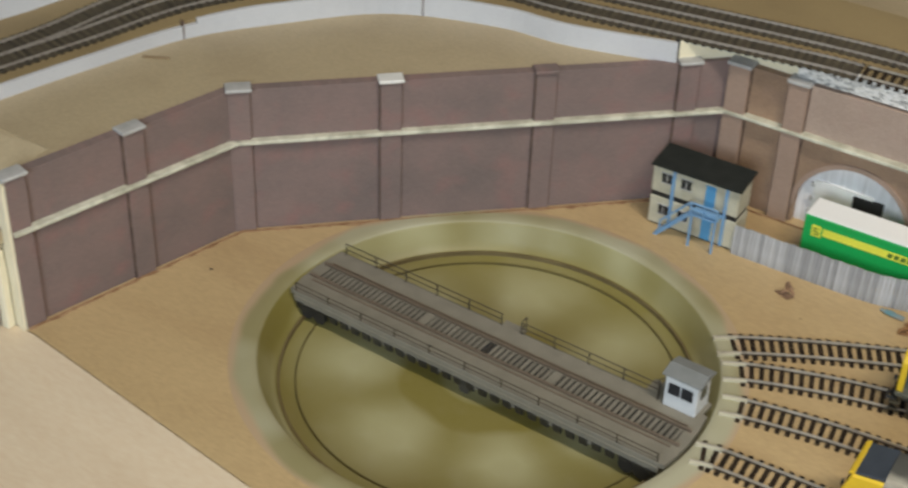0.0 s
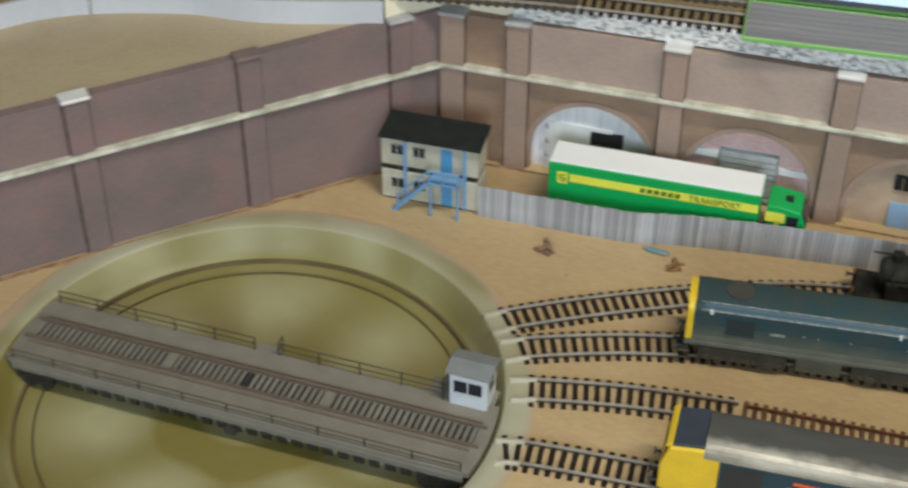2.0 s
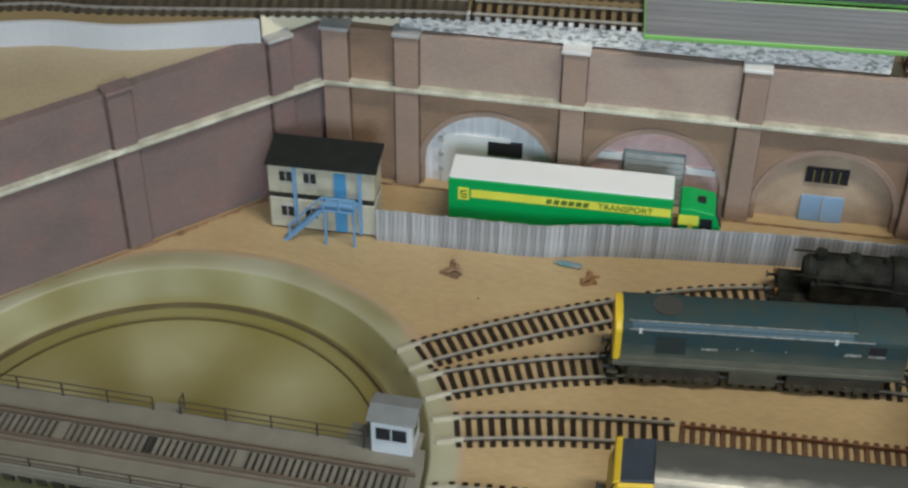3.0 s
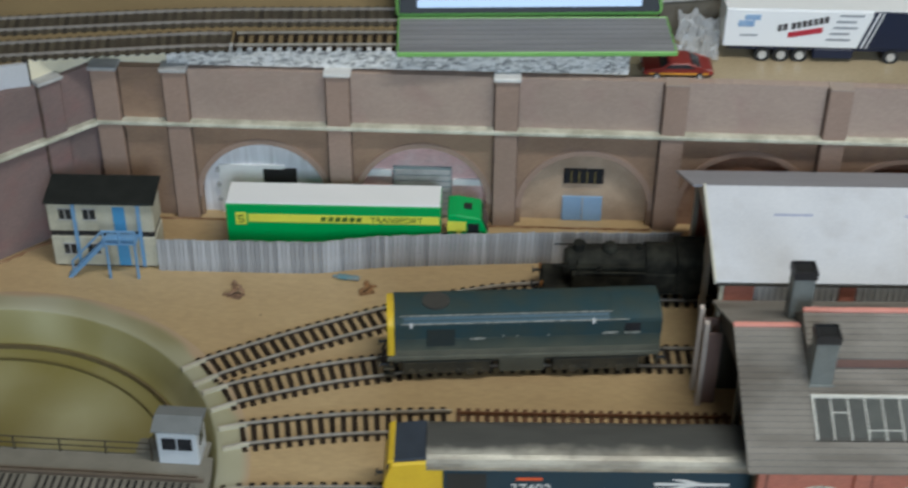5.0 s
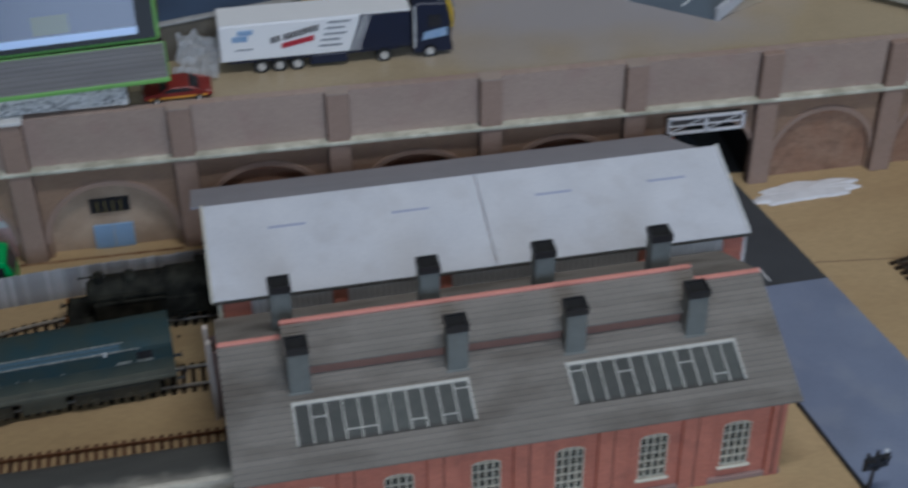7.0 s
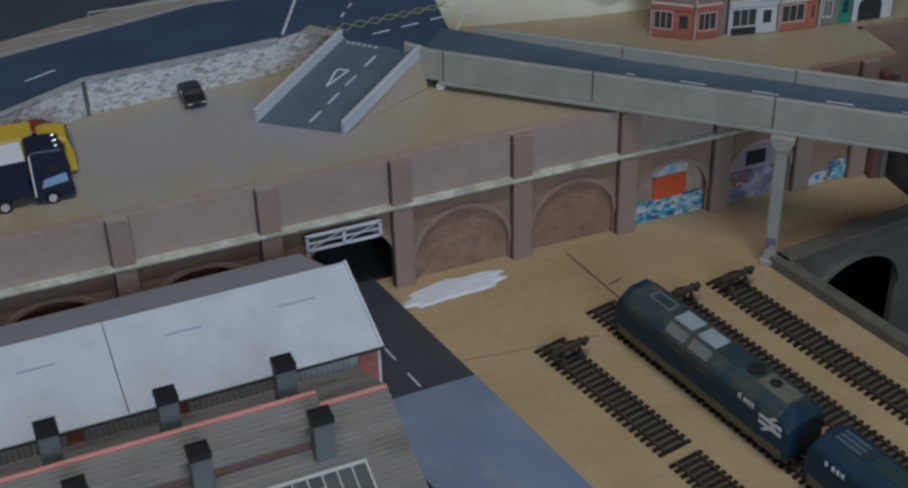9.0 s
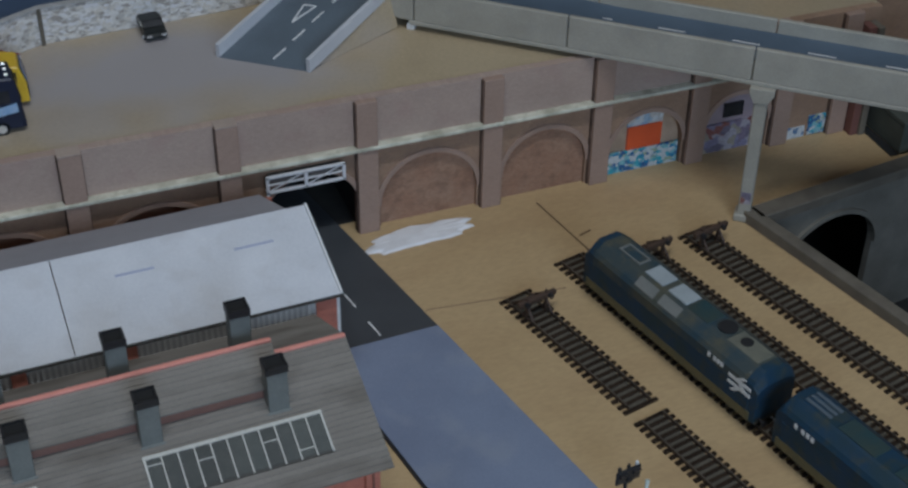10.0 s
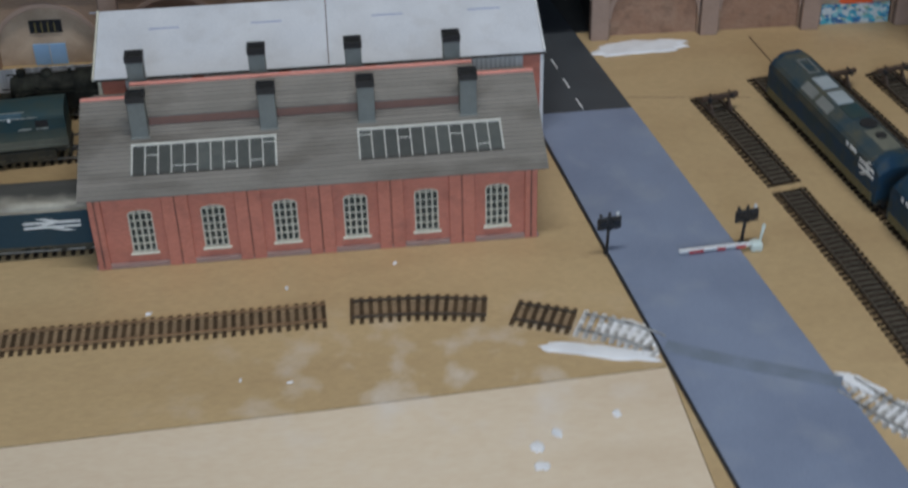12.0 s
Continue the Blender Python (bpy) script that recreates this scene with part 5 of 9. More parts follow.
def vent(x, y, zb, z1, par):
    w, d = 0.0058, 0.0052
    bm = box(x - w, x + w, y - d, y + d, zb, z1 - 0.0042, 0.0004)
    v = part("smoke_vent", bm, VENT, par, "grey smoke vent with a dark mouth")
    bm = bmesh.new()
    for a, b, c, e in ((-w - 0.0005, w + 0.0005, -d - 0.0005, -d + 0.0008), (-w - 0.0005, w + 0.0005, d - 0.0008, d + 0.0005), (-w - 0.0005, -w + 0.0008, -d, d), (w - 0.0008, w + 0.0005, -d, d)):
        box(x + a, x + b, y + c, y + e, z1 - 0.0046, z1, bm=bm)
    part("vent_mouth", bm, BLACK, v, "black rim")
    # black plate fills the hollow mouth as painted shade
    part("vent_mouth", box(x - w + 0.0007, x + w - 0.0007, y - d + 0.0007, y + d - 0.0007, z1 - 0.0046, z1 - 0.0010), DARK, v, "black plate painting the unlit inside of the mouth")
    bm = box(x - w - 0.001, x + w + 0.001, y - d - 0.001, y + d + 0.001, zb, zb + 0.0022, 0.0004)
    part("vent_base", bm, VENT, v)


for x in (0.2095, 0.2962, 0.3628, 0.4325):
    vent(x, 0.6670, front(0.6610) - 0.0010, 0.1085, sh)
for x in (0.2060, 0.2900, 0.3570, 0.4260):
    vent(x, 0.7140, back(0.7200) - 0.0010, 0.1135, sh)


def skylight(x0, x1, n):
    y0, y1 = 0.6330, 0.6555
    lift = 0.0012
    zz = lambda y: front(y) + lift
    sk = part("skylight", prism([(y0, zz(y0)), (y1, zz(y1)), (y1, front(y1)), (y0, front(y0))], 0, x0, x1), GIRDER, sh, "pale-framed roof skylight with grey panes")
    step = (x1 - x0) / n
    for k in range(n):
        a, b = x0 + k * step + 0.0007, x0 + (k + 1) * step - 0.0007
        part("pane", prism([(y0 + 0.001, zz(y0 + 0.001) + 0.0004), (y1 - 0.0014, zz(y1 - 0.0014) + 0.0004), (y1 - 0.0014, zz(y1 - 0.0014) - 0.0002), (y0 + 0.001, zz(y0 + 0.001) - 0.0002)], 0, a, b), PANE, sk)
    bm = bmesh.new()
    for k in range(n + 1):
        xk, wk = x0 + k * step, 0.0011 if k in (0, n) else 0.0007
        prism([(y0, zz(y0) + 0.0009), (y1, zz(y1) + 0.0009), (y1, zz(y1)), (y0, zz(y0))], 0, xk - wk / 2, xk + wk / 2, bm)
    prism([(y1 - 0.0013, zz(y1 - 0.0013) + 0.001), (y1 + 0.0005, zz(y1) + 0.001), (y1 + 0.0005, zz(y1)), (y1 - 0.0013, zz(y1 - 0.0013))], 0, x0 - 0.0008, x1 + 0.0008, bm)
    for k in range(n):
        for y in random.sample((0.6375, 0.6420, 0.6465, 0.6505), random.choice((0, 0, 1, 1))):
            prism([(y, zz(y) + 0.0009), (y + 0.0004, zz(y + 0.0004) + 0.0008), (y + 0.0004, zz(y + 0.0004)), (y, zz(y))], 0, x0 + k * step + 0.0004, x0 + (k + 1) * step - 0.0004, bm)
    part("glazing_bar", bm, FRAMEW, sk)


skylight(0.2040, 0.3000, 11)
skylight(0.3560, 0.4530, 11)

# ---- white-roofed shed ----
wsh = thing("goods_shed", pose(0.1716, 0.7520, 0, 0, 0, 1.2) @ Matrix.Scale(1.02, 4) @ pose(-0.1648, -0.7515, 0), "long shed with a white card roof and brick ends", "shed", "sheds")
ROOFW = mat("roof_white", (0.66, 0.67, 0.705), (0.57, 0.58, 0.615), 0.5, scale=22, grain=600, amount=0.8, bump=0.05, dirt=(0.50, 0.49, 0.50), dirt_amt=0.45)
ROOFG = mat("roof_back_grey", (0.36, 0.36, 0.40), (0.30, 0.30, 0.34), 0.6, scale=40)
MARK = mat("roof_mark_blue", (0.40, 0.43, 0.56), (0.33, 0.36, 0.5), 0.6)
GX0, GX1, GYF, GYB, GRY = 0.1700, 0.4990, 0.7538, 0.8840, 0.8220
GE, GR, GB = 0.0760, 0.0965, 0.0655
wf = lambda y: GE + (GR - GE) * (y - 0.7515) / (GRY - 0.7515)
for a, b in ((0.1648, 0.3388), (0.3394, 0.5015)):
    part("roof_panel", prism([(0.7515, GE), (GRY, GR), (GRY, GR - 0.0014), (0.7515, GE - 0.0014)], 0, a, b, bev=0.0002), ROOFW, wsh, "off-white card roof sheet")
part("roof_back", prism([(GRY + 0.0002, GR - 0.0002), (0.8900, GB - 0.002), (0.8900, GB - 0.0034), (GRY + 0.0002, GR - 0.0016)], 0, 0.1575, 0.4890), ROOFG, wsh, "grey rear roof slope")
for a, b in ((0.2036, 0.2268), (0.2814, 0.3051), (0.3741, 0.3982), (0.4486, 0.4741)):
    part("roof_mark", prism([(0.7992, wf(0.7992) + 0.0002), (0.8008, wf(0.8008) + 0.0002), (0.8008, wf(0.8008) - 0.0003), (0.7992, wf(0.7992) - 0.0003)], 0, a, b), MARK, wsh, "short bluish printed line")
part("front_wall", box(GX0, GX1, GYF, GYF + 0.003, 0, 0.0745), mat("boarding_grey", (0.62, 0.62, 0.62), (0.5, 0.5, 0.51), 0.6, scale=90), wsh)
k = 0
x = GX0 + 0.02
while x < GX1 - 0.016:
    if k % 16 == 13:
        part("brick_pier", box(x, x + 0.009, GYF - 0.0016, GYF + 0.001, 0.05, 0.0742), BRICK_RED, wsh)
        x += 0.0105
    else:
        part("batten", box(x, x + 0.0017, GYF - 0.0012, GYF + 0.0005, 0.05, 0.0738), WHITEP, wsh)
        x += 0.0036
    k += 1
part("brick_pier", box(GX0, GX0 + 0.017, GYF - 0.0016, GYF + 0.001, 0, 0.0742), BRICK_RED, wsh)
part("brick_pier", box(GX1 - 0.013, GX1, GYF - 0.0016, GYF + 0.001, 0, 0.0742), BRICK_RED, wsh)
gp = [(GYF, 0), (GYF, wf(GYF) - 0.002), (GRY, GR - 0.002), (GYB, 0.0500), (GYB, 0)]
part("gable_wall", prism(gp, 0, GX1 - 0.003, GX1), BRICK_RED, wsh)
gl = [(GYF, 0), (GYF, wf(GYF) - 0.002), (GRY, GR - 0.002), (GYB, 0.0655), (GYB, 0), (GYB - 0.006, 0), (GYB - 0.006, 0.060), (0.826, 0.060), (0.826, 0), (0.815, 0), (0.815, 0.060), (GYF + 0.006, 0.060), (GYF + 0.006, 0)]
part("gable_wall", prism(gl, 0, GX0, GX0 + 0.003), mat("gable_card", (0.50, 0.45, 0.38), (0.4, 0.36, 0.3), 0.7, scale=50), wsh, "pale card gable with two openings")
part("back_wall", box(GX0 + 0.0031, GX1 - 0.0031, GYB - 0.003, GYB, 0, 0.0640), BRICK_RED, wsh)
# black sheet painted for the darkness inside the goods shed
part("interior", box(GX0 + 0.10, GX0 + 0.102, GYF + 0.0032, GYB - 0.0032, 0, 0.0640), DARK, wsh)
part("corner_post", box(GX1, GX1 + 0.0018, GYF - 0.0020, GYF + 0.0006, 0.0, 0.0752), WHITEP, wsh, "white corner strip")
part("corner_post", box(GX1 + 0.0022, GX1 + 0.0032, GYF + 0.002, GYF + 0.0034, 0.0, 0.0770), WHITEP, wsh)
part("corner_post", box(GX0 - 0.0030, GX0 - 0.0006, GYF - 0.0022, GYF + 0.0012, 0.0, 0.0745), FRAMEC, wsh, "pale corner post")
part("verge_strip", prism([(0.7515, GE + 0.0012), (GRY, GR + 0.0012), (GRY, GR - 0.0016), (0.7515, GE - 0.0016)], 0, 0.5016, 0.5030), WHITEP, wsh)
part("verge_strip", prism([(0.7515, GE + 0.0012), (GRY, GR + 0.0012), (GRY, GR - 0.0016), (0.7515, GE - 0.0016)], 0, 0.1634, 0.1646), FRAMEC, wsh)
part("gutter", box(0.1648, 0.5035, 0.7498, 0.7514, GE - 0.0016, GE - 0.0004), GIRDER, wsh)


# ---- road to the tunnel ----
TARMAC = mat("tarmac_dark", (0.060, 0.065, 0.072), (0.045, 0.048, 0.054), 0.55, scale=30, grain=1200, amount=0.7)
ROADB = mat("road_blue_grey", (0.23, 0.268, 0.365), (0.18, 0.21, 0.295), 0.34, scale=14, grain=900, amount=0.8, dirt=(0.31, 0.335, 0.39), dirt_amt=0.45)
rdl = lambda y: 0.5247 + 0.166 * (0.7028 - y)
rdr = lambda y: 0.5930 + 0.207 * (0.792 - y)
tagged(finish("road_dark", slab([(0.4690, 1.050), (0.5095, 0.788), (0.5938, 0.794), (0.5400, 1.050)], 0.0002, 0.0014), TARMAC), "dark tarmac road running into the tunnel", "road", kind="structure")
ys = [0.790 - 0.03 * k for k in range(0, 30)]
poly = [(rdl(y), y) for y in ys] + [(rdr(y), y + 0.003) for y in reversed(ys)]
tagged(finish("road", slab(poly, 0.0003, 0.0026), ROADB), "smooth blue-grey card road with a raised edge", "road", kind="structure")
# black strip paints the card's dark edge together with its shade
bm = sweep(smooth_path([(rdl(y) - 0.0008, y, 0) for y in ys[:-1]], 0.02), -0.0011, 0.0009, 0.0002, 0.0019)
tagged(finish("road_edge", bm, BLACK), "black strip for the road card's dark edge and its shade", "road edge", kind="structure")
bm = bmesh.new()
for xd, y in ((0.5380, 0.8831), (0.5437, 0.8490), (0.5500, 0.8140)):
    bars([((xd, y), (xd + 0.0030, y - 0.0165))], 0.0011, 0.0014, 0.0017, bm)
tagged(finish("road_marking", bm, WHITEP), "white dashed centre line on the dark road", "road marking", kind="structure")
tagged(finish("road_track_mark", sweep(smooth_path([(0.563, 0.488), (0.60, 0.470), (0.668, 0.441)], 0.006), -0.006, 0.006, 0.0026, 0.00285), mat("road_stain", (0.175, 0.205, 0.255), (0.215, 0.25, 0.33), 0.4, scale=60, amount=0.9)),
       "faint track band crossing the road", "road marking", kind="structure")


def blob(cx, cy, rx, ry, z, h, seed, rot=0.0):
    """A hand-spread smear with a ragged outline."""
    bm = bmesh.new()
    n = 28
    lo, hi = [], []
    for k in range(n):
        a = 2 * math.pi * k / n
        f = 1 + 0.42 * noise.noise(Vector((math.cos(a) * 2.2, math.sin(a) * 2.2, seed * 3.7)))
        x, y = rx * f * math.cos(a), ry * f * math.sin(a)
        c, s = math.cos(rot), math.sin(rot)
        px_, py_ = cx + x * c - y * s, cy + x * s + y * c
        lo.append(bm.verts.new((px_, py_, z)))
        hi.append(bm.verts.new((cx + (px_ - cx) * 0.86, cy + (py_ - cy) * 0.86, z + h * (0.7 + 0.5 * noise.noise(Vector((a * 3, seed, 0)))))))
    top = bm.verts.new((cx, cy, z + h))
    for k in range(n):
        bm.faces.new((lo[k], lo[(k + 1) % n], hi[(k + 1) % n], hi[k]))
        bm.faces.new((hi[k], hi[(k + 1) % n], top))
    bm.faces.new(list(reversed(lo)))
    return bm


PLASTER = mat("plaster_white", (0.80, 0.79, 0.80), (0.66, 0.65, 0.66), 0.7, scale=70, grain=900, amount=0.7, bump=0.4)
for cx, cy, rx, ry, h, sd, rot, lab in ((0.6160, 0.8985, 0.046, 0.0130, 0.0024, 1, 0.08, "white filler smear along the foot of the wall"), (0.5210, 0.4890, 0.038, 0.0068, 0.0018, 2, -0.24, "white filler smear beside the track"),
                                        (0.5450, 0.5060, 0.024, 0.0110, 0.0012, 3, -0.58, "white filler spread over the track end"), (0.6790, 0.4410, 0.017, 0.0056, 0.0022, 4, -0.75, "white filler smear at the road's edge"),
                                        (0.7060, 0.3950, 0.040, 0.0140, 0.0012, 5, -0.88, "white filler spread over the sleepers"), (0.4690, 0.4040, 0.0042, 0.0054, 0.0012, 6, 0.2, "spot of white paint"),
                                        (0.4824, 0.4150, 0.0032, 0.0044, 0.0012, 7, 0.4, "spot of white paint"), (0.4705, 0.3873, 0.0050, 0.0040, 0.0012, 8, 0.0, "spot of white paint"),
                                        (0.5215, 0.4287, 0.0028, 0.0034, 0.0012, 9, 0.0, "spot of white paint"), (0.318, 0.4780, 0.0022, 0.0010, 0.0006, 10, 0.1, "spot of white paint"), (0.3139, 0.5786, 0.0014, 0.0020, 0.0008, 21, 0.3, "tiny white paint fleck"), (0.3903, 0.6003, 0.0014, 0.0016, 0.0008, 22, 0.0, "tiny white paint fleck"),
                                        (0.2200, 0.5586, 0.0022, 0.0018, 0.0008, 23, 0.2, "tiny white paint fleck"), (0.2860, 0.4830, 0.0010, 0.0016, 0.0006, 24, 0.0, "tiny white paint fleck")):
    tagged(finish("filler_patch", blob(cx, cy, rx, ry, 0.0001, h, sd, rot), PLASTER), lab, "filler")


# ---- railway vehicles ----
def lettering(txt, size, depth, m, material, parent, label=""):
    cu = bpy.data.curves.new("lettering", "FONT")
    cu.body, cu.size, cu.extrude, cu.align_x = txt, size, depth, "LEFT"
    tmp = new("lettering_tmp", cu)
    bpy.context.view_layer.update()
    me = bpy.data.meshes.new_from_object(tmp.evaluated_get(bpy.context.evaluated_depsgraph_get()))
    bpy.data.objects.remove(tmp)
    me.materials.clear()
    me.materials.append(material)
    ob = new("lettering", me)
    ob.parent = parent
    ob.matrix_basis = m
    return tagged(ob, label)


def hull(w, z0, zs_, zr, n=10):
    """A body's cross-section: upright sides and a rounded roof."""
    pts = [(-w, z0), (w, z0), (w, zs_)]
    pts += [(w * math.cos(math.pi * k / n), zs_ + (zr - zs_) * math.sin(math.pi * k / n) ** 0.8) for k in range(1, n)]
    return pts + [(-w, zs_)]


def split_hull(w, z0, zs_, zr, zc):
    lower = [(-w, z0), (w, z0), (w, zc), (-w, zc)]
    n = 12
    arc = [(w * math.cos(math.pi * k / n), zs_ + (zr - zs_) * math.sin(math.pi * k / n) ** 0.8) for k in range(0, n + 1)]
    upper = [(w, zc)] + arc + [(-w, zc)]
    return lower, upper


LOCOBLUE = mat("loco_blue", (0.022, 0.050, 0.056), (0.034, 0.050, 0.046), 0.6, spec=0.2, scale=60, amount=0.9, dirt=(0.055, 0.055, 0.045), dirt_amt=0.5)
LOCOBLUE2 = mat("loco_blue_bright", (0.014, 0.042, 0.080), (0.020, 0.042, 0.052), 0.55, spec=0.25, scale=50, amount=0.9, dirt=(0.05, 0.055, 0.04), dirt_amt=0.75)
nt, bs, src = socket_of(LOCOBLUE)
tc = nt.nodes.new("ShaderNodeTexCoord")
sp = nt.nodes.new("ShaderNodeSeparateXYZ")
ns = nt.nodes.new("ShaderNodeTexNoise")
ns.inputs["Scale"].default_value = 70
ad = nt.nodes.new("ShaderNodeMath")
ad.operation = "MULTIPLY_ADD"
ad.inputs[1].default_value = 0.014
mr = nt.nodes.new("ShaderNodeMapRange")
mr.inputs["From Min"].default_value, mr.inputs["From Max"].default_value, mr.inputs["To Max"].default_value = 0.044, 0.030, 0.85
mx = nt.nodes.new("ShaderNodeMix")
mx.data_type = "RGBA"
mx.inputs["B"].default_value = (0.105, 0.112, 0.085, 1)
for a, b in ((tc.outputs["Object"], sp.inputs[0]), (tc.outputs["Object"], ns.inputs["Vector"]), (ns.outputs["Fac"], ad.inputs[0]), (sp.outputs[2], ad.inputs[2]), (ad.outputs[0], mr.inputs["Value"]),
             (mr.outputs["Result"], mx.inputs["Factor"]), (src, mx.inputs["A"]), (mx.outputs["Result"], bs.inputs["Base Color"])):
    nt.links.new(a, b)
GRIME20 = mat("grime_grey_green", (0.125, 0.125, 0.095), (0.085, 0.09, 0.07), 0.7, scale=60, amount=0.9)
LOCOBLUE3 = mat("loco_blue_slate", (0.022, 0.050, 0.072), (0.030, 0.052, 0.064), 0.5, spec=0.25, scale=60, amount=0.6)
ROOFDK = mat("roof_dark_blue", (0.026, 0.056, 0.064), (0.044, 0.060, 0.052), 0.65, spec=0.2, scale=60, amount=0.9)
SILVER = stretched(mat("roof_silver", (0.50, 0.475, 0.40), (0.24, 0.22, 0.18), 0.4, 0.3, scale=75, amount=1.0), 0, 0.35)
# silver turns much darker towards the roof's far side, along a wavy edge
nt, bs, src = socket_of(SILVER)
tc = nt.nodes.new("ShaderNodeTexCoord")
sp = nt.nodes.new("ShaderNodeSeparateXYZ")
ns = nt.nodes.new("ShaderNodeTexNoise")
ns.inputs["Scale"].default_value = 55
ad = nt.nodes.new("ShaderNodeMath")
ad.operation = "MULTIPLY_ADD"
ad.inputs[1].default_value = 0.020
mr = nt.nodes.new("ShaderNodeMapRange")
mr.inputs["From Min"].default_value, mr.inputs["From Max"].default_value, mr.inputs["To Max"].default_value = -0.0035, 0.0055, 0.92
mx = nt.nodes.new("ShaderNodeMix")
mx.data_type = "RGBA"
mx.inputs["B"].default_value = (0.075, 0.075, 0.07, 1)
for a, b in ((tc.outputs["Object"], sp.inputs[0]), (tc.outputs["Object"], ns.inputs["Vector"]), (ns.outputs["Fac"], ad.inputs[0]), (sp.outputs[1], ad.inputs[2]), (ad.outputs[0], mr.inputs["Value"]),
             (mr.outputs["Result"], mx.inputs["Factor"]), (src, mx.inputs["A"]), (mx.outputs["Result"], bs.inputs["Base Color"])):
    nt.links.new(a, b)
YELLOW = mat("loco_yellow", (0.74, 0.50, 0.03), (0.58, 0.38, 0.03), 0.45, scale=60)
UNDER = mat("underframe", (0.045, 0.042, 0.032), (0.08, 0.07, 0.045), 0.7, scale=120, amount=0.9)
WHEELB = mat("wheel_steel", (0.10, 0.095, 0.085), (0.06, 0.055, 0.05), 0.5, 0.5, scale=150)
GRIMEW = mat("grimy_white", (0.33, 0.34, 0.31), (0.12, 0.13, 0.11), 0.6, scale=300, amount=1.0)
WHITEL = mat("lining_white", (0.72, 0.73, 0.72), None, 0.5)


def bogie(th, cx, axles, ln, half=0.0135, top=0.0118):
    bm = box(cx - ln / 2, cx + ln / 2, -half, -half + 0.0022, 0.0070, top, 0.0005)
    box(cx - ln / 2, cx + ln / 2, half - 0.0022, half, 0.0070, top, 0.0005, bm=bm)
    for ax in (-0.4, -0.13, 0.13, 0.4):
        for s in (-1, 1):
            cyl((cx + ax * ln, s * half, 0.0100), (cx + ax * ln, s * (half + 0.0018), 0.0100), 0.0014, 8, bm=bm)
    for ax in axles:
        for s in (-1, 1):
            box(cx + ax - 0.0022, cx + ax + 0.0022, s * half - 0.0012, s * half + 0.0012, 0.0065, 0.0105, bm=bm)
    box(cx - ln / 2, cx + ln / 2, -half + 0.002, half - 0.002, 0.0090, 0.0110, bm=bm)
    bg = part("bogie", bm, UNDER, th, "grimy black bogie frame")
    for ax in axles:
        for s in (-1, 1):
            part("wheel", cyl((cx + ax, s * 0.0092, 0.0043 + 0.0062), (cx + ax, s * 0.0068, 0.0043 + 0.0062), 0.0062, 18), WHEELB, bg)


def arrows(th, x0, z0, ln, y, sgn=-1, hs=1.0):
    """Two long bars joined by slanted strokes, in white on a body side; hs: height factor."""
    bm = bmesh.new()
    y0, y1 = (y - 0.0003, y + 0.0002) if sgn < 0 else (y - 0.0002, y + 0.0003)

    def zz(v):
        return z0 + v * hs

    for dz in (0.0022, 0.0060):
        box(x0, x0 + ln, y0, y1, zz(dz), zz(dz + 0.0019), bm=bm)
    for xa, za_, xb, zb_ in ((0.22, 0.0106, 0.46, 0.0079), (0.40, 0.0060, 0.20, 0.0041), (0.46, 0.0022, 0.72, -0.0008)):
        prism([(x0 + ln * xa, zz(za_)), (x0 + ln * (xa + 0.17), zz(za_)), (x0 + ln * (xb + 0.17), zz(zb_)), (x0 + ln * xb, zz(zb_))], 1, y0, y1, bm)
    part("side_emblem", bm, WHITEL, th, "white double-arrow shape")


def buffers(th, x, sgn):
    part("buffer_beam", box(min(x, x - sgn * 0.0015), max(x, x - sgn * 0.0015), -0.0150, 0.0150, 0.0095, 0.0150, 0.0003), UNDER, th)
    for s in (-1, 1):
        bm = cyl((x, s * 0.0112, 0.0125), (x + sgn * 0.0045, s * 0.0112, 0.0125), 0.0009, 10)
        cyl((x + sgn * 0.0045, s * 0.0112, 0.0125), (x + sgn * 0.0052, s * 0.0112, 0.0125), 0.0024, 12, bm=bm)
        part("buffer", bm, BLACK, th)
    part("coupling", rods([((x, 0, 0.0095), (x + sgn * 0.006, 0, 0.0085)), ((x + sgn * 0.006, -0.003, 0.0085), (x + sgn * 0.006, 0.003, 0.0085))], 0.0006), BLACK, th)


# blue bonnet diesel on the second road
c20 = thing("diesel_locomotive", pose(-0.0238, 0.7583, -0.001, 0, 0, 4.9), "weathered blue diesel locomotive with a yellow nose", "locomotive", "locomotives")
LN = 0.1660
w = 0.0165
lo_, up_ = split_hull(w, 0.0195, 0.0418, 0.0482, 0.0330)
part("body", prism(lo_, 0, 0.0045, LN, bev=0.0004), LOCOBLUE, c20, "dark blue grimy body side")
part("bonnet_top", prism(up_, 0, 0.0045, LN - 0.030), ROOFDK, c20, "dark blue rounded top")
part("grime_band", box(0.0045, LN, -w - 0.0003, w + 0.0003, 0.0192, 0.0240), GRIME20, c20, "grey-green grime along the lower body")
part("cab_roof", prism(split_hull(w, 0.0195, 0.0420, 0.0486, 0.0330)[1], 0, LN - 0.0300, LN), ROOFDK, c20)
part("nose", prism(hull(w - 0.0002, 0.0195, 0.0415, 0.0478), 0, 0.0, 0.0046, bev=0.0008), YELLOW, c20, "yellow nose end")
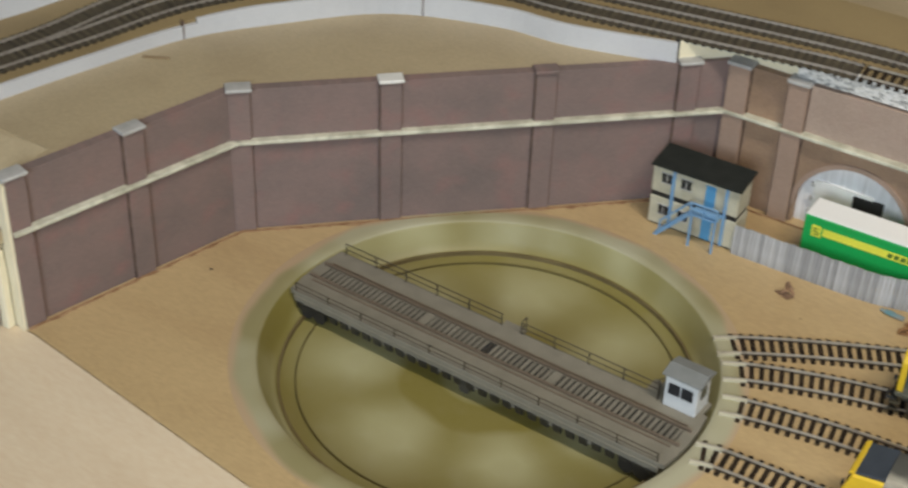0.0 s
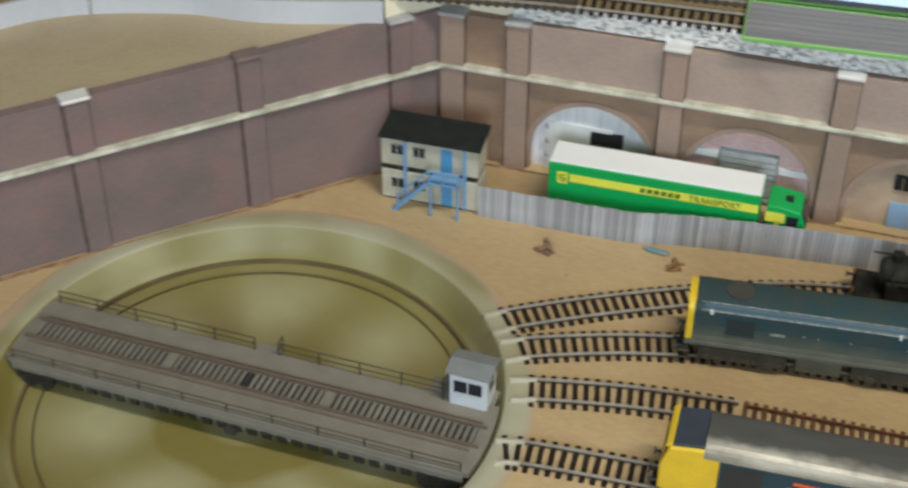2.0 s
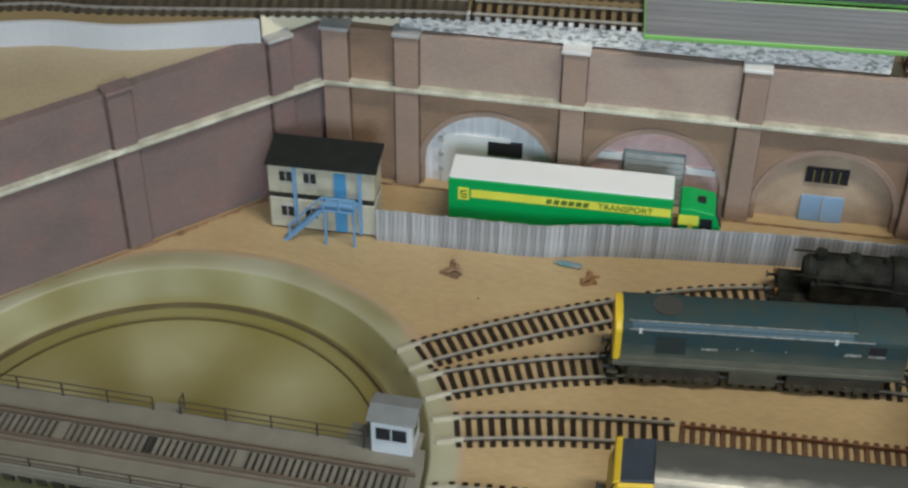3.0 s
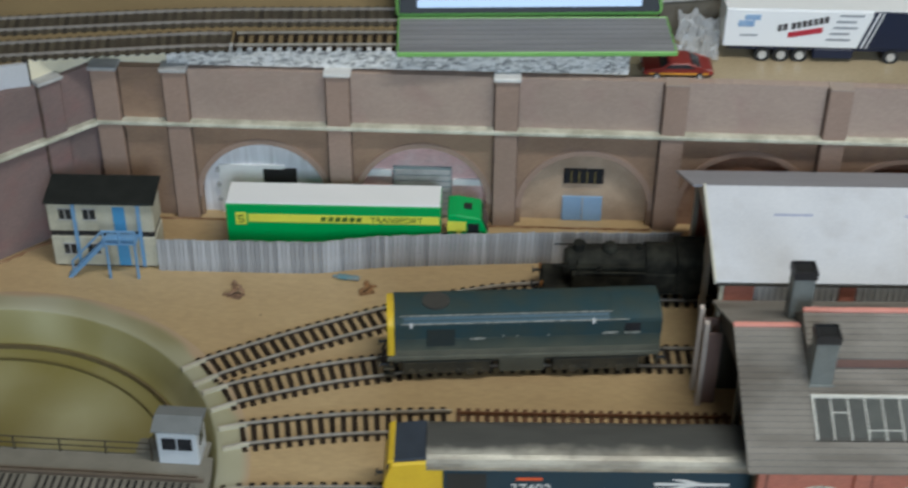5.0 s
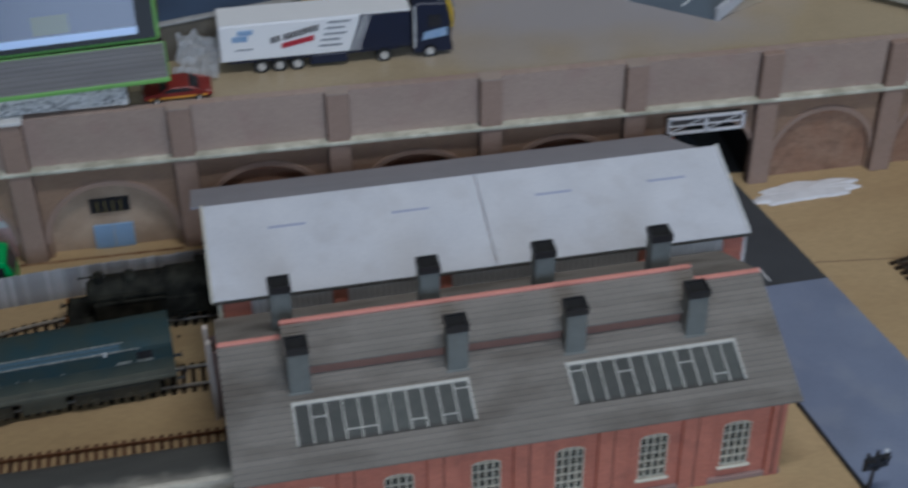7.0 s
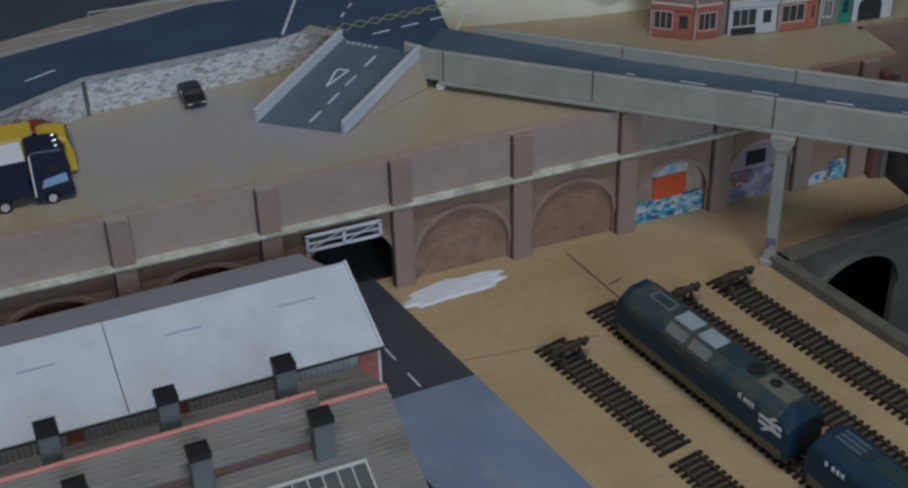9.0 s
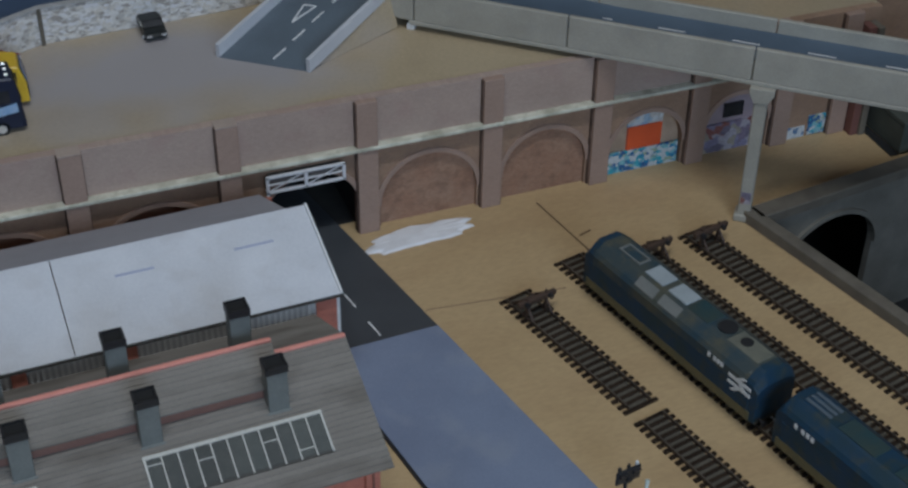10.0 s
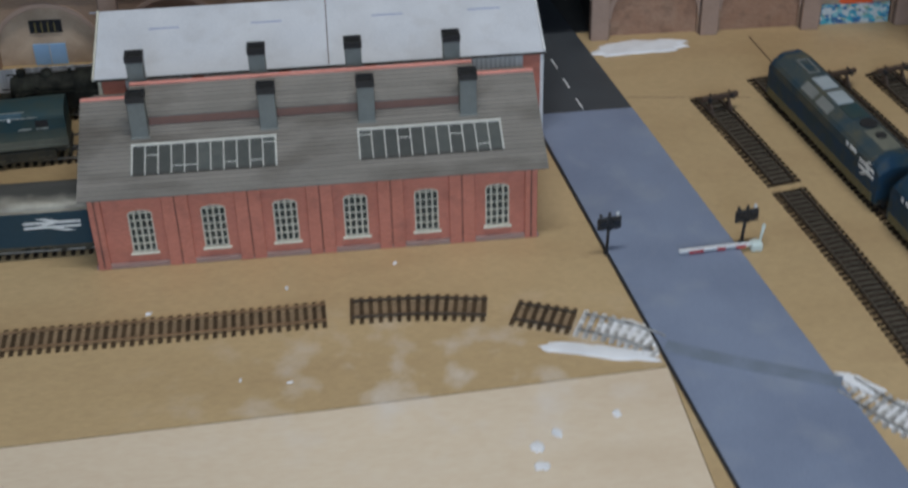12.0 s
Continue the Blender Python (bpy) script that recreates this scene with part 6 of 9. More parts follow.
part("fan_grille", cyl((0.030, 0.001, 0.0476), (0.030, 0.001, 0.0488), 0.0085, 20), GIRDER, c20, "dark round roof fan")
part("handrail", rods([((0.008, -0.0166, 0.0442), (LN - 0.020, -0.0166, 0.0442)), ((0.008, -0.0124, 0.0474), (LN - 0.030, -0.0124, 0.0474))] + [((x, -0.0160, 0.0425), (x, -0.0166, 0.0445)) for x in (0.045, 0.08)], 0.0004), GRIMEW, c20, "pale handrails along the bonnet")
part("stripe", prism([(-0.0163, 0.0438), (-0.0126, 0.0468), (-0.0124, 0.0466), (-0.0161, 0.0436)], 0, 0.010, LN - 0.032), mat("stripe_blue", (0.022, 0.075, 0.115), (0.03, 0.065, 0.09), 0.5, scale=90), c20, "brighter blue stripe")
for x in (0.0145, 0.1245):
    part("handrail_post", box(x - 0.0008, x + 0.0008, -0.0172, -0.0160, 0.0418, 0.0448), WHITEL, c20, "white handrail post")
GRILLE20 = mat("grille_teal", (0.014, 0.026, 0.028), (0.022, 0.03, 0.028), 0.6, scale=200)
part("grille", box(0.024, 0.041, -w - 0.0004, -w + 0.0002, 0.0275, 0.0400), GRILLE20, c20, "dark side grille")
part("cab_window", box(LN - 0.0225, LN - 0.0130, -w - 0.0004, -w + 0.0002, 0.0355, 0.0412), GLASSD, c20)
part("window_sill", box(LN - 0.0225, LN - 0.0130, -w - 0.0006, -w, 0.0335, 0.0350), GRIMEW, c20)
part("emblem", box(LN - 0.0350, LN - 0.0265, -w - 0.0004, -w + 0.0002, 0.0335, 0.0352), GRIMEW, c20)
part("emblem", box(0.050, 0.059, -w - 0.0004, -w + 0.0002, 0.0315, 0.0330), GRIMEW, c20)
for x in (0.0695, 0.078, 0.097, 0.13):
    part("lamp", box(x, x + 0.0010, -w - 0.0005, -w, 0.0335, 0.0343), GRIMEW, c20)
part("footplate", box(0.0, LN, -w - 0.0008, w + 0.0008, 0.0165, 0.0196, 0.0003), GRIME20, c20, "grey-green dusty footplate")
part("fuel_tank", box(0.068, 0.096, -0.0140, 0.0140, 0.0060, 0.0198, 0.0008), GRIME20, c20)
bogie(c20, 0.036, (-0.0145, 0.0145), 0.054, 0.0150, 0.0165)
bogie(c20, 0.128, (-0.0145, 0.0145), 0.054, 0.0150, 0.0165)
part("brake_hose", rods([((-0.0008, y, 0.0180), (-0.0030, y, 0.0120)) for y in (-0.0060, -0.0035, 0.0045)] + [((-0.0030, y, 0.0120), (-0.0020, y, 0.0070)) for y in (-0.0060, -0.0035, 0.0045)], 0.0007), BLACK, c20, "black brake hoses")
part("step", box(-0.0025, 0.0040, -0.0165, -0.0135, 0.0070, 0.0080), UNDER, c20)
part("step", box(-0.0025, 0.0040, -0.0170, -0.0140, 0.0125, 0.0135), UNDER, c20)
for ob in c20.children:
    if not ob.name.startswith(("bogie", "fuel_tank", "step", "brake_hose")):
        ob.matrix_basis = pose(0, 0, 0.0030)
part("frame", box(0.004, LN - 0.004, -0.0090, 0.0090, 0.0110, 0.0197), UNDER, c20)
buffers(c20, 0.0, -1)
buffers(c20, LN, 1)

# blue and silver diesel entering the shed
c37 = thing("diesel_locomotive", pose(-0.0170, 0.6423, -0.001, 0, 0, 1.6), "blue diesel locomotive with yellow cab and stained silver roof", "locomotive", "locomotives")
LN = 0.2380
w = 0.0172
lo_, up_ = split_hull(w, 0.0120, 0.0440, 0.0503, 0.0418)
part("body", prism(lo_, 0, 0.0325, LN - 0.012, bev=0.0004), LOCOBLUE3, c37, "blue body side with white lettering")
part("roof", prism(up_, 0, 0.0235, LN - 0.010), SILVER, c37, "stained silver roof")
nose = [(-0.0, 0.0120), (-0.0, 0.0310), (0.0022, 0.0365), (0.0045, 0.0450), (0.0240, 0.0470), (0.0262, 0.0416), (0.0330, 0.0416), (0.0330, 0.0120)]
part("cab", prism(nose, 1, -w + 0.0004, w - 0.0004, bev=0.0012), YELLOW, c37, "yellow cab and nose")
part("windscreen", prism([(0.0024, 0.0367), (0.0044, 0.0442), (0.0036, 0.0444), (0.0016, 0.0369)], 1, -0.0135, 0.0135), GLASSD, c37, "dark windscreen")
part("cab_roof", prism([(0.0046, 0.0446), (0.0048, 0.0466), (0.0236, 0.0490), (0.0238, 0.0456)], 1, -0.0152, 0.0152, bev=0.0006), mat("cab_roof_slate", (0.045, 0.055, 0.072), (0.03, 0.036, 0.045), 0.3, scale=90), c37, "dark slate cab roof")
part("brow", prism([(0.0022, 0.0440), (0.0030, 0.0462), (0.0062, 0.0476), (0.0062, 0.0452)], 1, -0.0158, 0.0158, bev=0.0004), YELLOW, c37, "yellow brow over the windscreen")
part("cab_door", box(0.0345, 0.0560, -w - 0.0004, -w + 0.0002, 0.0180, 0.0398), mat("door_black", (0.018, 0.025, 0.03), None, 0.4), c37)
lettering("37402", 0.0090, 0.00012, pose(0.0685, -w - 0.0003, 0.0262, 90, 0, 0), WHITEL, c37, "white running number")
part("red_mark", box(0.0720, 0.0860, -w - 0.0004, -w + 0.0002, 0.0352, 0.0370), REDP, c37)
part("name_mark", box(0.1185, 0.1265, -w - 0.0004, -w + 0.0002, 0.0262, 0.0285), WHITEL, c37)
arrows(c37, 0.1465, 0.0262, 0.0400, -w)
part("lower_band", box(0.0335, LN - 0.012, -w - 0.0003, w + 0.0003, 0.0120, 0.0135), UNDER, c37)
part("fuel_tank", box(0.098, 0.140, -0.0130, 0.0130, 0.0068, 0.0118, 0.0008), UNDER, c37)
bogie(c37, 0.050, (-0.0175, 0.0, 0.0175), 0.052)
bogie(c37, 0.188, (-0.0175, 0.0, 0.0175), 0.052)
buffers(c37, 0.0, -1)
part("tail_end", prism(hull(w - 0.0004, 0.0120, 0.0440, 0.0500), 0, LN - 0.0125, LN, bev=0.0008), YELLOW, c37)

# black steam engine on the first road
st = thing("steam_locomotive", pose(0.0690, 0.8378, -0.001, 0, 0, 0.9), "grimy black steam locomotive standing at the shed", "locomotive", "locomotives")
SOOT = mat("soot_black", (0.012, 0.012, 0.010), (0.040, 0.040, 0.030), 0.85, spec=0.2, scale=110, amount=0.9)
part("running_plate", box(0.002, 0.118, -0.0155, 0.0155, 0.0135, 0.0150, 0.0003), SOOT, st)
part("boiler", cyl((0.020, 0, 0.0275), (0.084, 0, 0.0280), 0.0108, 24, 0.0118), SOOT, st, "round black boiler", smooth=False)
part("smokebox_door", cyl((0.0175, 0, 0.0272), (0.0202, 0, 0.0272), 0.0088, 24, 0.0106), SOOT, st)
part("chimney", cyl((0.0270, 0, 0.0370), (0.0270, 0, 0.0435), 0.0034, 16, 0.0040), SOOT, st)
part("dome", lathe([(0.0052, 0.0), (0.0050, 0.0025), (0.0036, 0.0044), (0.0005, 0.0050)], 20), SOOT, st).matrix_basis = pose(0.047, 0, 0.0384)
part("safety_valve", cyl((0.066, 0, 0.0385), (0.066, 0, 0.0425), 0.0018, 12), SOOT, st)
part("firebox", prism(hull(0.0135, 0.0150, 0.0310, 0.0405), 0, 0.070, 0.090, bev=0.0004), SOOT, st)
part("cab", prism(hull(0.0158, 0.0150, 0.0370, 0.0425), 0, 0.090, 0.116, bev=0.0004), SOOT, st)
for s in (-1, 1):
    part("side_tank", box(0.022, 0.090, min(s * 0.0095, s * 0.0150), max(s * 0.0095, s * 0.0150), 0.0150, 0.0290, 0.0010), SOOT, st)
    part("pipe", rods([((0.012, s * 0.0122, 0.0330), (0.088, s * 0.0128, 0.0335)), ((0.030, s * 0.0152, 0.0300), (0.070, s * 0.0152, 0.0302)), ((0.026, s * 0.0152, 0.0290), (0.026, s * 0.0100, 0.0370))], 0.0007), SOOT, st)
    part("tank_filler", cyl((0.040, s * 0.0125, 0.0288), (0.040, s * 0.0125, 0.0318), 0.0022, 12), SOOT, st)
    part("cylinder", cyl((0.009, s * 0.0148, 0.0105), (0.023, s * 0.0148, 0.0105), 0.0038, 16), SOOT, st)
    part("connecting_rod", box(0.023, 0.075, s * 0.0128 - 0.0004, s * 0.0128 + 0.0004, 0.0092, 0.0104), WHEELB, st)
    for x in (0.037, 0.056, 0.075):
        part("driving_wheel", cyl((x, s * 0.0092, 0.0043 + 0.0088), (x, s * 0.0066, 0.0043 + 0.0088), 0.0088, 22), SOOT, st)
    for x in (0.012, 0.100):
        part("small_wheel", cyl((x, s * 0.0092, 0.0043 + 0.0052), (x, s * 0.0066, 0.0043 + 0.0052), 0.0052, 18), SOOT, st)
part("frame", box(0.004, 0.114, -0.0060, 0.0060, 0.0070, 0.0136), UNDER, st)
buffers(st, 0.003, -1)
for s in (-1, 1):
    part("lamp_iron", box(0.0020, 0.0034, s * 0.010 - 0.0012, s * 0.010 + 0.0012, 0.0152, 0.0185), mat("rust_orange", (0.30, 0.13, 0.04)), st)


# two blue diesels on the storage siding
LOCOROOF = mat("loco_roof_weathered", (0.030, 0.055, 0.072), (0.085, 0.085, 0.062), 0.6, spec=0.3, scale=45, amount=1.0, dirt=(0.12, 0.105, 0.06), dirt_amt=0.6)
PALEG = mat("louvre_grey", (0.10, 0.125, 0.15), (0.07, 0.09, 0.11), 0.5, scale=90)


def loft(sections):
    """Skins cross-sections of the same number of corners, given as (x, corners)."""
    bm = bmesh.new()
    rings = [[bm.verts.new((x, y, z)) for y, z in pts] for x, pts in sections]
    for a, b in zip(rings, rings[1:]):
        for k in range(len(a)):
            bm.faces.new((a[k], a[(k + 1) % len(a)], b[(k + 1) % len(a)], b[k]))
    bm.faces.new(rings[0])
    bm.faces.new(list(reversed(rings[-1])))
    return bm


def bevelled_top(w, zc, zside, zroof, half):
    """Upper half of a body: upright to zside, leaning in to a flat roof."""
    side = [(w, zc), (w, zside), (w - (w - half) * 0.22, zside + (zroof - zside) * 0.34), (half + 0.0012, zroof - 0.0012), (half - 0.0006, zroof - 0.0003)]
    return side + [(-y, z) for y, z in reversed(side)]


def big_diesel(m, label, panels):
    th = thing("diesel_locomotive", m, label, "locomotive", "locomotives")
    LN, w = 0.1750, 0.0172
    zc, zside, zroof, half = 0.0330, 0.0400, 0.0488, 0.0080
    part("body", prism([(-w, 0.0115), (w, 0.0115), (w, zc), (-w, zc)], 0, 0.006, LN - 0.006, bev=0.0005), LOCOBLUE2, th, "deep blue body side")
    top = bevelled_top(w, zc, zside, zroof, half)
    part("roof", loft([(0.0100, top), (LN - 0.0100, top)]), LOCOROOF if panels else LOCOBLUE2, th, "weathered blue roof with sloping shoulders")
    for s in (-1, 1):
        def at(d):
            return d if s < 0 else LN - d
        low = [(w - 0.0002, 0.0115), (w - 0.0002, zc)] + [(y * 0.99, z) for y, z in top[1:9]] + [(-w + 0.0002, zc), (-w + 0.0002, 0.0115)]
        mid = [(y * 0.98, z if z < 0.035 else z - 0.0006) for y, z in low]
        tip = [(y * 0.95, z if z < 0.030 else 0.0300 + (z - 0.0300) * 0.52) for y, z in low]
        part("cab_end", loft([(at(0.0101), low), (at(0.0040), mid), (at(0.0), tip)]), LOCOBLUE2, th, "blue cab with a raked front")
    if panels:
        PG = mat("panel_pale", (0.36, 0.40, 0.42), (0.28, 0.31, 0.33), 0.4, scale=90)
        PS = mat("panel_dull", (0.20, 0.205, 0.19), (0.14, 0.15, 0.145), 0.5, scale=90)
        for x in (0.0805, 0.1045):
            part("roof_panel", box(x, x + 0.0185, -0.0068, 0.0068, zroof - 0.0010, zroof + 0.0006, 0.0003), PG, th, "pale roof panel")
            bm = skew([(x - 0.001, 0.0155, 0.0421), (x + 0.0180, 0.0155, 0.0421), (x + 0.0180, 0.0098, 0.0470), (x - 0.001, 0.0098, 0.0470)], 0.0010)
            bmesh.ops.translate(bm, verts=bm.verts, vec=(0, 0.0004, 0.0008))
            part("side_panel", bm, PS, th, "dull grey shoulder grille")
        bm = bmesh.new()
        for x0, x1, y0, y1 in ((0.1310, 0.1530, -0.0050, -0.0038), (0.1310, 0.1530, 0.0038, 0.0050), (0.1310, 0.1322, -0.0038, 0.0038), (0.1518, 0.1530, -0.0038, 0.0038)):
            box(x0, x1, y0, y1, zroof - 0.0006, zroof + 0.0007, bm=bm)
        part("roof_frame", bm, PS, th, "pale rim of a roof hatch")
        part("roof_walk", box(0.0585, 0.0785, -0.0075, 0.0075, zroof - 0.0010, zroof + 0.0004, 0.0003), ROOFDK, th)
        part("roof_fan", cyl((0.0487, -0.0012, zroof - 0.001), (0.0487, -0.0012, zroof + 0.0008), 0.0066, 20), BLACK, th, "round black roof fan")
        part("exhaust", cyl((0.0305, -0.001, zroof - 0.001), (0.0305, -0.001, zroof + 0.0008), 0.0044, 16), BLACK, th)
        part("roof_hatch", box(0.0120, 0.0400, -0.0074, 0.0074, zroof - 0.001, zroof + 0.0003, 0.0003), mat("hatch_olive", (0.16, 0.16, 0.125), (0.09, 0.10, 0.085), 0.5, scale=120), th)
        part("cab_roof_line", rods([((0.0110, -0.0125, 0.0448), (0.0110, 0.0125, 0.0448)), ((0.0110, 0.0125, 0.0448), (0.0140, 0.0162, 0.0405))], 0.0005), PS, th)
        arrows(th, 0.0050, 0.0262, 0.0205, w, 1, 1.35)
        for k in range(4):
            part("number_bar", box(0.0310 + k * 0.0034 + (0.002 if k > 2 else 0), 0.0334 + k * 0.0034 + (0.002 if k > 2 else 0), w - 0.0002, w + 0.0004, 0.0362, 0.0395), WHITEL, th)
    else:
        for x in (0.060, 0.105):
            part("roof_grille", box(x, x + 0.030, -0.0070, 0.0070, zroof - 0.001, zroof + 0.0005, 0.0003), ROOFDK, th)
        for k in range(3):
            part("roof_grille", box(0.143, 0.164, -0.0062 + k * 0.0045, -0.0036 + k * 0.0045, zroof - 0.001, zroof + 0.0006, 0.0003), PALEG, th, "pale roof louvre")
        for k in range(4):
            part("number_bar", box(0.1420 + k * 0.0040 + (0.002 if k > 2 else 0), 0.1445 + k * 0.0040 + (0.002 if k > 2 else 0), w - 0.0002, w + 0.0004, 0.0355, 0.0390), WHITEL, th)
    part("skirt", box(0.004, LN - 0.004, -w - 0.0002, w + 0.0002, 0.0115, 0.0182), mat("skirt_olive", (0.14, 0.115, 0.05), (0.075, 0.085, 0.055), 0.7, scale=120), th, "olive grimy lower edge")
    bogie(th, 0.040, (-0.0160, 0.0, 0.0160), 0.048)
    bogie(th, 0.136, (-0.0160, 0.0, 0.0160), 0.048)
    buffers(th, 0.0, -1)
    buffers(th, LN, 1)
    return th


def line_pose(p, q):
    a = math.atan2(q[1] - p[1], q[0] - p[0])
    return pose(p[0], p[1], -0.001, 0, 0, math.degrees(a))


big_diesel(line_pose((0.7580, 0.6275), (0.7190, 0.8035)), "blue diesel locomotive with pale grilles and emblem", True)
big_diesel(line_pose((0.7990, 0.4400), (0.7608, 0.6150)), "blue diesel locomotive coupled behind another", False)


# ---- buffer stops ----
def buffer_stop(x, y, rot, label):
    RUSTY = mat("stop_brown", (0.075, 0.045, 0.03), (0.045, 0.03, 0.022), 0.6, scale=150)
    th = thing("buffer_stop", pose(x, y, 0, 0, 0, rot), label, "buffer stop", "buffer stops")
    part("cross_beam", box(-0.0160, 0.0160, -0.0020, 0.0015, 0.0125, 0.0165, 0.0004), RUSTY, th)
    for s in (-1, 1):
        part("upright", box(s * 0.0083 - 0.0009, s * 0.0083 + 0.0009, -0.0012, 0.0012, 0.0016, 0.0185, 0.0002), RUSTY, th)
        bm = rods([((s * 0.0083, 0.0, 0.0160), (s * 0.0083, 0.0170, 0.0030)), ((s * 0.0083, 0.0, 0.0120), (s * 0.0083, -0.0080, 0.0030))], 0.0009)
        part("brace", bm, RUSTY, th)
        part("pad", cyl((s * 0.0100, -0.0020, 0.0145), (s * 0.0100, -0.0045, 0.0145), 0.0021, 12), BLACK, th)
    part("tie", rods([((-0.0083, 0.0120, 0.0065), (0.0083, 0.0120, 0.0065))], 0.0008), RUSTY, th)
    return th


buffer_stop(0.6628, 0.7830, 13.0, "brown rail-built buffer stop on the end of a siding")
buffer_stop(0.7685, 0.8100, 13.0, "brown rail-built buffer stop behind the blue locomotive")
buffer_stop(0.8165, 0.8130, 13.0, "brown rail-built buffer stop on the outer siding")

# ---- site cabins ----
CABW = mat("cabin_cream", (0.54, 0.51, 0.40), (0.36, 0.34, 0.26), 0.6, scale=80, amount=0.7)
CABBLUE = mat("cabin_blue", (0.08, 0.30, 0.55), (0.07, 0.25, 0.46), 0.45, scale=90)
STAIRB = mat("stair_blue", (0.16, 0.33, 0.56), (0.22, 0.36, 0.52), 0.5, scale=90)
cb = thing("site_cabins", pose(-0.2568, 0.8543, 0, 0, 0, 0.8), "stack of two cream site cabins with blue doors and stair", "cabin")
CW, CD = 0.0705, 0.0235
for z0, z1 in ((0.0012, 0.0250), (0.0292, 0.0530)):
    c = part("cabin_box", box(0, CW, 0, CD, z0, z1, 0.0006), CABW, cb, "cream panelled cabin")
    for x in (0.0080, 0.0240):
        part("window", box(x, x + 0.0082, -0.0004, 0.0003, z0 + 0.0100, z0 + 0.0180), GLASSD, c)
        bm = box(x - 0.0006, x + 0.0088, -0.0008, 0.0001, z0 + 0.0180, z0 + 0.0186)
        box(x - 0.0006, x + 0.0088, -0.0008, 0.0001, z0 + 0.0094, z0 + 0.0100, bm=bm)
        box(x + 0.0038, x + 0.0044, -0.0008, 0.0001, z0 + 0.0100, z0 + 0.0180, bm=bm)
        part("window_frame", bm, CAP, c)
    part("door", box(0.0440, 0.0520, -0.0005, 0.0003, z0 + 0.0008, z0 + 0.0200), CABBLUE, c, "bright blue door")
    for k in range(9):
        x = 0.0010 + k * 0.0084
        part("rib", box(x, x + 0.0004, -0.0003, 0.0002, z0 + 0.0005, z1 - 0.0005), CABW, c)
part("band", box(0.0008, CW - 0.0008, 0.0008, CD - 0.0008, 0.0250, 0.0292), BLACK, cb, "black band between the cabins")
part("roof", prism([(-0.0028, 0.0522), (CD + 0.0025, 0.0562), (CD + 0.0025, 0.0580), (-0.0028, 0.0540)], 0, -0.0008, CW + 0.0020, bev=0.0003), mat("cabin_roof", (0.020, 0.022, 0.020), (0.032, 0.034, 0.031), 0.85, spec=0.1, scale=90), cb, "nearly black flat roof")
part("base_skid", box(0.002, CW - 0.002, 0.001, CD - 0.001, 0.0, 0.0013), BLACK, cb)
part("landing", box(0.0380, 0.0600, -0.0130, -0.0006, 0.0272, 0.0284, 0.0002), STAIRB, cb, "blue stair landing")
bm = bmesh.new()
for yy in (-0.0130, -0.0085):
    prism([(0.0110, 0.0), (0.0145, 0.0), (0.0385, 0.0262), (0.0385, 0.0284), (0.0365, 0.0284)], 1, yy, yy + 0.0006, bm)
prism([(0.0125, 0.0005), (0.0140, 0.0), (0.0390, 0.0264), (0.0380, 0.0270)], 1, -0.0126, -0.0083, bm)
part("stringer", bm, STAIRB, cb)
for k in range(10):
    x, z = 0.0140 + k * 0.0024, 0.0018 + k * 0.0026
    part("tread", box(x - 0.0016, x + 0.0016, -0.0130, -0.0080, z, z + 0.0006), STAIRB, cb)
part("post", rods([((x, -0.0125, 0), (x, -0.0125, 0.0275)) for x in (0.0400, 0.0590)], 0.0010), STAIRB, cb)
bm = rods([((0.0160, -0.0132, 0.0140), (0.0390, -0.0132, 0.0390)), ((0.0390, -0.0132, 0.0385), (0.0600, -0.0132, 0.0385)), ((0.0390, -0.0132, 0.0340), (0.0600, -0.0132, 0.0340)), ((0.0600, -0.0132, 0.0284), (0.0600, -0.0132, 0.0390)), ((0.0495, -0.0132, 0.0284), (0.0495, -0.0132, 0.0385)), ((0.0390, -0.0132, 0.0284), (0.0390, -0.0132, 0.0385)), ((0.0160, -0.0132, 0.0050), (0.0160, -0.0132, 0.0140))], 0.0008)
part("handrail", bm, STAIRB, cb)
for x in (0.0170, 0.0600):
    part("drainpipe", box(x, x + 0.0021, -0.0019, 0.0002, 0.002, 0.0535), STAIRB, cb, "pale blue upright")

# ---- timber fence ----
FENCE = stretched(random_tint(mat("fence_grey", (0.52, 0.525, 0.55), (0.26, 0.255, 0.25), 0.75, scale=330, amount=1.0, grain=1500), 0.36), 2, 0.10)
fn = thing("fence", Matrix(), "weathered grey vertical board fence", "fence")
fpath = smooth_path([(-0.1840, 0.8527), (-0.1325, 0.8530), (-0.0800, 0.8540), (-0.0432, 0.8612), (0.0045, 0.8665), (0.0720, 0.8722), (0.120, 0.874), (0.166, 0.876)], 0.0030)
bm = box(-0.00142, 0.00142, -0.0005, 0.0005, 0, 0.0255)
me_plank = bpy.data.meshes.new("fence_board")
bmesh.ops.recalc_face_normals(bm, faces=bm.faces)
bm.to_mesh(me_plank)
bm.free()
me_plank.materials.append(FENCE)
for p, a in fpath:
    ob = share("fence_board", me_plank, fn, pose(p.x, p.y, 0, random.uniform(-0.6, 0.6), 0, math.degrees(a) + random.uniform(-3, 3)))
    ob.scale.z = random.uniform(0.985, 1.02)
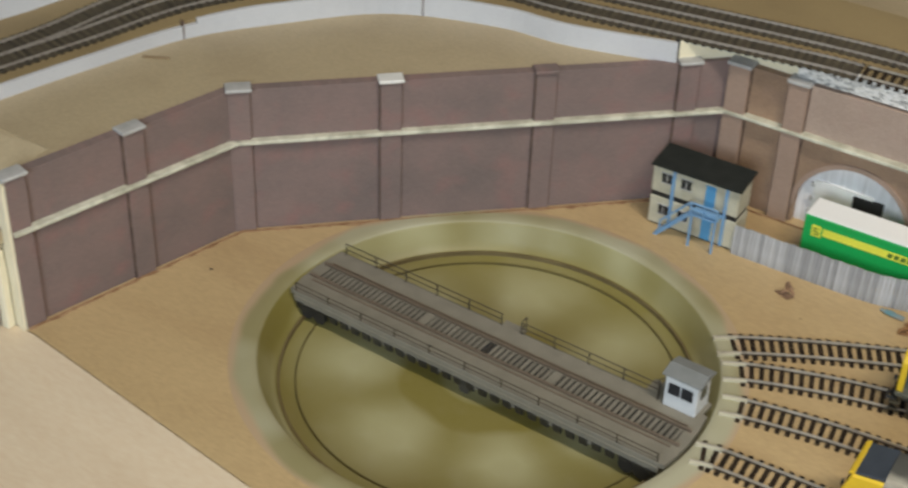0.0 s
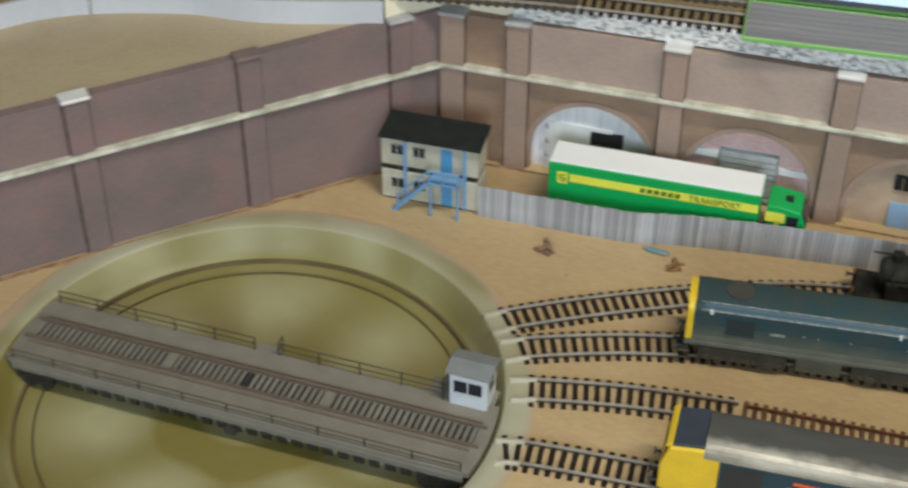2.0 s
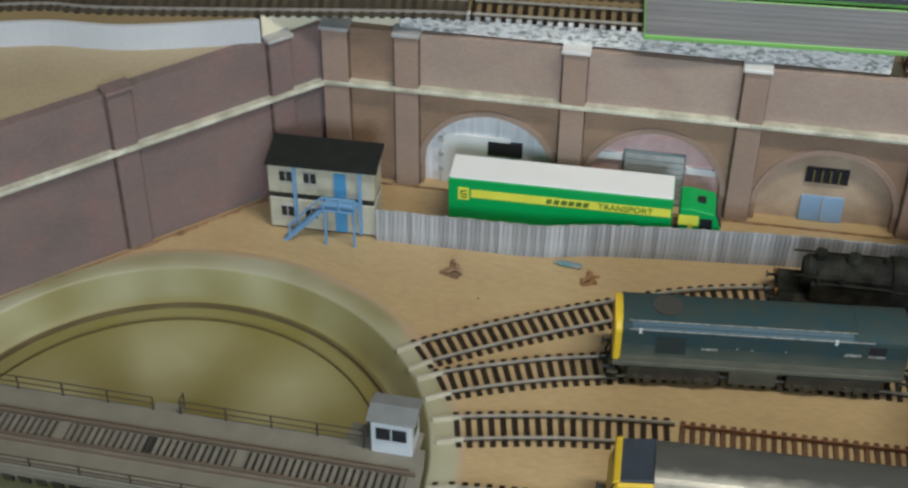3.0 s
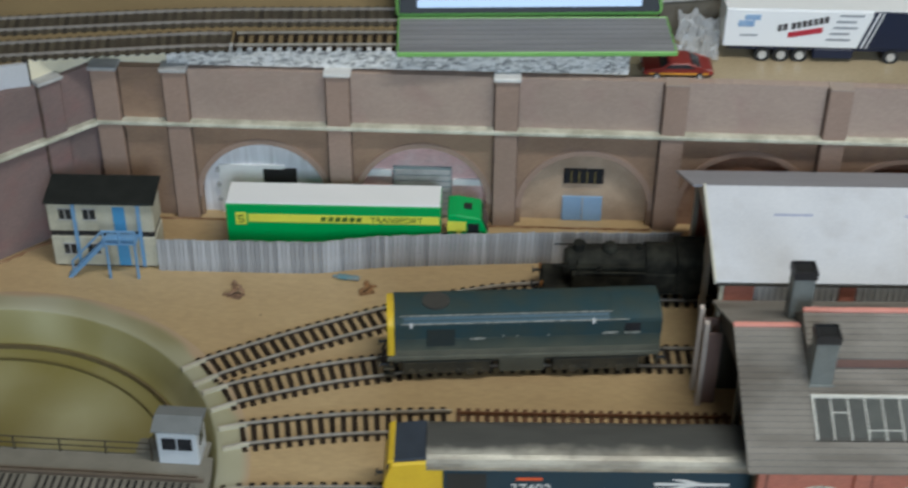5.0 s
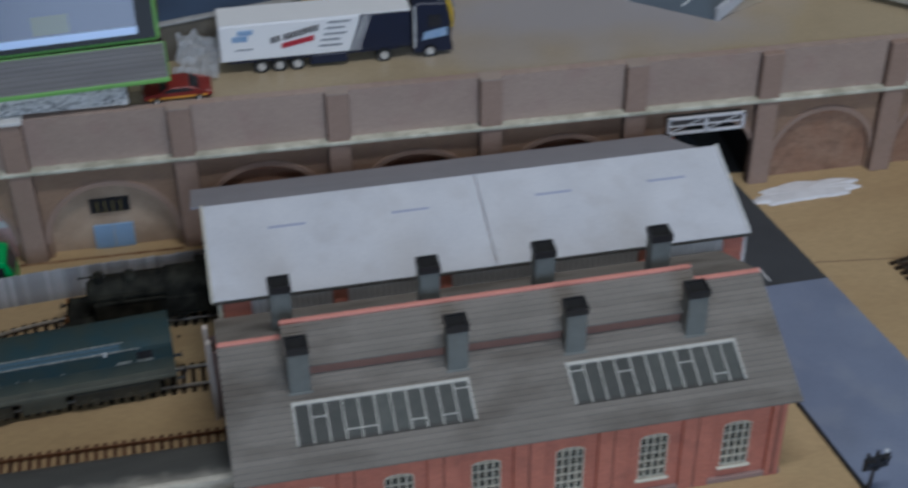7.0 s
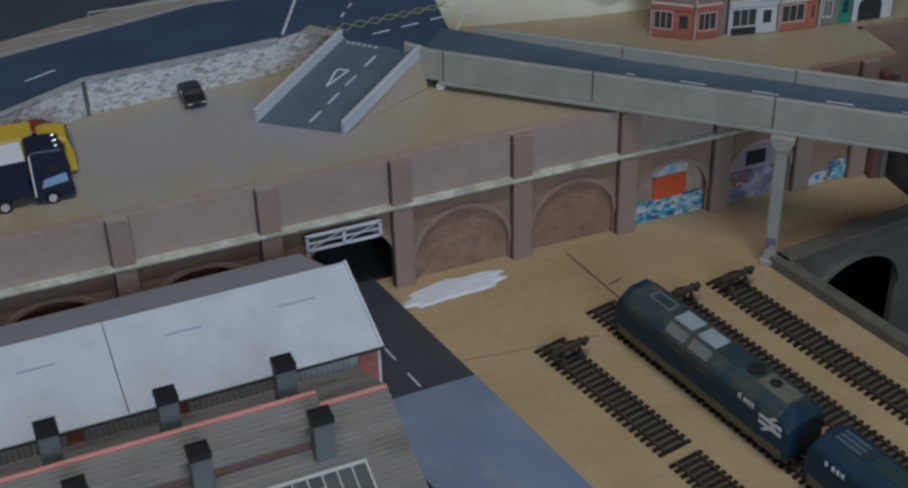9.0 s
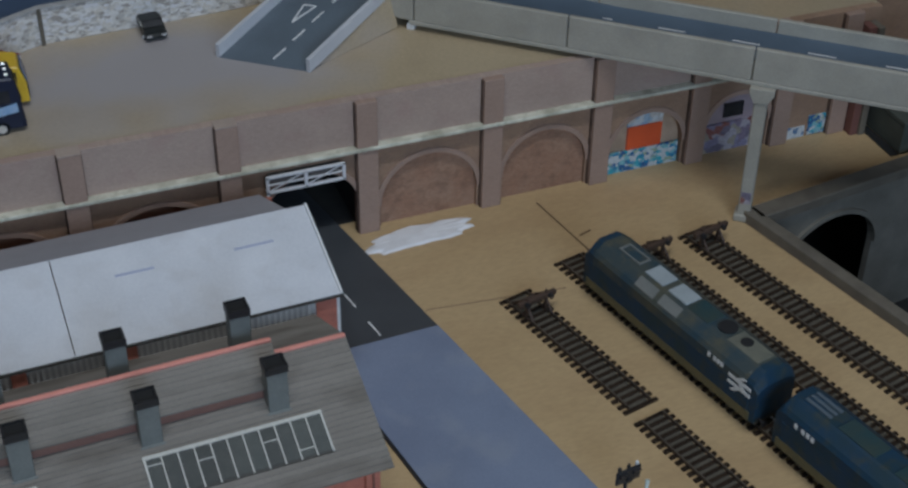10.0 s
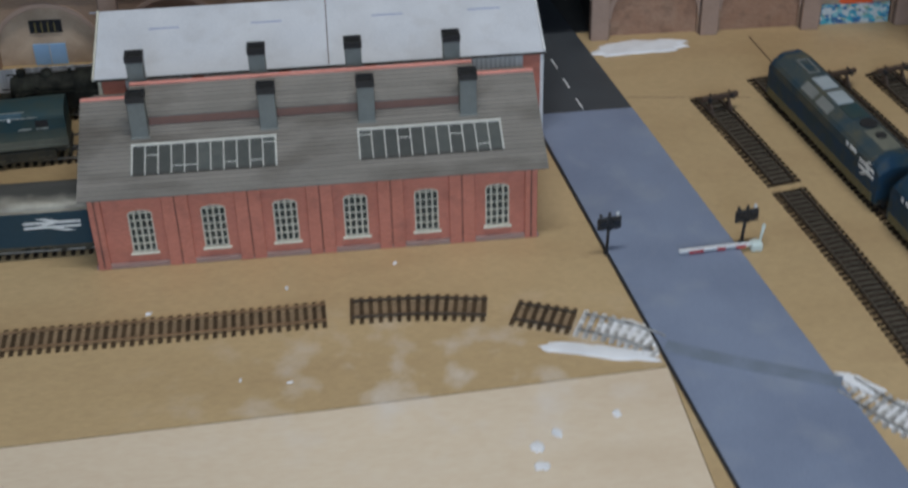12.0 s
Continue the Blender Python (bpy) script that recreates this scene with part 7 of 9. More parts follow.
for z in (0.006, 0.019):
    part("fence_rail", sweep([(p, a) for p, a in fpath[::3]], 0.0006, 0.0018, z, z + 0.0018), FENCE, fn)

# ---- green lorry ----
GREEN = mat("lorry_green", (0.006, 0.40, 0.095), (0.006, 0.33, 0.075), 0.3, scale=60, amount=0.4, bump=0.02)
LYEL = mat("lorry_yellow", (0.90, 0.86, 0.10), None, 0.4, bump=0.02)
LWHITE = mat("lorry_white", (0.90, 0.90, 0.90), (0.86, 0.86, 0.86), 0.35, scale=60, amount=0.4, bump=0.02)
LTXT = mat("lorry_lettering", (0.10, 0.20, 0.03), None, 0.5)
TYRE = mat("tyre_black", (0.02, 0.02, 0.02), None, 0.8)
HUB = mat("hub_silver", (0.75, 0.75, 0.74), None, 0.3, 0.7)


def lorry_wheel(th, x, y, r, w_, s):
    t = part("wheel", cyl((x, y, r), (x, y + s * w_, r), r, 20), TYRE, th)
    part("rim", cyl((x, y + s * w_ - s * 0.0002, r), (x, y + s * (w_ + 0.0007), r), r * 0.55, 16), HUB, t)


gl_ = thing("lorry", pose(-0.1413, 0.8740, 0, 0, 0, 0.6), "green articulated lorry with a white trailer roof", "lorry", "lorries")
TL, TW, TZ0, TZ1 = 0.1455, 0.0262, 0.0085, 0.0410
tr = part("trailer", box(0, TL, 0, TW, TZ0, TZ1, 0.0006), GREEN, gl_, "green box trailer")
part("trailer_roof", box(0.0004, TL - 0.0004, 0.0004, TW - 0.0004, TZ1, TZ1 + 0.0012, 0.0004), LWHITE, tr, "white trailer roof")
part("side_stripe", box(0.0150, TL - 0.0010, -0.0003, 0.0003, 0.0272, 0.0335), LYEL, tr, "yellow stripe with dark lettering bars")
bm = bmesh.new()
x = 0.0640
for k, wd in enumerate((0.0034, 0.0036, 0.0036, 0.0036, 0.0036, 0.0034, 0)):
    if wd:
        prism([(x, 0.0286), (x + wd, 0.0286), (x + wd + 0.0008, 0.0322), (x + 0.0008, 0.0322)], 1, -0.0006, 0.0, bm)
    x += 0.0048
part("lettering_bar", bm, LTXT, tr, "dark green lettering bars")
lettering("TRANSPORT", 0.0063, 0.0002, pose(x, -0.0005, 0.0284, 90, 0, 0), LTXT, tr, "dark green lettering")
part("badge", box(0.0065, 0.0138, -0.0004, 0.0003, 0.0250, 0.0345), LYEL, tr, "yellow badge")
bm = box(0.0082, 0.0122, -0.0007, 0.0, 0.0318, 0.0326)
box(0.0082, 0.0090, -0.0007, 0.0, 0.0296, 0.0326, bm=bm)
box(0.0082, 0.0122, -0.0007, 0.0, 0.0292, 0.0300, bm=bm)
box(0.0114, 0.0122, -0.0007, 0.0, 0.0270, 0.0300, bm=bm)
box(0.0082, 0.0122, -0.0007, 0.0, 0.0268, 0.0276, bm=bm)
part("badge_stroke", bm, LTXT, tr)
part("chassis", box(0.004, TL + 0.028, 0.0085, TW - 0.0085, 0.0055, 0.0086), BLACK, gl_)
cabx = TL + 0.0045
cab = part("cab", prism([(cabx, 0.0050), (cabx, 0.0345), (cabx + 0.0060, 0.0352), (cabx + 0.0225, 0.0322), (cabx + 0.0270, 0.0200), (cabx + 0.0275, 0.0050)], 1, 0.0005, TW - 0.0005, bev=0.0008), GREEN, gl_, "green cab")
part("windscreen", prism([(cabx + 0.0233, 0.0305), (cabx + 0.0270, 0.0205), (cabx + 0.0276, 0.0207), (cabx + 0.0240, 0.0308)], 1, 0.0030, TW - 0.0030), GLASSD, cab)
part("side_window", box(cabx + 0.0135, cabx + 0.0215, 0.0000, 0.0008, 0.0205, 0.0285), GLASSD, cab)
part("roof_hatch", box(cabx + 0.0110, cabx + 0.0165, 0.0100, 0.0160, 0.0338, 0.0350), BLACK, cab)
part("cab_stripe", box(cabx - 0.0002, cabx + 0.0125, 0.0000, 0.0007, 0.0225, 0.0300), LYEL, cab)
part("cab_stripe", box(cabx + 0.0060, cabx + 0.0092, 0.0000, 0.0007, 0.0080, 0.0242), LYEL, cab)
for x in (0.018, 0.031, TL - 0.018, cabx + 0.018):
    for y, s in ((0.0062, -1), (TW - 0.0062, 1)):
        lorry_wheel(gl_, x, y, 0.0058, 0.0050, s)


# ---- small figures on the yard, plain shapes ----
def figurine(x, y, rot, col, label, squat=1.0):
    bm = bmesh.new()
    bmesh.ops.create_uvsphere(bm, u_segments=10, v_segments=8, radius=0.0014, matrix=Matrix.Translation((0, 0, 0.0108 * squat)))
    cyl((0, 0, 0.0045 * squat), (0, 0, 0.0095 * squat), 0.0017, 10, 0.0022, bm=bm)
    cyl((0, 0.0010, 0.0050 * squat), (0.0045, 0.0016, 0.0044 * squat), 0.0011, 8, bm=bm)
    cyl((0.0045, 0.0016, 0.0046 * squat), (0.0052, 0.0016, 0.0), 0.0009, 8, bm=bm)
    cyl((0, -0.0010, 0.0050 * squat), (-0.0030, -0.0030, 0.0020), 0.0011, 8, bm=bm)
    cyl((-0.0030, -0.0030, 0.0022), (-0.0075, -0.0030, 0.0008), 0.0009, 8, bm=bm)
    cyl((0, 0.0018, 0.0085 * squat), (0.0038, 0.0022, 0.0062 * squat), 0.0007, 8, bm=bm)
    box(-0.0050, 0.0050, -0.0040, 0.0035, 0.0, 0.0005, 0.0002, bm=bm)
    ob = finish("figurine", bm, mat("figurine_paint", col, (col[0] * 0.3, col[1] * 0.3, col[2] * 0.3), 0.6, scale=260, amount=1.0))
    ob.matrix_basis = pose(x, y, 0, 0, 0, rot)
    return tagged(ob, label, "figurine", "figurines")


figurine(-0.1300, 0.8270, -20, (0.34, 0.20, 0.12), "tiny reddish-brown seated model figurine on the yard")
figurine(-0.0435, 0.8345, 200, (0.36, 0.19, 0.08), "tiny orange-brown crouching model figurine", 0.75)
bm = box(-0.0100, 0.0060, -0.0022, 0.0022, 0.0, 0.0028, 0.0010)
box(-0.0128, -0.0100, -0.0014, 0.0014, 0.0002, 0.0024, 0.0008, bm=bm)
ob = finish("figurine", bm, mat("figurine_teal", (0.10, 0.24, 0.28), (0.30, 0.28, 0.25), 0.6, scale=200, amount=1.0))
ob.matrix_basis = pose(-0.0550, 0.8480, 0, 0, 0, -8)
tagged(ob, "tiny teal model figurine lying by the fence", "figurine", "figurines")


# ---- crossing signals and barrier ----
def crossing_signal(x, y, h, lean, label):
    th = thing("crossing_signal", pose(x, y, 0.0, 0, 0, 8), label, "signal", "crossing signals")
    p0, p1 = Vector((0, 0, 0)), Vector((lean, 0, h))
    part("post", cyl(p0, p1, 0.0012, 10), BLACK, th)
    part("foot", cyl((0, 0, 0), (0, 0, 0.0022), 0.0022, 12), BLACK, th)
    c = p0.lerp(p1, 0.80)
    part("backboard", box(c.x - 0.0088, c.x + 0.0088, c.y - 0.0016, c.y + 0.0004, c.z - 0.0058, c.z + 0.0050, 0.0008), BLACK, th, "black backing board")
    for s in (-1, 1):
        part("lamp", cyl((c.x + s * 0.0048, c.y - 0.0030, c.z + 0.0010), (c.x + s * 0.0048, c.y - 0.0012, c.z + 0.0010), 0.0024, 14), GLASSD, th, "dark round lamp")
        part("lamp_hood", box(c.x + s * 0.0048 - 0.0025, c.x + s * 0.0048 + 0.0025, c.y - 0.0040, c.y - 0.0010, c.z + 0.0034, c.z + 0.0040), BLACK, th)
        part("bell", box(c.x + s * 0.0062 - 0.0011, c.x + s * 0.0062 + 0.0011, c.y - 0.0008, c.y + 0.0008, c.z + 0.0050, c.z + 0.0078, 0.0004), WHITEP if s > 0 else BLACK, th)
    part("lower_lamp", cyl((c.x, c.y - 0.0030, c.z - 0.0034), (c.x, c.y - 0.0012, c.z - 0.0034), 0.0018, 14), GLASSD, th)
    part("cap", cyl((p1.x, p1.y, h), (p1.x, p1.y, h + 0.0016), 0.0009, 8), BLACK, th)
    return th


crossing_signal(0.5412, 0.5965, 0.0340, 0.0012, "black level-crossing signal post leaning beside the road")
crossing_signal(0.6391, 0.5995, 0.0310, 0.0024, "black level-crossing signal post on the road's far edge")
gt = thing("barrier", pose(0.6472, 0.5912, 0, 0, 0, 185), "red and white crossing barrier lowered over the road", "barrier")
part("pivot_box", box(-0.0050, 0.0040, -0.0040, 0.0040, 0.0, 0.0070, 0.0014), mat("pivot_glossy", (0.66, 0.74, 0.70), (0.5, 0.58, 0.55), 0.25, scale=120), gt, "pale glossy pivot lump")
part("arm", box(0.0040, 0.0560, -0.0012, 0.0012, 0.0045, 0.0068, 0.0002), WHITEP, gt, "white barrier arm")
BARRED = mat("barrier_red", (0.45, 0.05, 0.06), None, 0.5)
for a, b in ((0.0075, 0.0145), (0.0225, 0.0285), (0.0385, 0.0490)):
    part("arm_band", box(a, b, 0.0010, 0.0018, 0.0036, 0.0060), BARRED, gt, "red band")
part("counterweight", cyl((-0.0040, -0.0020, 0.0060), (-0.0075, -0.0060, 0.0170), 0.0007, 8, 0.0014), mat("wisp_pale", (0.55, 0.62, 0.58), None, 0.4), gt, "pale upright wisp")

# ---- drop with culvert at the right ----
CONC = mat("concrete_grey", (0.19, 0.175, 0.145), (0.14, 0.128, 0.105), 0.75, scale=50, amount=0.9)
PARA = mat("parapet_brown", (0.15, 0.13, 0.10), (0.105, 0.09, 0.07), 0.75, scale=60, amount=0.9)
ob = tagged(finish("kerb_near", prism([(-0.006, 0.0), (0.0045, 0.0), (0.0045, 0.0095), (-0.006, 0.0095)], 1, -0.54, 0.004, bev=0.0006), PARA), "brown-grey parapet beside the drop", "parapet", kind="structure")
ob.matrix_basis = pose(KX, KY, 0, 0, 0, 13.4)
cp = thing("culvert_portal", pose(KX, KY, 0, 0, 0, 7.3), "grey concrete portal over a dark culvert", "portal", kind="structure")
PXA, PXB, TY = 0.0045, 0.42, 0.0
cxp, rp, zp = 0.080, 0.047, -0.058
out = [(PXA, -0.14), (PXA, 0.0), (PXB, 0.0), (PXB, -0.14), (cxp + rp, -0.14), (cxp + rp, zp)]
out += [(cxp + rp * math.cos(math.pi * k / 18), zp + rp * 0.88 * math.sin(math.pi * k / 18)) for k in range(1, 18)] + [(cxp - rp, zp), (cxp - rp, -0.14)]
part("face", prism(out, 1, TY - 0.006, TY), CONC, cp)
part("coping", box(PXA - 0.004, PXB, TY - 0.010, TY + 0.006, 0.0003, 0.0095, 0.0008), PARA, cp)
ra = [(cxp + (rp + 0.004) * math.cos(math.pi * k / 18), zp + (rp * 0.88 + 0.004) * math.sin(math.pi * k / 18)) for k in range(19)]
rb = [(cxp + rp * math.cos(math.pi * k / 18), zp + rp * 0.88 * math.sin(math.pi * k / 18)) for k in range(18, -1, -1)]
part("arch_rim", prism(ra + rb, 1, TY - 0.009, TY - 0.005), CONC, cp)
# black plane painted for the culvert's unlit depth
part("inside", box(PXA, PXB, TY + 0.12, TY + 0.124, -0.14, -0.013), DARK, cp)
ob = tagged(finish("wall_drop", box(-0.004, 0.003, -0.54, -0.008, -0.14, -0.0125), PARA), "brown-grey side wall of the drop", "wall", kind="structure")
ob.matrix_basis = pose(KX, KY, 0, 0, 0, 13.4)
tagged(finish("ground_low", box(KX - 0.02, 1.35, 0.20, 1.0, -0.150, -0.140), mat("drop_floor", (0.03, 0.03, 0.03), (0.045, 0.04, 0.035), 0.8, scale=40)), "dark low floor of the drop", "ground", kind="structure")

# ---- crumbs of dirt ----
CRUMB = mat("crumb_dark", (0.06, 0.045, 0.03), None, 0.8)
for k in range(26):
    x, y = random.uniform(-0.49, 0.30), random.uniform(0.46, 0.83)
    if math.hypot(x - PCX, y - PCY) < 0.18 or (x > 0.15 and y > 0.60):
        continue
    bm = bmesh.new()
    bmesh.ops.create_icosphere(bm, subdivisions=1, radius=random.uniform(0.0006, 0.0014))
    for v in bm.verts:
        v.co.z *= 0.6
    ob = finish("crumb", bm, CRUMB)
    ob.matrix_basis = pose(x, y, 0.0004, 0, 0, random.uniform(0, 180))
    tagged(ob, "small dark crumb of dirt lying on the board", "debris", "crumbs")


# ---- dirt gathered at the foot of the yard walls ----
SOIL = mat("wall_foot_dirt", (0.19, 0.095, 0.045), (0.34, 0.21, 0.115), 0.9, scale=120, grain=1200, amount=1.0, bump=0.5)


def dirt_line(a, b, off, width, seed):
    """A thin uneven ridge of dirt along a wall's foot."""
    a, b = Vector(a), Vector(b)
    d = (b - a).normalized()
    side = Vector((d.y, -d.x))
    n = max(8, int((b - a).length / 0.0035))
    bm = bmesh.new()
    rows = []
    for i in range(n + 1):
        p = a + (b - a) * i / n + side * off
        k = 0.35 + 1.1 * abs(noise.noise(Vector((i * 0.31, seed, 0.4)))) + 0.5 * noise.noise(Vector((i * 1.7, seed, 2.1)))
        w_ = width * max(0.15, k)
        rows.append([bm.verts.new((p.x, p.y, 0.0012)), bm.verts.new((p.x + side.x * w_ * 0.5, p.y + side.y * w_ * 0.5, 0.0007)), bm.verts.new((p.x + side.x * w_, p.y + side.y * w_, -0.0002)), bm.verts.new((p.x, p.y, -0.0002))])
    for u, v in zip(rows, rows[1:]):
        for k in range(4):
            bm.faces.new((u[k], u[(k + 1) % 4], v[(k + 1) % 4], v[k]))
    bm.faces.new(rows[0])
    bm.faces.new(list(reversed(rows[-1])))
    return bm


for a, b, off, wid, sd in ((E0, A0, 0.0032, 0.0030, 1.0), (A0, C0, 0.0032, 0.0034, 2.0), ((-0.2150, WY), (0.1500, WY), 0.0058, 0.0017, 3.0)):
    tagged(finish("dirt_line", dirt_line(a, b, off, wid, sd), SOIL), "reddish brown dirt along the wall's foot", "dirt", kind="structure")

# ---- upper road, stone wall and ramp ----
ROADU = mat("upper_tarmac", (0.060, 0.094, 0.165), (0.046, 0.070, 0.12), 0.6, scale=20, grain=1100, amount=0.8)
PAVE = mat("pavement_beige", (0.40, 0.36, 0.30), (0.33, 0.29, 0.24), 0.6, scale=40)
HU = 0.0285
ZU = lambda x: ZP(x) + HU
front_edge = [(0.1510, 0.9860), (0.2024, 0.9980), (0.2500, 1.0080), (0.2590, 1.0230), (0.3190, 1.0490), (0.3850, 1.0800), (0.4630, 1.0830), (0.5420, 1.0880), (0.5700, 1.0950)]
upper = front_edge + [(0.5915, 1.0690), (0.6385, 1.0215), (0.6440, 1.0140), (0.6760, 1.0525), (0.6860, 1.1150), (0.8121, 1.0880), (0.8719, 1.0802), (1.5, 1.055), (1.5, 1.74), (0.151, 1.74)]
tagged(finish("road_upper", sheet(upper, ZU, -0.004, 0.0), ROADU), "dark blue-grey upper road on a raised board", "road", kind="structure")
tagged(finish("pavement_upper", sheet([(0.1634, 1.0421), (0.2156, 1.0812), (0.3338, 1.1446), (0.4059, 1.1600), (0.4959, 1.1782), (0.5813, 1.1727), (0.5813, 1.1962), (0.4879, 1.2016), (0.3944, 1.1828), (0.3102, 1.1593), (0.1634, 1.0890)], ZU, -0.002, 0.003), PAVE), "beige pavement strip beside the upper road", "pavement", kind="structure")
tagged(finish("ground_beyond", sheet([(0.1830, 1.0957), (0.3102, 1.1627), (0.3944, 1.1862), (0.4879, 1.2049), (0.5813, 1.1995), (0.5813, 1.4843), (0.1830, 1.4843)], ZU, -0.003, 0.0022), mat("far_dark", (0.07, 0.085, 0.10), (0.05, 0.06, 0.07), 0.6, scale=15)), "dark ground beyond the upper road", "ground", kind="structure")
sw = thing("wall_stone", Matrix(), "random rubble stone retaining wall print", "wall", kind="structure")
wall_line = front_edge + [(0.5900, 1.0705)]
for (xa, ya), (xb, yb) in zip(wall_line, wall_line[1:]):
    L_ = math.hypot(xb - xa, yb - ya)
    # first lengths take dark brown to paint the shadow below the road's edge
    ob = part("stone_panel", box(0, L_, 0.0, 0.003, -HU + 0.0002, 0.0008, 0.0002), PARA if xb < 0.251 else STONE2, sw)
    ob.matrix_basis = pose(xa, ya - 0.003, ZU((xa + xb) / 2), 0, 0, math.degrees(math.atan2(yb - ya, xb - xa)))
part("joint_post", box(0.3835, 0.3865, 1.0745, 1.0795, ZP(0.39), ZU(0.39) + 0.0015), PARA, sw)
tagged(finish("coping_upper", sheet([(x, y - 0.0045) for x, y in front_edge[:-1]] + [(x, y + 0.0015) for x, y in reversed(front_edge[:-1])], ZU, 0.0009, 0.0018), CAP), "thin pale coping along the stone wall", "coping", kind="structure")

A, B, C, D = Vector((0.5035, 1.0140)), Vector((0.5580, 0.9730)), Vector((0.6385, 1.0215)), Vector((0.5915, 1.0690))
rmp = thing("road_ramp", Matrix(), "short road ramp with pale grey side walls", "ramp", kind="structure")
bm = bmesh.new()
za, zc = ZP(0.54), ZU(0.63)
top = [bm.verts.new((*A, za + 0.0006)), bm.verts.new((*B, za + 0.0006)), bm.verts.new((*C, zc + 0.0005)), bm.verts.new((*D, zc + 0.0005))]
bot = [bm.verts.new((*A, za)), bm.verts.new((*B, za)), bm.verts.new((*C, za)), bm.verts.new((*D, za))]
bm.faces.new(top)
for i in range(4):
    bm.faces.new((top[i], top[(i + 1) % 4], bot[(i + 1) % 4], bot[i]))
part("surface", bm, mat("ramp_tarmac", (0.125, 0.155, 0.185), (0.10, 0.12, 0.145), 0.5, scale=40), rmp, "worn grey tarmac slope")


def ramp_wall(p, q, off):
    d = (q - p).normalized()
    nrm = Vector((-d.y, d.x)) * off
    bm = bmesh.new()
    r1 = [bm.verts.new((*(p + nrm * k), z)) for k in (0, 1) for z in (za, za + 0.0105)]
    r2 = [bm.verts.new((*(q + nrm * k), z)) for k in (0, 1) for z in (zc - 0.0010, zc + 0.0080)]
    for a, b, c, d_ in ((0, 1, 3, 2),):
        bm.faces.new((r1[a], r1[b], r1[c], r1[d_]))
        bm.faces.new((r2[a], r2[b], r2[c], r2[d_]))
    for i, j in ((0, 1), (1, 3), (3, 2), (2, 0)):
        bm.faces.new((r1[i], r1[j], r2[j], r2[i]))
    part("side_wall", bm, GREYCARD, rmp, "pale grey parapet")
    bm = bmesh.new()
    lo = [bm.verts.new((*v, za)) for v in (p + nrm * 0.15, q + nrm * 0.15, q + nrm * 2.4)]
    hi = [bm.verts.new((*(q + nrm * k), zc - 0.0012)) for k in (0.15, 0.9)]
    bm.faces.new(lo)
    bm.faces.new((lo[0], lo[1], hi[0]))
    bm.faces.new((lo[0], hi[0], hi[1]))
    bm.faces.new((lo[0], hi[1], lo[2]))
    bm.faces.new((lo[1], lo[2], hi[1], hi[0]))
    part("bank", bm, PLATEAU, rmp, "tan painted bank under the parapet")


ramp_wall(A, D, 0.0035)
ramp_wall(B, C, -0.0035)


def on_ramp(u, v, lift=0.0009):
    """A place on the slope: u across from the left wall, v upwards."""
    p = (A + (D - A) * v) * (1 - u) + (B + (C - B) * v) * u
    return (p.x, p.y, za + 0.0006 + (zc - za) * v + lift)


def ramp_stroke(u0, v0, u1, v1, wid, par=rmp):
    a, b = Vector(on_ramp(u0, v0)), Vector(on_ramp(u1, v1))
    d = (b - a).normalized()
    nrm = d.cross(Vector((0, 0, 1))).normalized() * wid / 2
    bm = bmesh.new()
    top = [bm.verts.new(v) for v in (a + nrm, b + nrm, b - nrm, a - nrm)]
    low = [bm.verts.new(v.co - Vector((0, 0, 0.0006))) for v in top]
    bm.faces.new(top)
    bm.faces.new(list(reversed(low)))
    for i in range(4):
        bm.faces.new((top[i], low[i], low[(i + 1) % 4], top[(i + 1) % 4]))
    part("road_line", bm, WHITEP, par, "white road line")


for v in (0.06, 0.28, 0.50, 0.74):
    ramp_stroke(0.56, v, 0.57, v + 0.13, 0.0013)
for a, b in (((0.29, 0.66), (0.36, 0.46)), ((0.36, 0.46), (0.43, 0.67)), ((0.43, 0.67), (0.29, 0.66))):
    ramp_stroke(*a, *b, 0.0012)
for k in range(6):
    ramp_stroke(0.08 + k * 0.075, 0.965, 0.12 + k * 0.075, 0.965, 0.0016)

tagged(finish("verge_upper", sheet([(0.5625, 1.0930), (0.5735, 1.1017), (0.5926, 1.0803), (0.5926, 1.0676), (0.5701, 1.0877)], ZU, 0.0002, 0.0012), PAVE), "beige verge between the stone wall and the ramp", "verge", kind="structure")
bm = bmesh.new()
for a, b in (((0.3482, 1.1669), (0.4061, 1.1654)), ((0.4061, 1.1654), (0.4087, 1.1922)), ((0.4087, 1.1922), (0.4674, 1.1888)), ((0.4674, 1.1888), (0.5159, 1.1828))):
    bars([(a, b)], 0.0014, ZU(0.44) + 0.0028, ZU(0.44) + 0.0040, bm)
tagged(finish("kerb_line", bm, CAP), "pale kerb line beside the pavement", "kerb", kind="structure")
# lines on the upper road
ul = thing("road_marking_upper", Matrix(), "white lines painted on the upper road", "road marking", kind="structure")


def flat_stroke(p, q, wid, material=WHITEP, z=0.0003):
    zz = ZU((p[0] + q[0]) / 2)
    part("road_line", bars([(p, q)], wid, zz - 0.0003, zz + z), material, ul)


flat_stroke((0.5486, 1.0957), (0.5767, 1.1560), 0.0022)
for k in range(3):
    flat_stroke((0.602 + k * 0.011, 1.108 + k * 0.015), (0.607 + k * 0.011, 1.115 + k * 0.015), 0.0016)
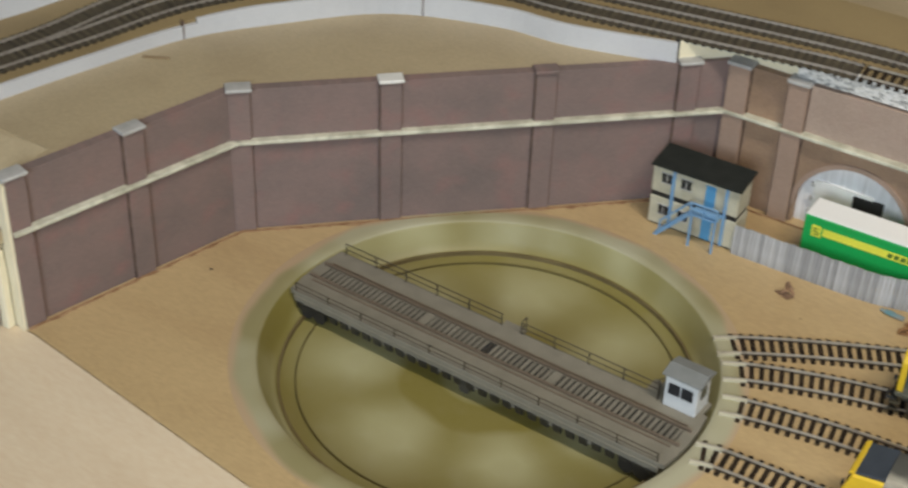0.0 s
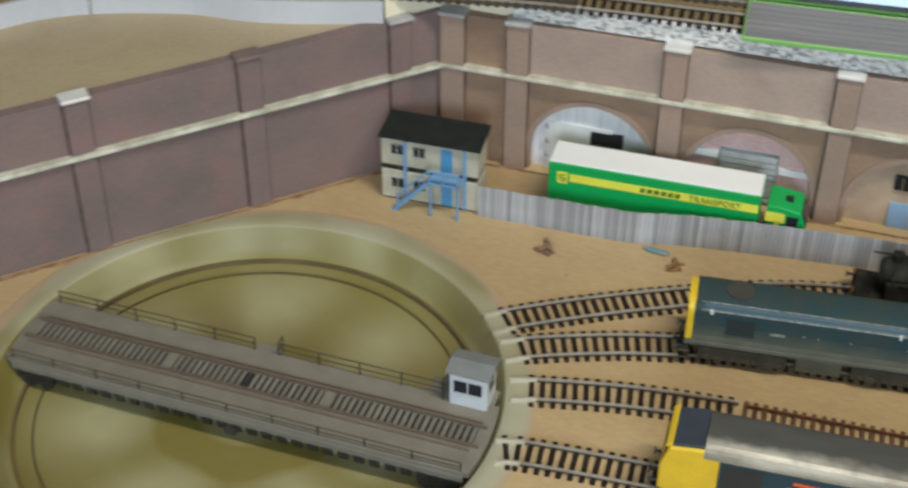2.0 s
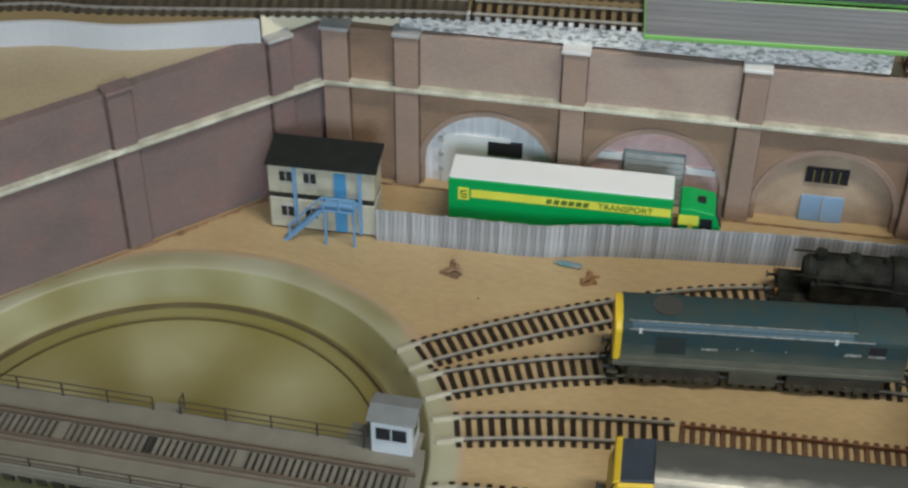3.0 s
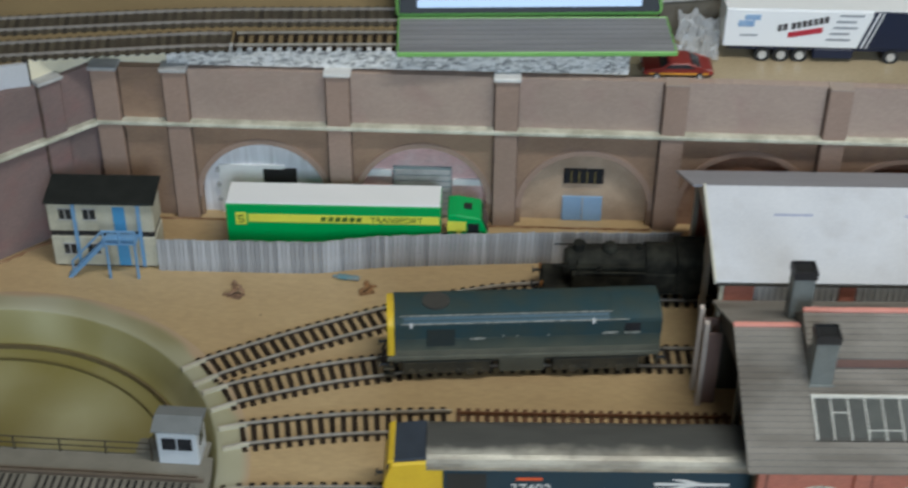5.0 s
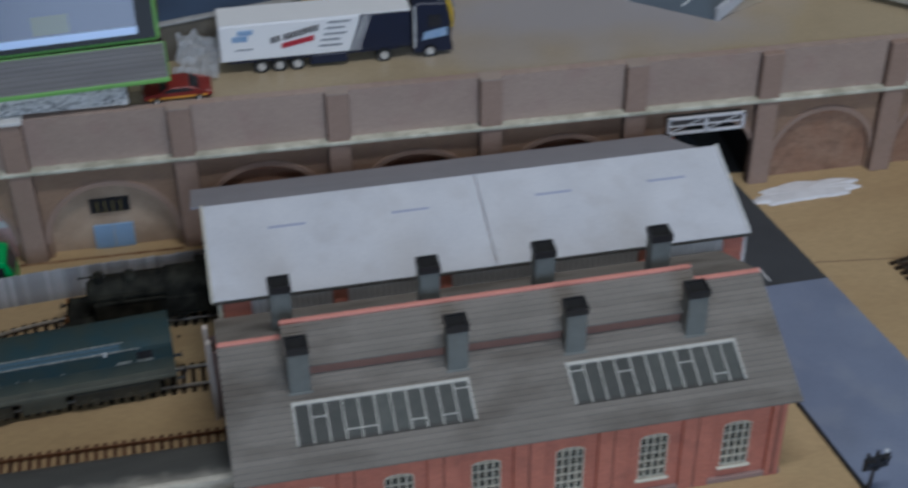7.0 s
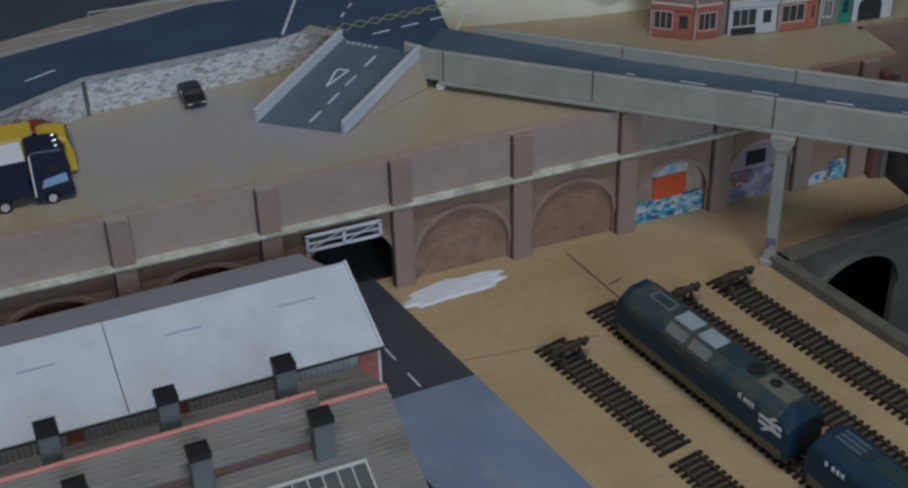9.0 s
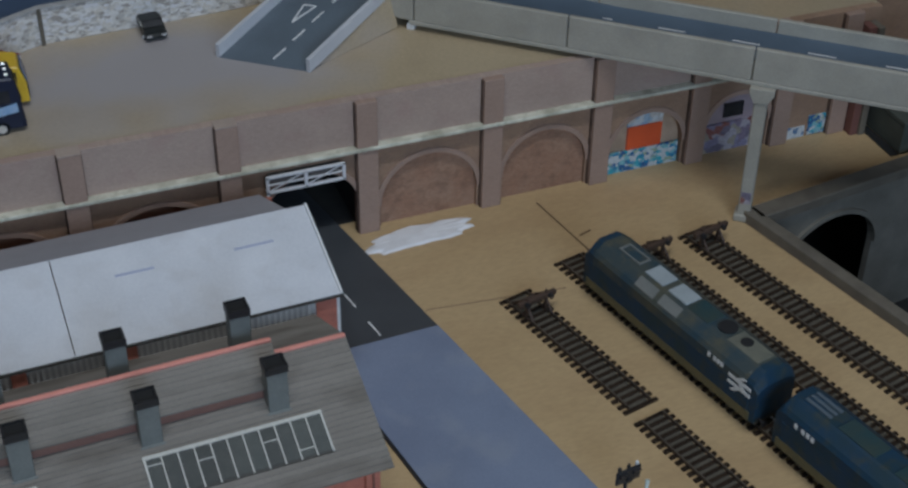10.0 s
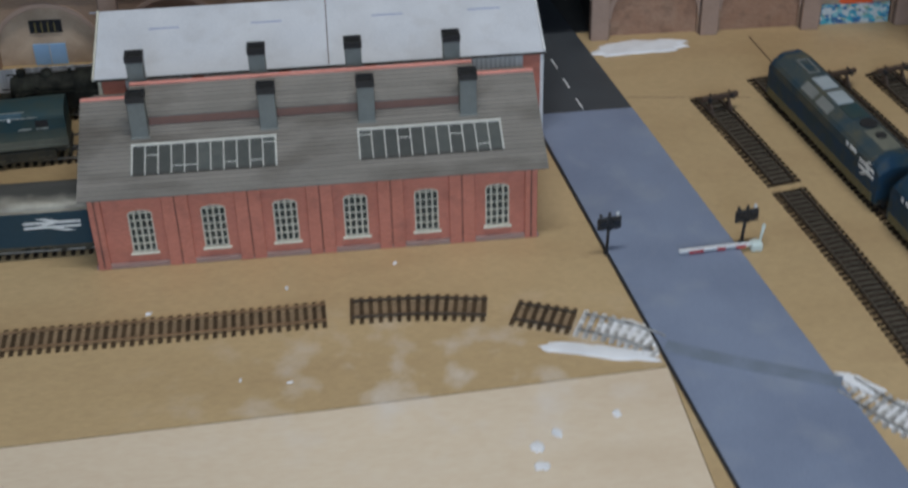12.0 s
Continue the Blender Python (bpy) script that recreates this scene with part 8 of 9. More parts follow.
for k in range(4):
    flat_stroke((0.616 + k * 0.026, 1.068 + k * 0.003), (0.631 + k * 0.026, 1.0695 + k * 0.003), 0.0014)
flat_stroke((0.6973, 1.0722), (0.6655, 1.0253), 0.0014)
for k in range(4):
    flat_stroke((0.20 + k * 0.048, 1.039 + k * 0.019), (0.224 + k * 0.048, 1.0485 + k * 0.019), 0.0015)
HATCH = mat("hatch_yellow_green", (0.42, 0.42, 0.16), (0.3, 0.32, 0.12), 0.6, scale=120)
for k in range(9):
    flat_stroke((0.574 + k * 0.013, 1.0800 + k * 0.0014), (0.587 + k * 0.013, 1.0950 + k * 0.0007), 0.0010, HATCH)
    flat_stroke((0.587 + k * 0.013, 1.0800 + k * 0.0014), (0.574 + k * 0.013, 1.0950 + k * 0.0007), 0.0010, HATCH)
tagged(finish("trim_upper", sheet([(0.6840, 1.1135), (0.6860, 1.1095), (0.8121, 1.0825), (0.8719, 1.0747), (1.5, 1.0495), (1.5, 1.0540), (0.8719, 1.0792), (0.8121, 1.0870), (0.6880, 1.1145)], ZP, 0.0002, HU + 0.001), CREAM), "cream painted edge of the upper road board", "trim", kind="structure")
tagged(finish("kerb_upper", sheet([(0.6860, 1.1190), (0.8121, 1.0920), (0.8719, 1.0840), (1.5, 1.059), (1.5, 1.063), (0.8719, 1.0880), (0.8121, 1.0960), (0.6860, 1.123)], ZU, 0.0001, 0.0016), GREYCARD), "pale kerb on the upper road's edge", "kerb", kind="structure")
bm = bmesh.new()
tis = []
for i in range(25):
    u = i / 24
    x = 0.812 + 0.056 * u
    ye, row = 1.0825 - 0.1300 * (x - 0.8121), []
    for j in range(13):
        v = j / 12
        droop = 0.010 + 0.008 * noise.noise(Vector((u * 4, 0.3, 2)))
        y = ye + 0.012 * (0.45 - v) / 0.45 if v < 0.45 else ye - 0.0016 - 0.004 * (v - 0.45)
        z = 0.0030 + 0.0060 * math.sin(math.pi * u) if v < 0.45 else 0.0030 - droop * (v - 0.45) / 0.55
        row.append(bm.verts.new((x, y - 0.0012 * (1 + noise.noise(Vector((u * 9, v * 7, 5)))), ZU(x) + z + 0.0022 * noise.noise(Vector((u * 11, v * 6, 8))))))
    tis.append(row)
for i in range(24):
    for j in range(12):
        bm.faces.new((tis[i][j], tis[i + 1][j], tis[i + 1][j + 1], tis[i][j + 1]))
ob = finish("tissue", bm, PLASTER)
md = ob.modifiers.new("thickness", "SOLIDIFY")
md.thickness = 0.0006
tagged(ob, "crumpled white paper draped over the edge of the upper road", "paper")

# ---- road bridge ----
br = thing("road_bridge", Matrix(), "pale concrete road bridge with panelled parapets", "bridge")
BP = Vector((0.6440, 1.0140))
bd = (Vector((0.9193, 0.7855)) - BP).normalized()
BANG = math.degrees(math.atan2(bd.y, bd.x))
BL, BW = 0.66, 0.0500
slope = math.degrees(math.atan2(-0.0060 * bd.x, 1.0))


def bpart(name, bm, material, label=""):
    ob = part(name, bm, material, br, label)
    ob.matrix_basis = pose(BP.x, BP.y, ZP(BP.x), 0, -slope, BANG)
    return ob


CONCP = mat("bridge_concrete", (0.385, 0.362, 0.305), (0.32, 0.30, 0.25), 0.65, scale=35, amount=0.8, dirt=(0.30, 0.29, 0.26), dirt_amt=0.4)
BROAD = mat("bridge_tarmac", (0.098, 0.135, 0.185), (0.075, 0.105, 0.145), 0.6, scale=25, grain=1000, amount=0.8)
bpart("deck", box(0.0, BL, 0.0025, BW - 0.0025, 0.0075, 0.0225), CONCP)
bpart("road_surface", prism([(-0.006, 0.0225), (BL, 0.0225), (BL, 0.0238), (0.16, 0.0238), (0.02, 0.0296), (-0.006, 0.0300)], 1, 0.0029, BW - 0.0029), BROAD, "blue-grey bridge carriageway")
bpart("soffit_lip", box(0.008, BL, -0.0015, 0.004, 0.0050, 0.0085, 0.0006), CONCP)
bpart("soffit_lip", box(0.008, BL, BW - 0.004, BW + 0.0015, 0.0050, 0.0085, 0.0006), CONCP)
x = 0.0
for k, ln in enumerate((0.012, 0.1205, 0.1375, 0.137, 0.137, 0.11)):
    bpart("parapet_panel", box(x + 0.0005, x + ln - 0.0005, -0.0012, 0.0028, 0.0085, 0.0345, 0.0006), CONCP, "pale concrete parapet panel")
    x += ln
x = 0.024
for k, ln in enumerate((0.120, 0.1345, 0.137, 0.137, 0.10)):
    bpart("parapet_panel", box(x + 0.0005, x + ln - 0.0005, BW - 0.0028, BW + 0.0012, 0.0085, 0.0345, 0.0006), CONCP, "pale concrete parapet panel")
    x += ln
for k in range(9):
    bpart("road_line", box(0.03 + k * 0.055, 0.05 + k * 0.055, BW / 2 - 0.0007, BW / 2 + 0.0007, 0.0238, 0.0241), WHITEP)
bpart("parapet_link", prism([(-0.0200, 0.0150), (0.0010, 0.0085), (0.0010, 0.0345), (-0.0200, 0.0378)], 1, -0.0012, 0.0028, bev=0.0004), CONCP)
bpart("bearing", box(0.006, 0.012, 0.000, 0.006, -0.0002, 0.0052, 0.0005), WHITEP)
PP = Vector((0.8590, 0.8355))
pz = ZP(BP.x) + 0.0050 - 0.0060 * (PP.x - BP.x)
pr_ = thing("bridge_pier", pose(PP.x, PP.y, 0, 0, 0, BANG), "slender pale concrete bridge pier with a sprayed tag", "pier")
part("shaft", box(-0.0048, 0.0048, -0.0048, 0.0048, 0.005, pz - 0.006, 0.0008), CONCP, pr_)
part("capital", prism([(-0.0050, pz - 0.012), (0.0050, pz - 0.012), (0.0090, pz - 0.0045), (0.0090, pz), (-0.0090, pz), (-0.0090, pz - 0.0045)], 1, -0.0058, 0.0058, bev=0.0004), CONCP, pr_)
part("foot", box(-0.0072, 0.0072, -0.0072, 0.0072, 0, 0.006, 0.0008), CONCP, pr_)
part("spray_tag", box(-0.0036, 0.0038, -0.00515, -0.0046, 0.016, 0.026), TAG2, pr_, "small violet sprayed tag")

# wall past the bridge
tagged(finish("wall_beyond", prism([(1.0150, 0), (1.40, 0), (1.40, ZP(1.40)), (1.0150, ZP(1.015))], 1, 0.9690, 0.9745), BRICK_N), "brown brick wall beyond the bridge", "wall", kind="structure")
tagged(finish("wall_return", box(1.0140, 1.0200, 0.9210, 0.9688, 0, ZP(1.02)), BRICK_N), "brown brick return wall", "wall", kind="structure")

SLEEVE = mat("sleeve_green_grey", (0.075, 0.085, 0.072), (0.05, 0.058, 0.05), 0.6, scale=40, amount=0.9)
# flat black strip on the board paints the slot's shade
tagged(finish("gap_beyond", box(1.0150, 1.0230, 0.8680, 0.9195, 0.0002, 0.0008), DARK), "black strip painted as the unlit gap beside the green-grey beam", "gap", kind="structure")
bm = box(1.0230, 1.0980, 0.8680, 0.9195, 0.0004, 0.0260, 0.0012)
box(1.0225, 1.0280, 0.8680, 0.9195, 0.0260, 0.0300, 0.0006, bm=bm)
tagged(finish("trim_beam", bm, SLEEVE), "dark green-grey beam along the yard's end", "beam", kind="structure")
tagged(finish("wall_end_post", box(1.0010, 1.0080, 0.9070, 0.9192, 0.0, 0.100, 0.0005), mat("brick_dark_red", (0.17, 0.075, 0.06), (0.13, 0.06, 0.05), 0.75, scale=60)), "dark red brick post at the wall's end", "post", kind="structure")
tagged(finish("wall_end_edge", box(1.0082, 1.0140, 0.9050, 0.9192, 0.0, 0.100, 0.0005), PARA), "brown-grey edge of the wall's end", "post", kind="structure")

# ---- row of shops ----
SHOPRED = mat("shop_red", (0.48, 0.16, 0.11), (0.38, 0.12, 0.085), 0.45, scale=90)
SHOPB = brick_mat("shop_brick", (0.30, 0.25, 0.20), (0.25, 0.205, 0.165), (0.8, 0.75, 0.7))
SHOPW = mat("shop_white", (0.66, 0.65, 0.62), (0.56, 0.55, 0.52), 0.5, scale=90)
GREEND = mat("door_green", (0.03, 0.28, 0.20), None, 0.45)
SHOPGL = mat("shop_glass", (0.035, 0.045, 0.045), (0.09, 0.09, 0.08), 0.12, scale=160, bump=0)


PINKW = mat("frame_pinkish", (0.66, 0.47, 0.42), (0.56, 0.36, 0.31), 0.5, scale=120)
SHOPDK = mat("shop_dark", (0.03, 0.032, 0.034), (0.05, 0.05, 0.05), 0.5, scale=120)


def glazed(th, name, x0, x1, z0, z1, frame, bars=2, y=-0.0010):
    """A dark pane set in a proud frame with glazing bars."""
    wn_ = part(name, box(x0, x1, y, y + 0.0020, z0, z1), SHOPGL, th, "dark shop window" if x1 - x0 > 0.008 else "")
    bm = box(x0 - 0.0009, x1 + 0.0009, y - 0.0008, y + 0.0012, z1, z1 + 0.0012)
    box(x0 - 0.0009, x1 + 0.0009, y - 0.0010, y + 0.0012, z0 - 0.0010, z0, bm=bm)
    box(x0 - 0.0009, x0, y - 0.0008, y + 0.0012, z0, z1, bm=bm)
    box(x1, x1 + 0.0009, y - 0.0008, y + 0.0012, z0, z1, bm=bm)
    part("window_frame", bm, frame, wn_)
    for k in range(1, bars):
        xk = x0 + (x1 - x0) * k / bars
        part("glazing_bar", box(xk - 0.0003, xk + 0.0003, y - 0.0005, y + 0.0004, z0, z1), frame, wn_)


def shop(p, q, trim, upper_mat, label, frame, door=None, front=(0.0, 1.0), pane=None, fascia=None, riser=None, arch=False):
    """front, door and pane are stretches of the frontage, from 0 to 1."""
    p, q = Vector(p), Vector(q)
    L_ = (q - p).length
    th = thing("shop", pose(p.x, p.y, ZP(p.x) + 0.0002, 0, 0, math.degrees(math.atan2(q.y - p.y, q.x - p.x))), label, "shop", "row of shops")
    part("wall", box(0.0, L_, 0.0015, 0.045, 0, 0.072, 0.0003), upper_mat, th)
    part("shopfront", box(front[0] * L_ + 0.0006, front[1] * L_ - 0.0006, -0.0008, 0.0020, 0, 0.0300, 0.0004), trim, th, "painted shopfront")
    part("fascia_board", box(front[0] * L_, front[1] * L_, -0.0026, 0.0004, 0.0262, 0.0306, 0.0004), fascia or trim, th)
    part("fascia_cap", box(front[0] * L_ - 0.0004, front[1] * L_ + 0.0004, -0.0034, 0.0004, 0.0306, 0.0316, 0.0003), frame, th)
    if pane:
        glazed(th, "shop_window", pane[0] * L_, pane[1] * L_, 0.0085, 0.0235, frame, 3)
        part("stall_riser", box(pane[0] * L_ - 0.0008, pane[1] * L_ + 0.0008, -0.0016, 0.0004, 0.0005, 0.0072, 0.0003), riser or trim, th)
    if door:
        d = part("door", box(door[0] * L_, door[1] * L_, -0.0016, 0.0014, 0.0005, 0.0240), door[2], th)
        part("door_pane", box(door[0] * L_ + 0.0026, door[1] * L_ - 0.0026, -0.0020, -0.0010, 0.0100, 0.0215), SHOPGL if not arch else door[2], d)
    if arch:
        pts = [(0.12 * L_, 0.0004), (0.70 * L_, 0.0004)] + [(0.41 * L_ + 0.29 * L_ * math.cos(math.pi * k / 14), 0.0130 + 0.0095 * math.sin(math.pi * k / 14)) for k in range(15)]
        part("archway", prism(pts, 1, -0.0014, 0.0004), SHOPDK, th, "dark open archway")
    for k in range(2):
        xk = L_ * (0.22 + 0.42 * k)
        glazed(th, "window", xk, xk + min(0.0085, L_ * 0.24), 0.0420, 0.0560, SHOPW, 2, 0.0010)
    part("corner_post", box(-0.0006, 0.0006, -0.0012, 0.0030, 0, 0.072), frame, th)
    part("roof", prism([(-0.002, 0.0715), (0.047, 0.0715), (0.0225, 0.0900)], 0, -0.0005, L_ + 0.0005), SLATE, th)
    return th


shop((0.8485, 1.0290), (0.8762, 1.0080), SHOPRED, SHOPB, "red corner shop with brown brick upper floor", PINKW, (0.60, 0.96, SHOPRED), pane=(0.08, 0.50))
shop((0.8778, 1.0075), (0.9062, 1.0038), SHOPRED, SHOPB, "red-fronted shop with a pale framed window", PINKW, front=(0.0, 0.78), pane=(0.10, 0.62))
shop((0.9078, 1.0030), (0.9485, 0.9938), SHOPW, SHOPB, "white-fronted shop with a dark window", SHOPW, (0.62, 0.92, SHOPW), pane=(0.06, 0.54), riser=SHOPDK)
shop((0.9500, 0.9936), (0.9850, 0.9890), SHOPRED, SHOPB, "dull red shop with a cream fascia", PINKW, (0.74, 0.94, SHOPRED), pane=(0.06, 0.62), fascia=FRAMEC)
shop((0.9868, 0.9888), (1.0160, 0.9860), SHOPB, SHOPB, "brown brick shop with a green door", SHOPW, (0.60, 0.95, GREEND), pane=(0.10, 0.34))
shop((1.0178, 0.9858), (1.0540, 0.9805), SHOPW, SHOPW, "pale shop with a dark archway", SHOPW, arch=True)

# ---- road vehicles above ----
NAVY = mat("lorry_navy", (0.008, 0.014, 0.040), (0.008, 0.013, 0.032), 0.45, scale=60, amount=0.4, bump=0.02)
REDL = mat("lorry_red_bar", (0.50, 0.03, 0.05), None, 0.4, bump=0.0)
PALEB = mat("emblem_pale_blue", (0.25, 0.40, 0.62), (0.5, 0.6, 0.72), 0.4, scale=200)
GREYL = mat("lettering_grey", (0.30, 0.31, 0.34), None, 0.5)
lw = thing("lorry", pose(0.1920, 0.9555, ZP(0.27), 0, 0.34, 0.6) @ Matrix.Scale(0.975, 4), "white and navy articulated lorry on the raised ground", "lorry", "lorries")
TL, TW, T0, T1 = 0.1380, 0.0280, 0.0120, 0.0405
tr = part("trailer", box(0, 0.1010, 0, TW, T0, T1, 0.0006), LWHITE, lw, "white box trailer")
part("trailer_front", box(0.1010, TL, 0, TW, T0, T1, 0.0006), NAVY, tr, "navy front of the trailer")
part("trailer_roof", box(0.0, TL, 0.0003, TW - 0.0003, T1, T1 + 0.0007), LWHITE, tr)
bm = prism([(0.1000, T0 + 0.0006), (0.1090, T1 - 0.0006), (0.1020, T1 - 0.0006), (0.0930, T0 + 0.0006)], 1, -0.0003, 0.0003)
part("slant_panel", bm, NAVY, tr)
part("slant_stripe", prism([(0.0965, T0 + 0.0008), (0.1055, T1 - 0.0008), (0.1042, T1 - 0.0008), (0.0952, T0 + 0.0008)], 1, -0.0006, 0.0002), LWHITE, tr)
part("slant_stripe", prism([(0.0995, T0 + 0.0008), (0.1085, T1 - 0.0008), (0.1077, T1 - 0.0008), (0.0987, T0 + 0.0008)], 1, -0.0006, 0.0002), LWHITE, tr)
bm = box(0.0090, 0.0200, -0.0004, 0.0002, 0.0275, 0.0320, 0.0002)
box(0.0130, 0.0240, -0.0004, 0.0002, 0.0325, 0.0365, 0.0002, bm=bm)
part("emblem", bm, PALEB, tr, "pale blue emblem shapes")
part("lettering_bar", box(0.0110, 0.0230, -0.0004, 0.0002, 0.0205, 0.0215), GREYL, tr)
bm = bmesh.new()
for k in range(9):
    xk = 0.0365 + k * 0.0037 + (0.0018 if k > 1 else 0)
    zk = 0.0245 + k * 0.00085
    box(xk, xk + 0.0028, -0.0004, 0.0002, zk, zk + 0.0048, bm=bm)
part("lettering_bar", bm, mat("lettering_dark", (0.06, 0.05, 0.05), None, 0.5), tr, "dark slanting lettering shapes")
part("red_bar", prism([(0.0440, 0.0195), (0.0675, 0.0240), (0.0675, 0.0280), (0.0440, 0.0235)], 1, -0.0004, 0.0002), REDL, tr, "red slanting bar")
for k in range(5):
    xk = 0.0740 + (4 - k) * -0.0018 + 0.004
    part("lettering_bar", box(xk, xk + 0.0165 - (k % 2) * 0.003, -0.0004, 0.0002, 0.0180 + k * 0.0046, 0.0194 + k * 0.0046), GREYL, tr)
part("chassis", box(0.004, TL + 0.018, 0.0070, TW - 0.0070, 0.0065, T0), BLACK, lw)
part("side_skirt", box(0.0635, 0.0915, 0.0002, 0.0060, 0.0030, 0.0116, 0.0012), NAVY, lw, "side tank box")
part("side_skirt", box(0.006, 0.128, 0.0012, 0.0024, 0.0095, T0), NAVY, lw)
cx0 = TL + 0.0020
cab = part("cab", prism([(cx0, 0.0040), (cx0, 0.0440), (cx0 + 0.0060, 0.0450), (cx0 + 0.0245, 0.0435), (cx0 + 0.0280, 0.0240), (cx0 + 0.0275, 0.0040)], 1, 0.0006, TW - 0.0006, bev=0.0010), NAVY, lw, "navy cab")
part("windscreen", prism([(cx0 + 0.0256, 0.0380), (cx0 + 0.0278, 0.0250), (cx0 + 0.0287, 0.0252), (cx0 + 0.0264, 0.0382)], 1, 0.0030, TW - 0.0030), GLASSD, cab)
part("cab_stripe", box(cx0 + 0.0003, cx0 + 0.0014, 0.0002, 0.0010, 0.0090, 0.0430), LWHITE, cab)
part("door_mark", box(cx0 - 0.0140, cx0 - 0.0070, 0.0002, 0.0006, 0.0125, 0.0140), WHITEP, cab)
part("bumper", box(cx0 + 0.0270, cx0 + 0.0290, 0.0010, TW - 0.0010, 0.0040, 0.0110, 0.0006), NAVY, cab)
part("side_window", box(cx0 + 0.0105, cx0 + 0.0205, 0.0001, 0.0012, 0.0255, 0.0350), GLASSD, cab)
part("cab_emblem", prism([(cx0 + 0.0060, 0.0150), (cx0 + 0.0250, 0.0175), (cx0 + 0.0245, 0.0245), (cx0 + 0.0080, 0.0215)], 1, 0.0002, 0.0010), PALEB, cab, "pale blue cab flash")
for k in range(3):
    part("roof_lamp", box(cx0 + 0.0195, cx0 + 0.0225, 0.005 + k * 0.008, 0.008 + k * 0.008, 0.0436, 0.0452, 0.0005), HUB, cab)
for x in (0.0285, 0.0415, 0.0545, 0.1180, cx0 + 0.0120):
    for y, s in ((0.0062, -1), (TW - 0.0062, 1)):
        lorry_wheel(lw, x, y, 0.0056, 0.0056, s)

ly = thing("lorry", pose(0.2540, 0.9950, ZP(0.3), 0, 0.34, -3.0), "yellow lorry parked behind another lorry", "lorry", "lorries")
YEL2 = mat("lorry_bright_yellow", (0.72, 0.48, 0.03), (0.62, 0.40, 0.03), 0.35, scale=60, bump=0.02)
part("body", box(0.0, 0.0820, 0, 0.0250, 0.0090, 0.0370, 0.0008), YEL2, ly, "yellow load body")
part("body_top", box(0.0010, 0.0810, 0.0010, 0.0240, 0.0370, 0.0380, 0.0004), YEL2, ly)
yc = part("cab", prism([(0.0850, 0.0040), (0.0850, 0.0330), (0.0920, 0.0345), (0.1050, 0.0320), (0.1090, 0.0190), (0.1095, 0.0040)], 1, 0.0006, 0.0244, bev=0.0010), YEL2, ly, "yellow cab")
part("windscreen", prism([(0.1062, 0.0305), (0.1090, 0.0200), (0.1098, 0.0202), (0.1070, 0.0307)], 1, 0.0030, 0.0220), mat("screen_blue", (0.04, 0.09, 0.20), (0.2, 0.3, 0.42), 0.1, scale=200, bump=0), yc)
part("side_window", box(0.0935, 0.1030, 0.0001, 0.0012, 0.0200, 0.0285), GLASSD, yc)
part("grille", box(0.1088, 0.1100, 0.0040, 0.0210, 0.0060, 0.0150), NAVY, yc)
part("chassis", box(0.003, 0.100, 0.0060, 0.0190, 0.0055, 0.0090), BLACK, ly)
for x in (0.014, 0.028, 0.096):
    for y, s in ((0.0056, -1), (0.0194, 1)):
        lorry_wheel(ly, x, y, 0.0054, 0.0052, s)


def small_car(m, paint, label, L_=0.0520, W=0.0220, H=0.0170, flash=None):
    th = thing("car", m, label, "car", "cars")
    prof = [(0.0, H * 0.22), (0.0, H * 0.56), (L_ * 0.10, H * 0.64), (L_ * 0.24, H * 0.66), (L_ * 0.36, H * 0.98), (L_ * 0.66, H), (L_ * 0.82, H * 0.68), (L_ * 0.98, H * 0.60), (L_, H * 0.50), (L_, H * 0.22)]
    b = part("body", prism(prof, 1, -W / 2, W / 2, bev=0.0010), paint, th)
    part("windscreen", prism([(L_ * 0.255, H * 0.69), (L_ * 0.355, H * 0.95), (L_ * 0.345, H * 1.0), (L_ * 0.245, H * 0.72)], 1, -W * 0.40, W * 0.40), GLASSD, b)
    part("rear_window", prism([(L_ * 0.675, H * 0.96), (L_ * 0.80, H * 0.72), (L_ * 0.812, H * 0.74), (L_ * 0.685, H * 1.0)], 1, -W * 0.40, W * 0.40), GLASSD, b)
    for s in (-1, 1):
        part("side_window", prism([(L_ * 0.30, H * 0.70), (L_ * 0.37, H * 0.93), (L_ * 0.64, H * 0.94), (L_ * 0.74, H * 0.70)], 1, s * W / 2 - 0.0003, s * W / 2 + 0.0003), GLASSD, b)
        for x in (L_ * 0.19, L_ * 0.80):
            lorry_wheel(th, x, s * (W / 2 - 0.0030), H * 0.22, 0.0034, s)
        part("headlight", box(-0.0004, 0.0008, s * W * 0.34 - 0.0020, s * W * 0.34 + 0.0020, H * 0.42, H * 0.52), HUB, b)
    if flash:
        for s in (-1, 1):
            part("side_flash", box(L_ * 0.08, L_ * 0.92, s * W / 2 - 0.0002, s * W / 2 + 0.0004, H * 0.30, H * 0.42), flash, b)
    return th


CARBLK = mat("car_black", (0.012, 0.014, 0.014), (0.025, 0.028, 0.026), 0.3, scale=90, bump=0.02)
CARRED = mat("car_red", (0.24, 0.022, 0.016), (0.16, 0.02, 0.015), 0.35, scale=120, bump=0.02)
ORANGE = mat("flash_orange", (0.80, 0.36, 0.04), None, 0.4, bump=0.0)
small_car(pose(0.4655, 1.0520, ZP(0.466), 0, 0.34, 93), CARBLK, "small black saloon car by the stone wall", 0.0390, 0.0165, 0.0120)
